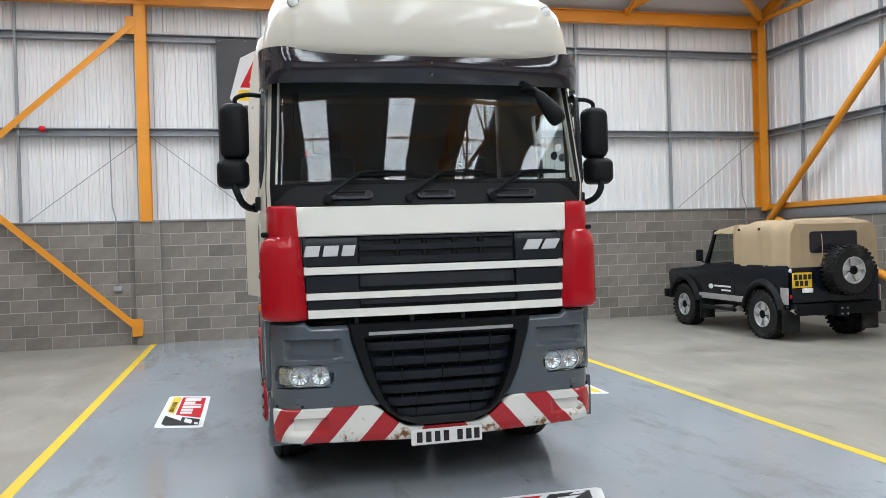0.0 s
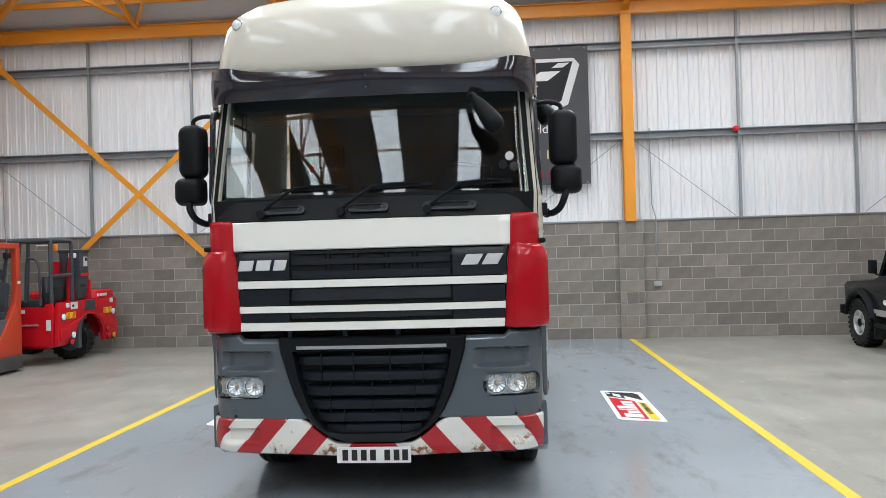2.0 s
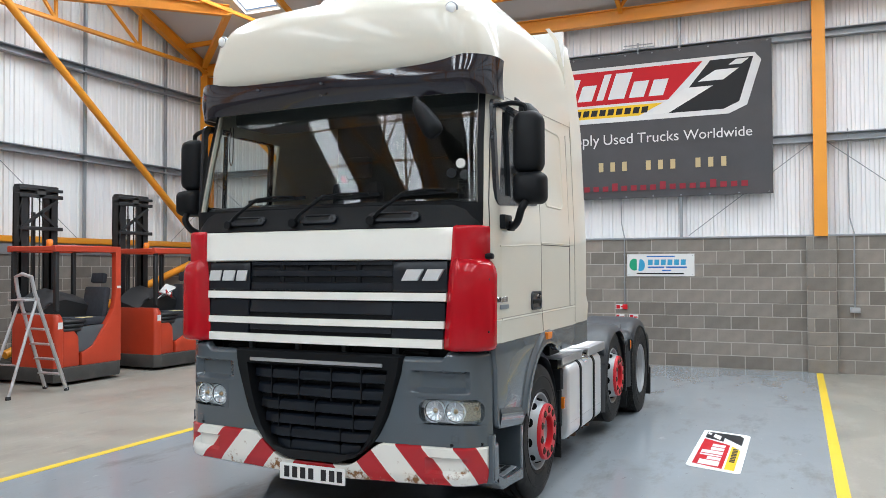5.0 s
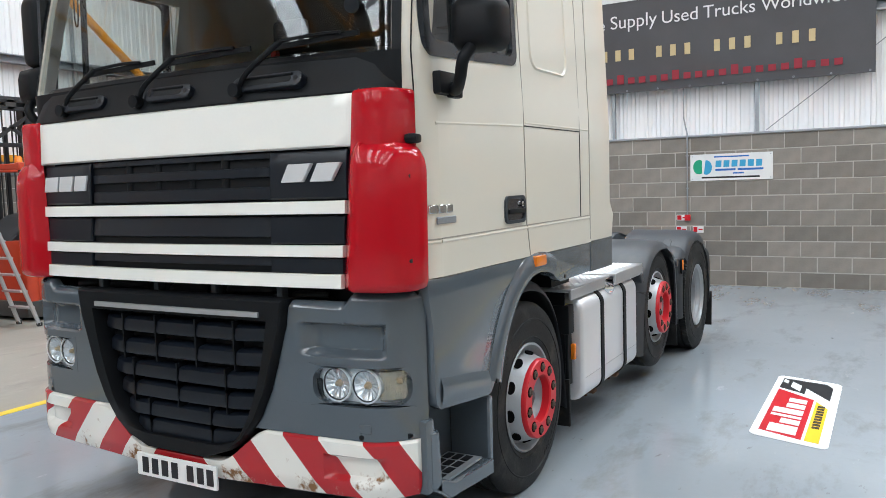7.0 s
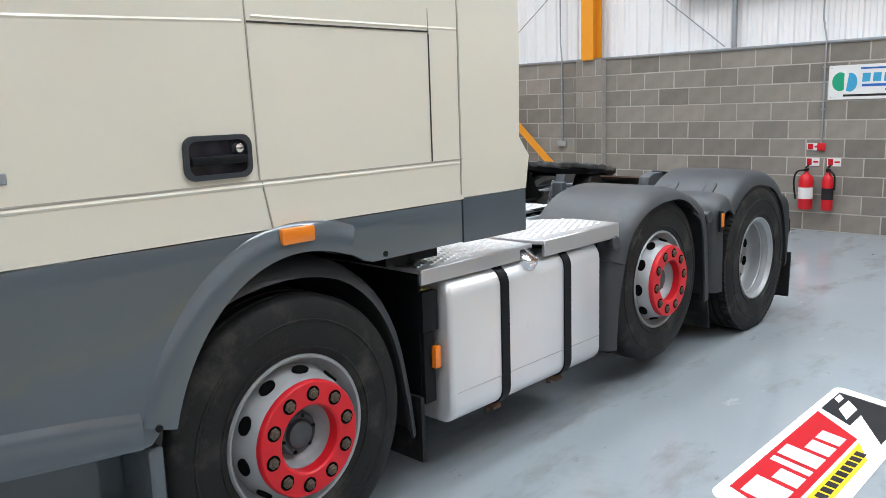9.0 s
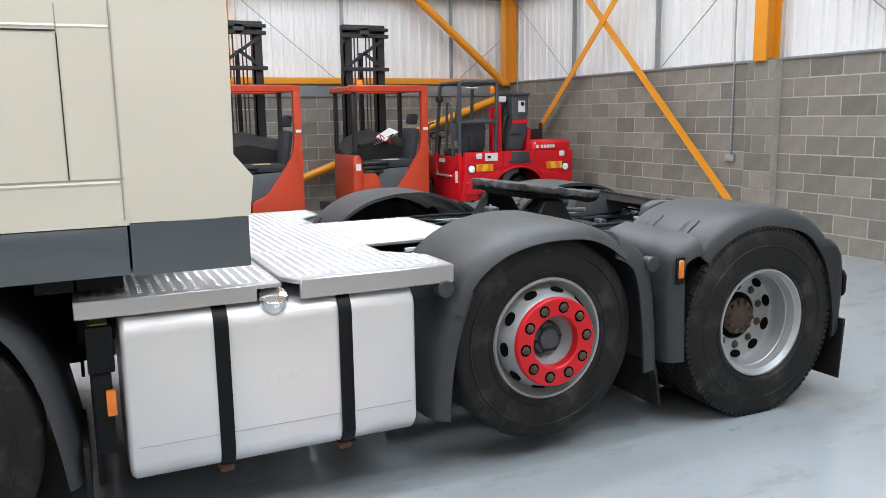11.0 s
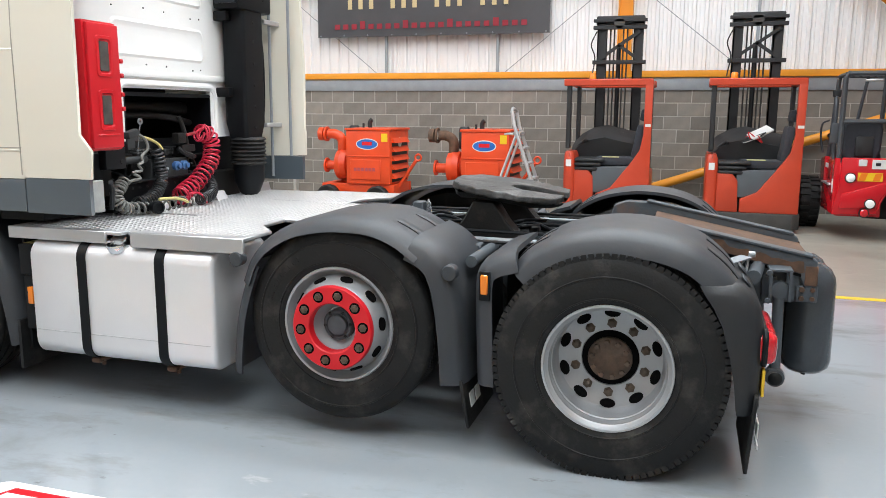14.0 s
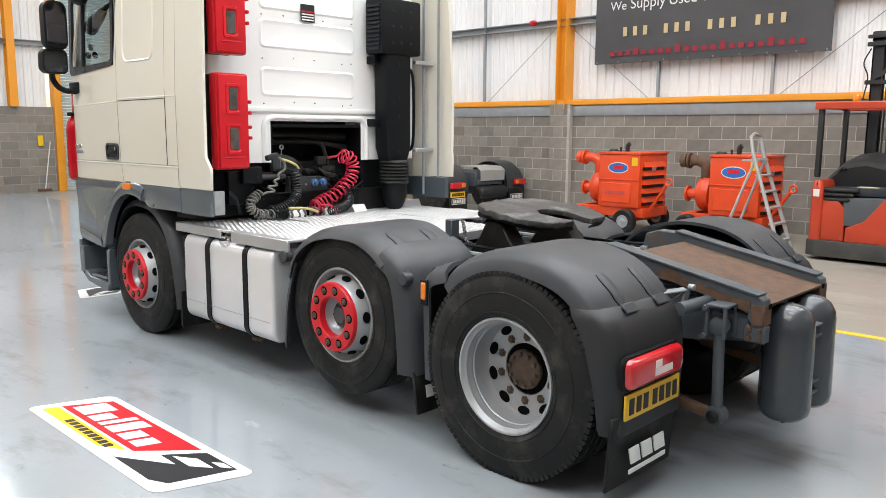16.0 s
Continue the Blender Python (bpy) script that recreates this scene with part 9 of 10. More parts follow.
for x, z, r, c in ((0.45, 0.83, 0.055, "white"), (0.70, 0.50, 0.055, "white"), (2.18, 0.81, 0.055, "white"), (0.64, 0.38, 0.05, "red"), (1.89, 0.50, 0.055, "red"), (1.94, 0.36, 0.055, "red"), (2.13, 0.35, 0.055, "yellow")):
    y = -0.03 if z < 0.55 else 0.0
    lp = part("round_lamp", lathe([(r, y), (r, y - 0.02), (r * 0.7, y - 0.028)], "y", (x, 0.0, z), 18), {"white": LAMP_SILVER, "yellow": AMBER, "red": RED_LENS}[c], mf_)
    part("lamp_ring", lathe([(r + 0.002, y), (r + 0.014, y - 0.008), (r + 0.014, y + 0.01)], "y", (x, 0.0, z), 18), DARK, lp)
for x in (0.58, 2.11):
    part("square_lamp", B((x - 0.05, x + 0.05, -0.02, 0.0, 0.985, 1.07), bevel=0.008, seg=1), PRINT["silver"], mf_, "small square work lamp")
for x in (0.68, 1.97):
    pb = part("reflective_board", B((x - 0.145, x + 0.145, -0.012, 0.0, 0.79, 0.90)), PRINT["yellow"], mf_, "orange and yellow striped reflector board")
    for k in (0, 1):
        part("stripe", flat(skew(x - 0.14 + k * 0.17, x - 0.06 + k * 0.17, 0.795, 0.895, 0.03 if x < 1 else -0.03), -0.0145), AMBER, pb)
part("plate", B((0.69, 0.91, -0.008, 0.0, 0.95, 1.07)), PRINT["white"], mf_, "white plate with dark crest")
part("plate_mark", B((0.73, 0.79, -0.011, -0.007, 0.99, 1.03)), PRINT["black"], mf_)
for k in range(5):
    part("bar_mark", B((1.72 + k * 0.055, 1.76 + k * 0.055, 0.008, 0.016, 1.125, 1.175)), PRINT["white"], mf_)
part("badge", lathe([(0.03, 0.0), (0.03, -0.008)], "y", (1.66, 0.02, 1.15), 14), PRINT["white"], mf_)


def knobbly(m, R, w, parent, rim):
    t = part("tyre", moved(lathe([(R * 0.58, -w / 2), (R * 0.9, -w / 2 - 0.01), (R * 0.97, -w * 0.42), (R * 0.97, w * 0.42), (R * 0.9, w / 2 + 0.01), (R * 0.58, w / 2)], "x", (0, 0, 0), 40, True), m), RUBBER, parent, "knobbly black tyre")
    lg = bmesh.new()
    for k in range(22):
        for s in (1, -1):
            b = B((0.01 * s, w * 0.5 * s, -0.03, 0.02, R * 0.92, R * 1.02))
            b.transform(Matrix.Rotation(2 * math.pi * (k + (0.5 if s > 0 else 0)) / 22, 4, "X"))
            me = bpy.data.meshes.new("tmp")
            b.to_mesh(me)
            b.free()
            lg.from_mesh(me)
            bpy.data.meshes.remove(me)
    bmesh.ops.recalc_face_normals(lg, faces=lg.faces[:])
    tagged(part("tread", moved(lg, m), RUBBER, t, "blocky tread"), kind="stuff")
    return t


wl = knobbly(pose(1.38, 0.38, 0.36, 0, 0, 10), 0.36, 0.26, mf_, None)
part("rim", moved(lathe([(0.195, -0.13), (0.215, -0.125), (0.20, -0.10), (0.17, -0.05), (0.16, -0.05)], "x", (0, 0, 0), 28, True), pose(1.38, 0.38, 0.36, 0, 0, 10)), SLATE, wl)
part("wheel_fork", prism([(1.05, 0.22), (1.15, 0.22), (1.15, 0.62), (1.24, 0.72), (1.34, 0.74), (1.34, 0.86), (1.16, 0.84), (1.05, 0.70)], "y", 0.06, 0.30, 0.02), SLATE, mf_, "slate grey wheel fork")
w2 = knobbly(pose(0.14, 1.42, 0.37), 0.37, 0.26, mf_, None)
part("rim", moved(lathe([(0.20, -0.14), (0.215, -0.12), (0.18, -0.06), (0.05, -0.05)], "x", (0, 0, 0), 28), pose(0.14, 1.42, 0.37)), PRINT["white"], w2)
knobbly(pose(2.2, 1.7, 0.37), 0.37, 0.26, mf_, None)

# ---- orange pump sets ----
PUMP = mat("orange_pump_paint", (0.66, 0.058, 0.010), 0.42, vary=0.10, scale=5, dirt=(0.25, 0.06, 0.03), dirt_amount=0.08)

FADED_MARK = mat("faded_purple_print", (0.40, 0.06, 0.075), 0.5)


def pump_set(y0, rusty):
    p = thing("pump_set", -6.48, y0, 0, "orange wheeled diesel pump set with louvred canopy", "pump", "pump sets", rz=90)
    part("canopy", B((0.58, 1.38, 0.0, 0.95, 0.42, 1.33), bevel=0.03), PUMP, p, "orange sheet steel canopy")
    part("canopy_lid", B((0.565, 1.395, -0.015, 0.965, 1.325, 1.365), bevel=0.008, seg=1), PUMP, p)
    part("door_panel", B((0.66, 1.22, -0.02, 0.0, 0.50, 0.84), bevel=0.008, seg=1), PUMP, p)
    part("edge_rib", B((0.58, 1.375, -0.014, 0.0, 0.885, 0.91), bevel=0.005, seg=1), PUMP, p)
    for k in range(5):
        z = 0.52 + k * 0.15
        part("louvre_gap", B((1.376, 1.384, 0.10, 0.84, z - 0.06, z)), DARK, p)
        part("end_louvre", prism([(1.44, z), (1.38, z + 0.085), (1.38, z)], "y", 0.10, 0.84), PUMP, p)
    lg = part("logo", flat([(0.97 + 0.20 * math.cos(a), 1.10 + 0.095 * math.sin(a)) for a in [2 * math.pi * i / 28 for i in range(28)]], -0.004), PRINT["white"], p, "white and blue oval maker's mark")
    part("logo_field", flat([(0.97 + 0.185 * math.cos(a), 1.10 + 0.08 * math.sin(a)) for a in [2 * math.pi * i / 28 for i in range(28)]], -0.006), PRINT["blue"], lg)
    part("logo_block", flat([(0.88, 1.08), (1.06, 1.08), (1.06, 1.14), (0.88, 1.14)], -0.008), RED_FLAT, lg)
    part("round_badge", lathe([(0.085, 0), (0.085, 0.004)], "x", (1.381, 0.48, 1.12), 20), PRINT["white"], p)
    part("sticker", flat([(1.23, 1.14), (1.34, 1.14), (1.34, 1.28), (1.23, 1.28)], -0.004), PRINT["yellow"], p)
    if not rusty:
        for k in range(6):
            part("bar_mark", flat([(0.73 + k * 0.068, 0.645), (0.783 + k * 0.068, 0.645), (0.783 + k * 0.068, 0.70), (0.73 + k * 0.068, 0.70)], -0.0235), FADED_MARK, p)
    # pump end
    part("volute", moved(lathe([(0.10, -0.12), (0.26, -0.10), (0.30, 0.0), (0.26, 0.10), (0.10, 0.12)], "x", (0, 0, 0), 26), pose(0.36, 0.45, 0.72)), PUMP, p, "orange pump casing", 40)
    part("pump_neck", tube([(0.44, 0.45, 0.72), (0.62, 0.45, 0.78)], 0.16, 16), PUMP, p)
    part("discharge", merge(tube([(0.34, 0.40, 0.9), (0.34, 0.38, 1.16), (0.22, 0.36, 1.25), (0.10, 0.34, 1.25)], 0.085, 14, 4), lathe([(0.085, 0), (0.13, 0.0), (0.13, 0.03), (0.085, 0.03)], "x", (0.06, 0.34, 1.25), 20, True)), PUMP if not rusty else RUST, p, "discharge elbow with flange")
    part("suction", merge(tube([(0.30, 0.45, 0.70), (0.02, 0.45, 0.70)], 0.08, 14), lathe([(0.08, 0), (0.13, 0.0), (0.13, 0.03), (0.08, 0.03)], "x", (0.0, 0.45, 0.70), 20, True)), PUMP, p)
    part("coupling_ring", lathe([(0.075, 0), (0.115, 0.0), (0.115, 0.09), (0.075, 0.09)], "x", (-0.06, 0.34, 1.25), 18, True), RUST if rusty else PUMP, p)
    part("separator", lathe([(0.09, 1.02), (0.10, 1.05), (0.10, 1.36), (0.07, 1.40)], "z", (0.46, 0.66, 0), 16), DARK, p)
    part("hose", tube([(0.50, 0.5, 1.2), (0.56, 0.4, 1.32), (0.50, 0.35, 1.1), (0.58, 0.4, 0.95)], 0.025, 8, 5), DARK, p)
    part("exhaust", tube([(0.78, 0.6, 1.36), (0.78, 0.6, 1.46), (0.82, 0.6, 1.5)], 0.04, 10, 3), DARK, p, "dark exhaust stub")
    part("exhaust", tube([(0.70, 0.5, 1.30), (0.70, 0.5, 1.44)], 0.02, 8), DARK, p)
    # skid, wheels, drawbar
    part("skid", B((0.10, 1.44, 0.05, 0.15, 0.26, 0.42), (0.10, 1.44, 0.8, 0.9, 0.26, 0.42), (0.10, 0.22, 0.15, 0.8, 0.26, 0.42), (1.32, 1.44, 0.15, 0.8, 0.26, 0.42), bevel=0.01), PUMP, p, "orange skid frame")
    for x in (0.30, 1.20):
        for y in (-0.12, 1.02):
            w = part("road_wheel", lathe([(0.10, -0.07), (0.18, -0.075), (0.205, -0.05), (0.205, 0.05), (0.18, 0.075), (0.10, 0.07)], "y", (x, y, 0.205), 26), RUBBER, p, "small black tyre")
            part("wheel_rim", lathe([(0.11, -0.078), (0.10, -0.06), (0.04, -0.085), (0.02, -0.09)], "y", (x, y, 0.205), 20), GALV, w)
        part("axle", tube([(x, -0.12, 0.205), (x, 1.02, 0.205)], 0.03, 8), PUMP, p)
        part("axle_mount", B((x - 0.04, x + 0.04, 0.05, 0.12, 0.2, 0.3), (x - 0.04, x + 0.04, 0.8, 0.88, 0.2, 0.3)), PUMP, p)
    part("drawbar", tube([(1.40, 0.30, 0.34), (1.56, 0.28, 0.55), (1.76, 0.25, 0.83)], 0.03, 8), PUMP, p, "raised orange drawbar")
    part("drawbar_eye", moved(lathe([(0.035, 0), (0.055, 0.012), (0.07, 0), (0.055, -0.012)], "y", (0, 0, 0), 18, True), pose(1.80, 0.245, 0.88)), PUMP, p)
    return p


pump_set(4.97, False)
pump_set(7.01, True)

# ---- step ladder ----
ld = thing("step_ladder", -5.62, 8.66, 0, "open aluminium step ladder with a grab hoop", "ladder", rz=90)
top = (0.0, 0.0, 1.32)
hoop = [(0.53, -0.22, 0.02), (0.03, -0.17, 1.45), (-0.01, -0.16, 1.66), (-0.03, 0.0, 1.70), (-0.01, 0.16, 1.66), (0.03, 0.17, 1.45), (0.53, 0.22, 0.02)]
part("front_stile", tube(hoop[:3] + hoop[3:4], 0.027, 8), ALU, ld, "aluminium stile with grab hoop")
part("front_stile", tube(hoop[3:], 0.027, 8), ALU, ld)
for sgn in (-1, 1):
    part("rear_leg", tube([(-0.40, sgn * 0.22, 0.02), (0.06, sgn * 0.17, 1.32)], 0.021, 8), ALU, ld, "aluminium rear leg")
    for x in (0.53, -0.40):
        part("rubber_foot", B((x - 0.03, x + 0.03, sgn * 0.22 - 0.025, sgn * 0.22 + 0.025, 0.0, 0.05), bevel=0.006, seg=1), DARK, ld)
for k in range(6):
    z = 0.25 + k * 0.22
    x = 0.53 - 0.5 * z / 1.45
    hw = 0.22 - 0.05 * z / 1.45
    part("tread", B((x - 0.05, x + 0.05, -hw, hw, z - 0.012, z + 0.012), bevel=0.003, seg=1), ALU, ld)
part("platform", B((-0.12, 0.12, -0.17, 0.17, 1.32, 1.345), bevel=0.004, seg=1), ALU, ld)
part("back_brace", tube([(-0.25, -0.20, 0.45), (-0.25, 0.20, 0.45)], 0.012, 6), ALU, ld)

# ---- rear of another truck by the gable ----
o = thing("parked_truck_chassis", -7.0, 2.55, 0, "rear end of a second dark tractor unit by the wall", "truck")
for sgn in (1, -1):
    def sided(bm):
        return bm if sgn > 0 else mirror_x(bm)
    pts = finer([(-1.15, 0.45), (-1.10, 0.70), (-0.95, 0.92), (-0.72, 1.04), (-0.5, 1.07), (-0.28, 1.02), (-0.10, 0.88), (-0.02, 0.70), (0.0, 0.45)], 3)
    rings = []
    for y, z in pts:
        rings.append([(sgn * x, y, z - d) for x, d in ((0.62, 0), (1.12, 0), (1.20, 0.05), (1.20, 0.07), (1.1, 0.02), (0.62, 0.02))])
    part("mudguard", loft(rings), GREY_PLASTIC, o, "dark plastic mudguard", 50)
    part("tyre", sided(lathe([(0.29, 0.6), (0.49, 0.61), (0.505, 0.65), (0.505, 1.15), (0.49, 1.19), (0.29, 1.2)], "x", (0, -0.55, 0.505), 40)), RUBBER, o)
    lamp = part("rear_lamp", sided(B((0.80, 1.17, 0.02, 0.09, 0.58, 0.70), bevel=0.015)), RED_LENS, o, "red and amber rear lamp")
    part("amber_field", sided(B((0.80, 0.90, 0.085, 0.095, 0.60, 0.68))), AMBER, lamp)
    fl = part("mud_flap", sided(B((0.66, 1.18, 0.0, 0.02, 0.12, 0.50))), RUBBER, o, "black rubber mud flap")
    part("flap_border", sided(B((0.72, 1.12, 0.02, 0.024, 0.26, 0.38))), PRINT["white"], fl)
    part("flap_field", sided(B((0.73, 1.11, 0.022, 0.027, 0.272, 0.368))), PRINT["black"], fl)
    for k in range(7):
        part("bar_mark", sided(B((0.75 + k * 0.05, 0.785 + k * 0.05, 0.025, 0.030, 0.285, 0.355))), PRINT["white"], fl)
    part("frame_rail", sided(B((0.36, 0.42, -3.4, 0.02, 0.6, 0.88), bevel=0.006, seg=1)), CHASSIS, o)
part("tread_plate", prism([(-0.50, 0.98), (-0.05, 0.97), (0.05, 0.90), (0.05, 0.70), (0.06, 0.70), (0.065, 0.91), (-0.04, 0.985), (-0.50, 0.995)], "x", -0.45, 0.30), ALU_TREAD, o, "bright tread plate over the frame end")
part("air_tank", lathe([(0.03, -0.42), (0.11, -0.40), (0.13, -0.36), (0.13, 0.36), (0.11, 0.40), (0.03, 0.42)], "x", (-0.1, 0.0, 0.46), 24), DARK, o, "black cylindrical air tank", 50)
part("crossmember", B((-0.4, 0.4, -0.05, 0.02, 0.62, 0.72), (-1.0, 1.0, -0.65, -0.45, 0.4, 0.6), bevel=0.01), CHASSIS, o)
pl = part("number_plate", B((0.74, 1.16, 0.02, 0.03, 0.40, 0.51)), PLATE_Y, o, "yellow rear plate with black bars")
for k in range(6):
    part("bar_mark", B((0.78 + k * 0.06, 0.82 + k * 0.06, 0.028, 0.034, 0.425, 0.485)), INK, pl)

# ---- broom by the far door ----
br = thing("broom", -2.62, SOUTH + 0.12, 0, "long-handled broom leaning on the block wall", "broom")
part("handle", tube([(0.18, 0.10, 0.10), (-0.08, -0.08, 1.35)], 0.014, 8), PRINT["silver"], br)
part("head", B((0.02, 0.36, 0.05, 0.13, 0.03, 0.10), bevel=0.01), RUST, br)
sk = thing("dustpan", -2.45, SOUTH + 0.02, 1.35, "yellow-green plastic cover hung on the block wall", "dustpan")
part("pan", B((-0.08, 0.06, -0.02, 0.03, -0.12, 0.16), bevel=0.02), PRINT["yellow"], sk)

# ---- dark off-road car with a canvas top, facing the north wall ----
NAVY = mat("dark_navy_car_paint", (0.005, 0.007, 0.012), 0.2, vary=0.1, coat=0.2, spec=0.35, rvar=0.04)
CANVAS = mat("sand_canvas", (0.36, 0.27, 0.165), 0.9, vary=0.10, scale=3, fine=140, bump=0.35, dirt=(0.27, 0.20, 0.12), dirt_amount=0.08)
ALLOY = mat("satin_alloy", (0.60, 0.60, 0.60), 0.32, metal=0.6, vary=0.04)
car = thing("off_road_car", 9.03, 10.72, 0, "dark navy off-road car with a sand canvas soft top", "car")
HW = 0.86
# lower body with wheel openings, both sides
def arch_pts(yc, r, zc=0.40, a0=172, a1=8):
    return [(yc + r * math.cos(radians(a)), zc + r * 1.05 * math.sin(radians(a))) for a in range(a0, a1 - 1, -12)]


side = [(0.05, 0.55)] + arch_pts(0.66, 0.47) + [(2.55, 0.55)] + arch_pts(3.05, 0.47) + [(3.62, 0.62), (3.66, 1.0), (3.55, 1.07), (2.55, 1.13), (2.30, 1.21), (0.05, 1.21)]
for sgn in (1, -1):
    def sided(bm):
        return bm if sgn > 0 else mirror_x(bm)
    part("body_side", sided(prism(side, "x", HW - 0.05, HW, 0.012)), NAVY, car, "dark navy body side", 30)
    for yc in (0.66, 3.05):
        rings = []
        for a in range(168, 11, -12):
            c, s = math.cos(radians(a)), math.sin(radians(a))
            rings.append([(sgn * x, yc + r * c, 0.40 + r * 1.05 * s) for x, r in ((HW - 0.01, 0.45), (HW + 0.06, 0.46), (HW + 0.07, 0.50), (HW + 0.02, 0.56), (HW - 0.01, 0.56))])
        part("wheel_arch", loft(rings), BLACK, car, "black wheel arch extension", 50)
    part("sill_tread", sided(B((HW - 0.01, HW + 0.012, 1.14, 2.58, 0.56, 0.66), bevel=0.003, seg=1)), ALU_TREAD, car, "chequer plate sill")
    part("rear_corner_tread", sided(B((HW - 0.01, HW + 0.012, 0.02, 0.20, 0.60, 0.86), bevel=0.003, seg=1)), ALU_TREAD, car)
    part("side_step", sided(merge(tube([(HW + 0.06, 1.35, 0.42), (HW + 0.06, 2.35, 0.42)], 0.035, 10), bar((HW - 0.1, 1.5, 0.5), (HW + 0.06, 1.5, 0.42), 0.03, 0.03), bar((HW - 0.1, 2.2, 0.5), (HW + 0.06, 2.2, 0.42), 0.03, 0.03))), BLACK, car, "black side step bar")
    # door glass and frame
    part("door_frame", sided(merge(bar((HW - 0.02, 2.34, 1.20), (HW - 0.09, 2.12, 1.76), 0.03, 0.05), bar((HW - 0.09, 2.12, 1.76), (HW - 0.09, 1.48, 1.78), 0.03, 0.05), bar((HW - 0.09, 1.48, 1.78), (HW - 0.03, 1.46, 1.2), 0.03, 0.05))), NAVY, car)
    part("door_glass", sided(loft([[(HW - 0.035, 2.32, 1.21), (HW - 0.035, 1.47, 1.21)], [(HW - 0.095, 2.12, 1.76), (HW - 0.095, 1.48, 1.77)]], close=False)), GLASS, car)
    part("door_seam", sided(bar((HW + 0.0005, 1.44, 0.66), (HW + 0.0005, 1.44, 1.2), 0.006, 0.008)), BLACK, car)
    part("door_handle", sided(B((HW, HW + 0.02, 1.52, 1.66, 1.03, 1.06), bevel=0.005, seg=1)), BLACK, car)
    mr = part("door_mirror", sided(B((HW + 0.02, HW + 0.14, 2.34, 2.42, 1.24, 1.46), bevel=0.025)), BLACK, car, "black door mirror")
    part("mirror_stem", sided(tube([(HW - 0.02, 2.32, 1.2), (HW + 0.06, 2.38, 1.25)], 0.014, 6)), BLACK, mr)
    # rear corner lamps and flaps
    for z in (0.72, 1.13):
        part("rear_round_lamp", sided(lathe([(0.038, 0.0), (0.038, -0.03), (0.025, -0.04)], "y", (HW - 0.07, 0.05, z), 16)), LAMP_SILVER if z > 1 else RED_LENS, car)
    part("mud_flap", sided(B((HW - 0.28, HW + 0.04, 0.12, 0.14, 0.14, 0.62))), RUBBER, car, "black mud flap")
    part("front_flap", sided(B((HW - 0.26, HW + 0.04, 2.46, 2.48, 0.18, 0.6))), RUBBER, car)
    for k in range(2):
        part("bar_mark", sided(B((HW, HW + 0.003, 1.55, 2.05 - k * 0.22, 0.79 - k * 0.07, 0.82 - k * 0.07))), PRINT["white"], car)
    part("oval_mark", sided(prism([(2.16 + 0.075 * math.cos(a), 0.79 + 0.045 * math.sin(a)) for a in [2 * math.pi * i / 20 for i in range(20)]], "x", HW, HW + 0.003)), PRINT["white"], car)
part("bonnet", loft([[(-w, y, z), (-w + 0.06, y, z + 0.03), (-0.4, y, z + 0.045), (0.4, y, z + 0.045), (w - 0.06, y, z + 0.03), (w, y, z), (w, y, z - 0.2), (-w, y, z - 0.2)] for y, w, z in ((2.36, HW - 0.02, 1.16), (2.9, HW - 0.03, 1.10), (3.55, HW - 0.05, 1.05), (3.66, HW - 0.08, 0.96))]), NAVY, car, "dark navy bonnet", 40)
part("front_grille", B((-0.8, 0.8, 3.6, 3.68, 0.6, 1.0), bevel=0.02), BLACK, car)
part("front_bumper", B((-0.88, 0.88, 3.70, 3.82, 0.50, 0.66), bevel=0.02), BLACK, car)
part("screen", loft([[(-0.78, 2.34, 1.2), (0.78, 2.34, 1.2)], [(-0.74, 2.14, 1.76), (0.74, 2.14, 1.76)]], close=False), GLASS, car)
part("screen_frame", merge(bar((-0.80, 2.35, 1.18), (-0.76, 2.13, 1.78), 0.04, 0.06), bar((0.80, 2.35, 1.18), (0.76, 2.13, 1.78), 0.04, 0.06), bar((-0.78, 2.13, 1.78), (0.78, 2.13, 1.78), 0.05, 0.06)), NAVY, car)
part("inner_floor", B((-0.8, 0.8, 0.08, 2.5, 0.6, 0.66)), DARK, car)
for x in (-0.4, 0.4):
    se = part("seat", B((x - 0.24, x + 0.24, 1.5, 1.95, 0.8, 0.95), (x - 0.22, x + 0.22, 1.40, 1.52, 0.9, 1.5), bevel=0.05), FABRIC, car)
part("steering_wheel", moved(lathe([(0.17, 0), (0.185, 0.012), (0.2, 0), (0.185, -0.012)], "z", (0, 0, 0), 24, True), pose(0.4, 2.12, 1.28, -60)), BLACK, car)
# canvas tilt: sagging cloth over hoops
rings = []
CANVAS_KEYS = [(0.02, 1.84, 0.80), (0.06, 1.93, 0.82), (0.35, 1.955, 0.83), (0.7, 1.935, 0.83), (1.1, 1.95, 0.83), (1.45, 1.90, 0.83), (1.8, 1.86, 0.82), (2.12, 1.79, 0.80)]
for y in (0.02, 0.06, 0.14, 0.22, 0.30, 0.38, 0.46, 0.54, 0.62, 0.70, 0.80, 0.90, 1.0, 1.1, 1.2, 1.3, 1.4, 1.455, 1.47, 1.6, 1.8, 2.0, 2.12):
    zt, w = interp(CANVAS_KEYS, y)
    low = 1.19 if y < 1.46 else 1.74
    r = []
    for k in range(17):
        t = k / 16
        a = math.pi * t
        x = w * math.copysign(abs(math.cos(a)) ** 0.32, math.cos(a)) * (1.03 if t in (0, 1) else 1)
        z = low + (zt - low) * abs(math.sin(a)) ** 0.30
        r.append((x + 0.012 * math.sin(9 * y + 7 * t) + 0.008 * math.sin(23 * y + 15 * t), y + 0.006 * math.sin(11 * t), z + 0.010 * math.sin(13 * y + 9 * t)))
    rings.append(r)
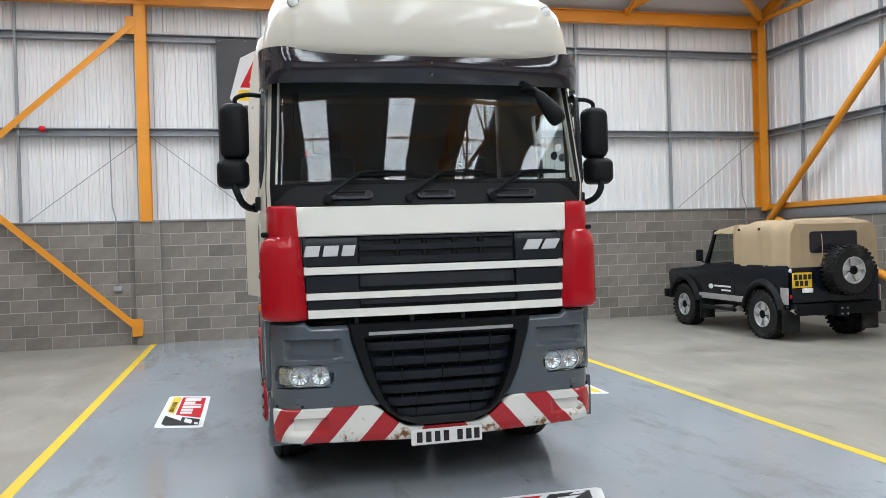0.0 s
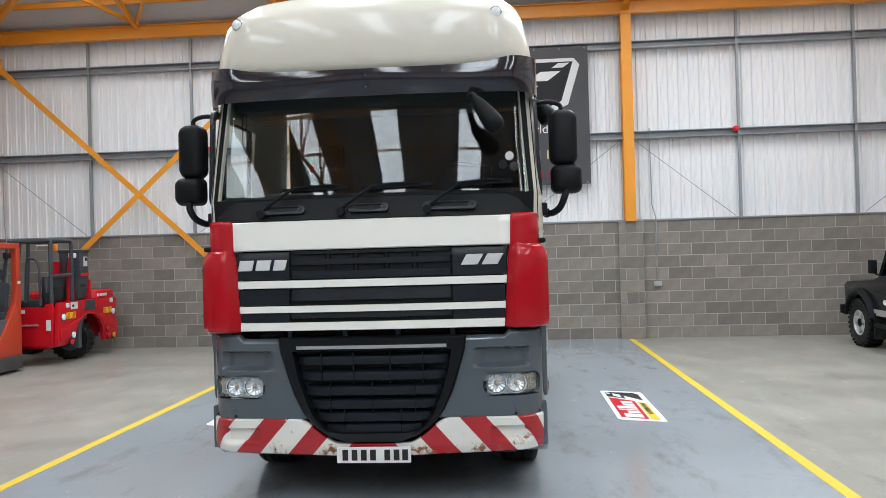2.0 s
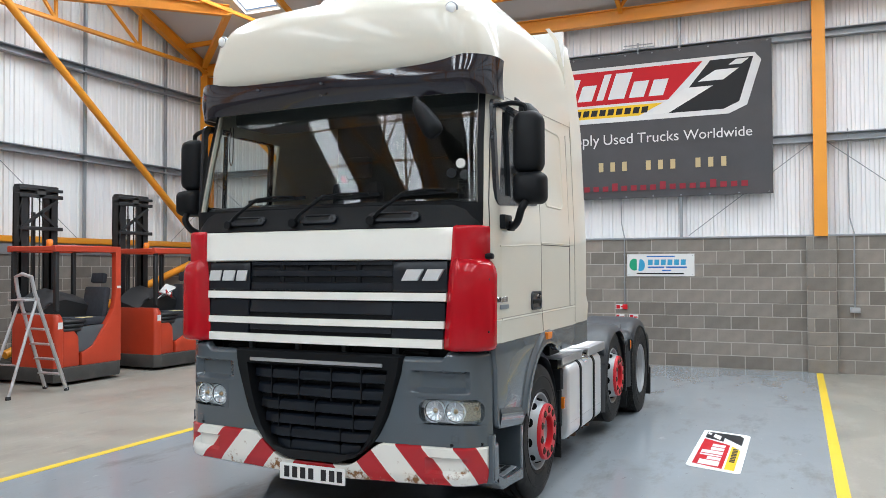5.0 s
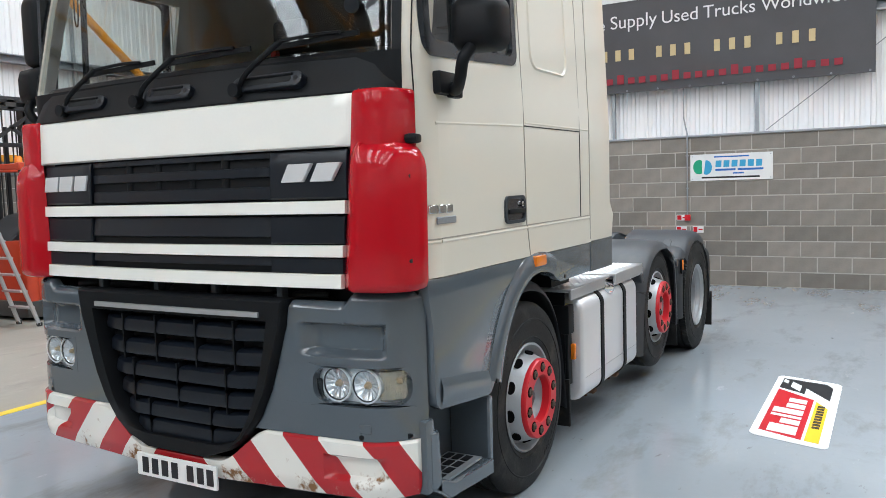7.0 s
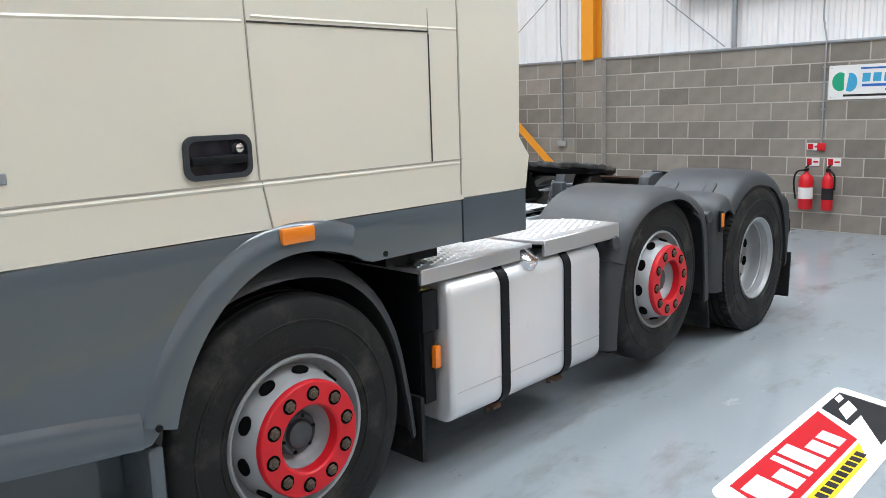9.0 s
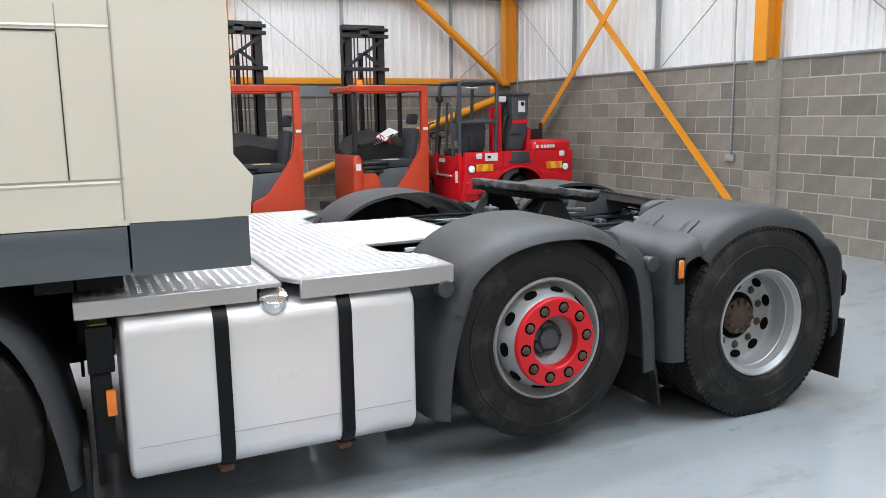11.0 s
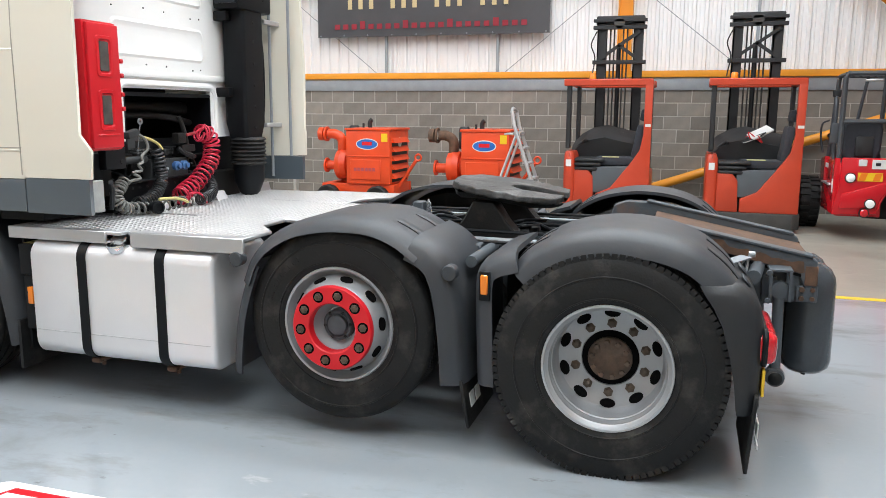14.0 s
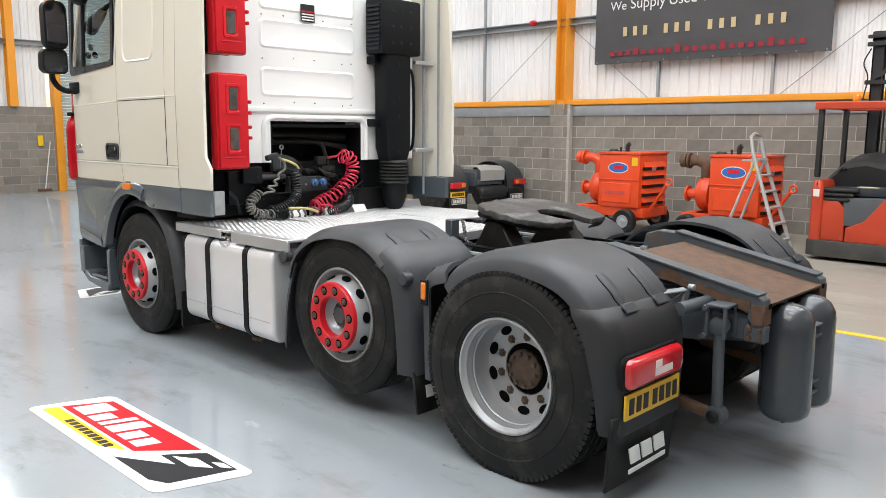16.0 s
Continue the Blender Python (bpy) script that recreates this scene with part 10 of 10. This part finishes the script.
cv = part("canvas_top", loft(rings, close=False), CANVAS, car, "sand-coloured canvas soft top with creases", 60)
thicken(cv, 0.006)
back = prism([(-0.82, 1.16), (0.82, 1.16), (0.80, 1.72), (0.72, 1.86), (-0.72, 1.86), (-0.80, 1.72)], "y", 0.015, 0.03)
part("canvas_back", back, CANVAS, car, "sand canvas rear curtain")
part("rear_window", moved(prism(rounded(-0.44, 0.44, 1.40, 1.74, 0.05), "y", 0.004, 0.016), pose(-0.02, 0, 0)), SMOKED, car, "clear plastic rear window, dark inside")
for x in (-0.62, -0.25, 0.5, 0.7):
    part("canvas_crease", tube([(x, 0.012, 1.2), (x + 0.02, 0.008, 1.5), (x - 0.01, 0.02, 1.84)], 0.012, 6, 4), CANVAS, cv)
for y in (0.75, 1.3):
    part("strap", B((-HW + 0.02, -HW + 0.04, y, y + 0.03, 1.78, 1.82)), BLACK, cv)
part("tailgate", B((-0.80, 0.80, 0.0, 0.06, 0.62, 1.18), bevel=0.012), NAVY, car, "dark tailgate")
part("rear_crossmember", B((-0.80, 0.80, -0.06, 0.06, 0.42, 0.60), bevel=0.015), BLACK, car)
part("tow_hitch", B((-0.08, 0.08, -0.18, -0.05, 0.40, 0.58), bevel=0.01), BLACK, car)
for x in (-0.05, 0.05):
    for z in (0.44, 0.53):
        part("bolt", lathe([(0.014, 0), (0.014, -0.02)], "y", (x, -0.18, z), 8), GALV, car)
pl = part("number_plate", B((-0.82, -0.46, -0.03, -0.02, 0.86, 1.10), bevel=0.004, seg=1), PLATE_Y, car, "yellow rear plate with black bars")
for k in range(4):
    part("bar_mark", B((-0.79 + k * 0.085, -0.73 + k * 0.085, -0.035, -0.029, 0.99, 1.07)), INK, pl)
for k in range(3):
    part("bar_mark", B((-0.77 + k * 0.085, -0.71 + k * 0.085, -0.035, -0.029, 0.89, 0.97)), INK, pl)
part("plate_lamp", B((-0.64, -0.46, -0.05, -0.01, 0.78, 0.85), bevel=0.01), LAMP_SILVER, car)
part("exhaust_tip", lathe([(0.04, 0), (0.05, 0.0), (0.05, 0.12), (0.04, 0.12)], "y", (-0.78, -0.06, 0.50), 16, True), CHROME, car)


def alloy(m, R, w, parent, label):
    wh_ = part("wheel", moved(lathe([(0.205, -w / 2), (R * 0.88, -w / 2 - 0.01), (R * 0.97, -w * 0.42), (R * 0.97, w * 0.42), (R * 0.88, w / 2 + 0.01), (0.205, w / 2)], "x", (0, 0, 0), 44, True), m), RUBBER, parent, label)
    lg = bmesh.new()
    for k in range(30):
        for a, b in ((0.005, 0.05), (0.06, w / 2 + 0.012)):
            for s in (1, -1):
                bb = B((a * s, b * s, -0.022, 0.016, R * 0.93, R * 1.01))
                bb.transform(Matrix.Rotation(2 * math.pi * (k + (0.5 if s > 0 else 0) + (0.3 if a > 0.05 else 0)) / 30, 4, "X"))
                me = bpy.data.meshes.new("tmp")
                bb.to_mesh(me)
                bb.free()
                lg.from_mesh(me)
                bpy.data.meshes.remove(me)
    bmesh.ops.recalc_face_normals(lg, faces=lg.faces[:])
    tagged(part("tread", moved(lg, m), RUBBER, wh_, "chunky mud tread"), kind="stuff")
    part("rim", moved(lathe([(0.208, w / 2 - 0.06), (0.212, w / 2 + 0.002), (0.200, w / 2 + 0.004), (0.192, w / 2 - 0.03), (0.18, w / 2 - 0.10), (0.05, w / 2 - 0.10)], "x", (0, 0, 0), 36), m), ALLOY, wh_)
    for k in range(5):
        sp = prism([(-0.035, 0.05), (0.035, 0.05), (0.05, 0.195), (-0.05, 0.195)], "x", w / 2 - 0.05, w / 2 - 0.012, 0.008, 1)
        sp.transform(Matrix.Rotation(2 * math.pi * k / 5, 4, "X"))
        part("spoke", moved(sp, m), ALLOY, wh_)
    part("hub", moved(lathe([(0.07, w / 2 - 0.05), (0.07, w / 2 - 0.005), (0.045, w / 2 - 0.002), (0.04, w / 2 - 0.02)], "x", (0, 0, 0), 20), m), BLACK, wh_)


for yc in (0.66, 3.05):
    for sgn in (1, -1):
        alloy(pose(sgn * (HW - 0.10), yc, 0.40, 0, 0, 0 if sgn > 0 else 180), 0.40, 0.25, car, "black mud-terrain tyre on a silver alloy")
alloy(pose(0.10, -0.16, 1.12, 0, 0, -90), 0.40, 0.25, car, "spare mud-terrain tyre on the tailgate")
part("spare_mount", tube([(0.10, 0.05, 1.12), (0.10, -0.12, 1.12)], 0.07, 12), BLACK, car)
part("axle", tube([(-0.7, 0.66, 0.40), (0.7, 0.66, 0.40)], 0.05, 8), BLACK, car)
part("axle", tube([(-0.7, 3.05, 0.40), (0.7, 3.05, 0.40)], 0.05, 8), BLACK, car)
part("underbody", B((-0.6, 0.6, 0.3, 3.4, 0.45, 0.6)), BLACK, car)

# ---- blockwork: every block a piece of its wall ----
COURSE, UNIT = 0.227, 0.4465


def block_mesh(name, w, h, d, material):
    bm = B((0.006, w - 0.006, 0, d, 0.006, h - 0.006), bevel=0.003, seg=1)
    me = bpy.data.meshes.new(name)
    bm.to_mesh(me)
    bm.free()
    me.materials.append(material)
    return me


FULL = block_mesh("block_full", UNIT, COURSE, 0.06, BLOCK)
HALF = block_mesh("block_half", UNIT / 2, COURSE, 0.06, BLOCK)
QUARTER = block_mesh("block_quarter", UNIT / 4, COURSE, 0.06, BLOCK)
rb = random.Random(11)


def blocks(wall, m, length, lo, hi, skip=(), courses=10):
    """Running bond along x of the frame m; blocks between lo and hi are pieces, the rest one joined part."""
    rest_v, rest_f = [], []
    for c in range(courses):
        x = 0.0
        first = c % 2
        while x < length - 0.01:
            w = UNIT / 2 if first else UNIT
            first = 0
            if x + w > length:
                w = UNIT / 2 if length - x < UNIT * 0.75 else UNIT
            mid = x + w / 2
            if not any(a < mid < b for a, b in skip):
                push = rb.uniform(-0.002, 0.002)
                if lo <= mid <= hi:
                    ob = new("block", FULL if w > 0.3 else HALF)
                    ob.parent = wall
                    ob.matrix_basis = m @ Matrix.Translation((x, push, c * COURSE))
                else:
                    i = len(rest_v)
                    for z in (c * COURSE + 0.005, (c + 1) * COURSE - 0.005):
                        for px, py in ((x + 0.005, push), (x + w - 0.005, push), (x + w - 0.005, 0.06), (x + 0.005, 0.06)):
                            rest_v.append(tuple(m @ Vector((px, py, z))))
                    rest_f.extend([(i, i + 1, i + 5, i + 4), (i + 1, i + 2, i + 6, i + 5), (i + 3, i, i + 4, i + 7), (i + 4, i + 5, i + 6, i + 7), (i + 3, i + 2, i + 1, i)])
            x += w
    if rest_v:
        me = bpy.data.meshes.new("far_blocks")
        me.from_pydata(rest_v, [], rest_f)
        me.materials.append(BLOCK_FAR)
        ob = new("far_blocks", me)
        ob.parent = wall
        ob["kind"] = "stuff"
        ob["label"] = "grey concrete blocks"


walls = {o_.name: o_ for o_ in scene.collection.objects if o_.name.startswith(("wall_", "pier"))}
for x0, x1, lo, hi in ((-8.431, -1.881, 4.0, 9.0), (-1.881, 4.712, -1.0, 9.0), (4.712, EAST, -1.0, 4.2)):
    blocks(walls["wall_north"], pose(x0, NORTH, 0), x1 - x0, lo, hi)
blocks(walls["wall_west"], pose(WEST, SOUTH, 0, 0, 0, 90), NORTH - SOUTH, 11.6, 25.0, (), 9)
blocks(walls["wall_east"], pose(EAST, NORTH, 0, 0, 0, -90), NORTH - SOUTH, 0, 0, (), 9)
blocks(walls["wall_south"], pose(EAST, SOUTH, 0, 0, 0, 180), EAST + 2.85, 0, 0)
for nm, m in (("pier", pose(COL_X[1] - 0.22, NORTH - 0.112, 0)), ("pier.001", pose(COL_X[2] - 0.22, NORTH - 0.112, 0)), ("pier_west", pose(WEST + 0.112, 3.42 - 0.25, 0, 0, 0, 90))):
    for c in range(10):
        if c % 2:
            for k, me in ((0, QUARTER), (1, HALF), (3, QUARTER)):
                ob = new("block", me)
                ob.parent = walls[nm]
                ob.matrix_basis = m @ Matrix.Translation((k * UNIT / 4 - 0.003, 0, c * COURSE))
        else:
            ob = new("block", FULL)
            ob.parent = walls[nm]
            ob.matrix_basis = m @ Matrix.Translation((-0.005, 0, c * COURSE))
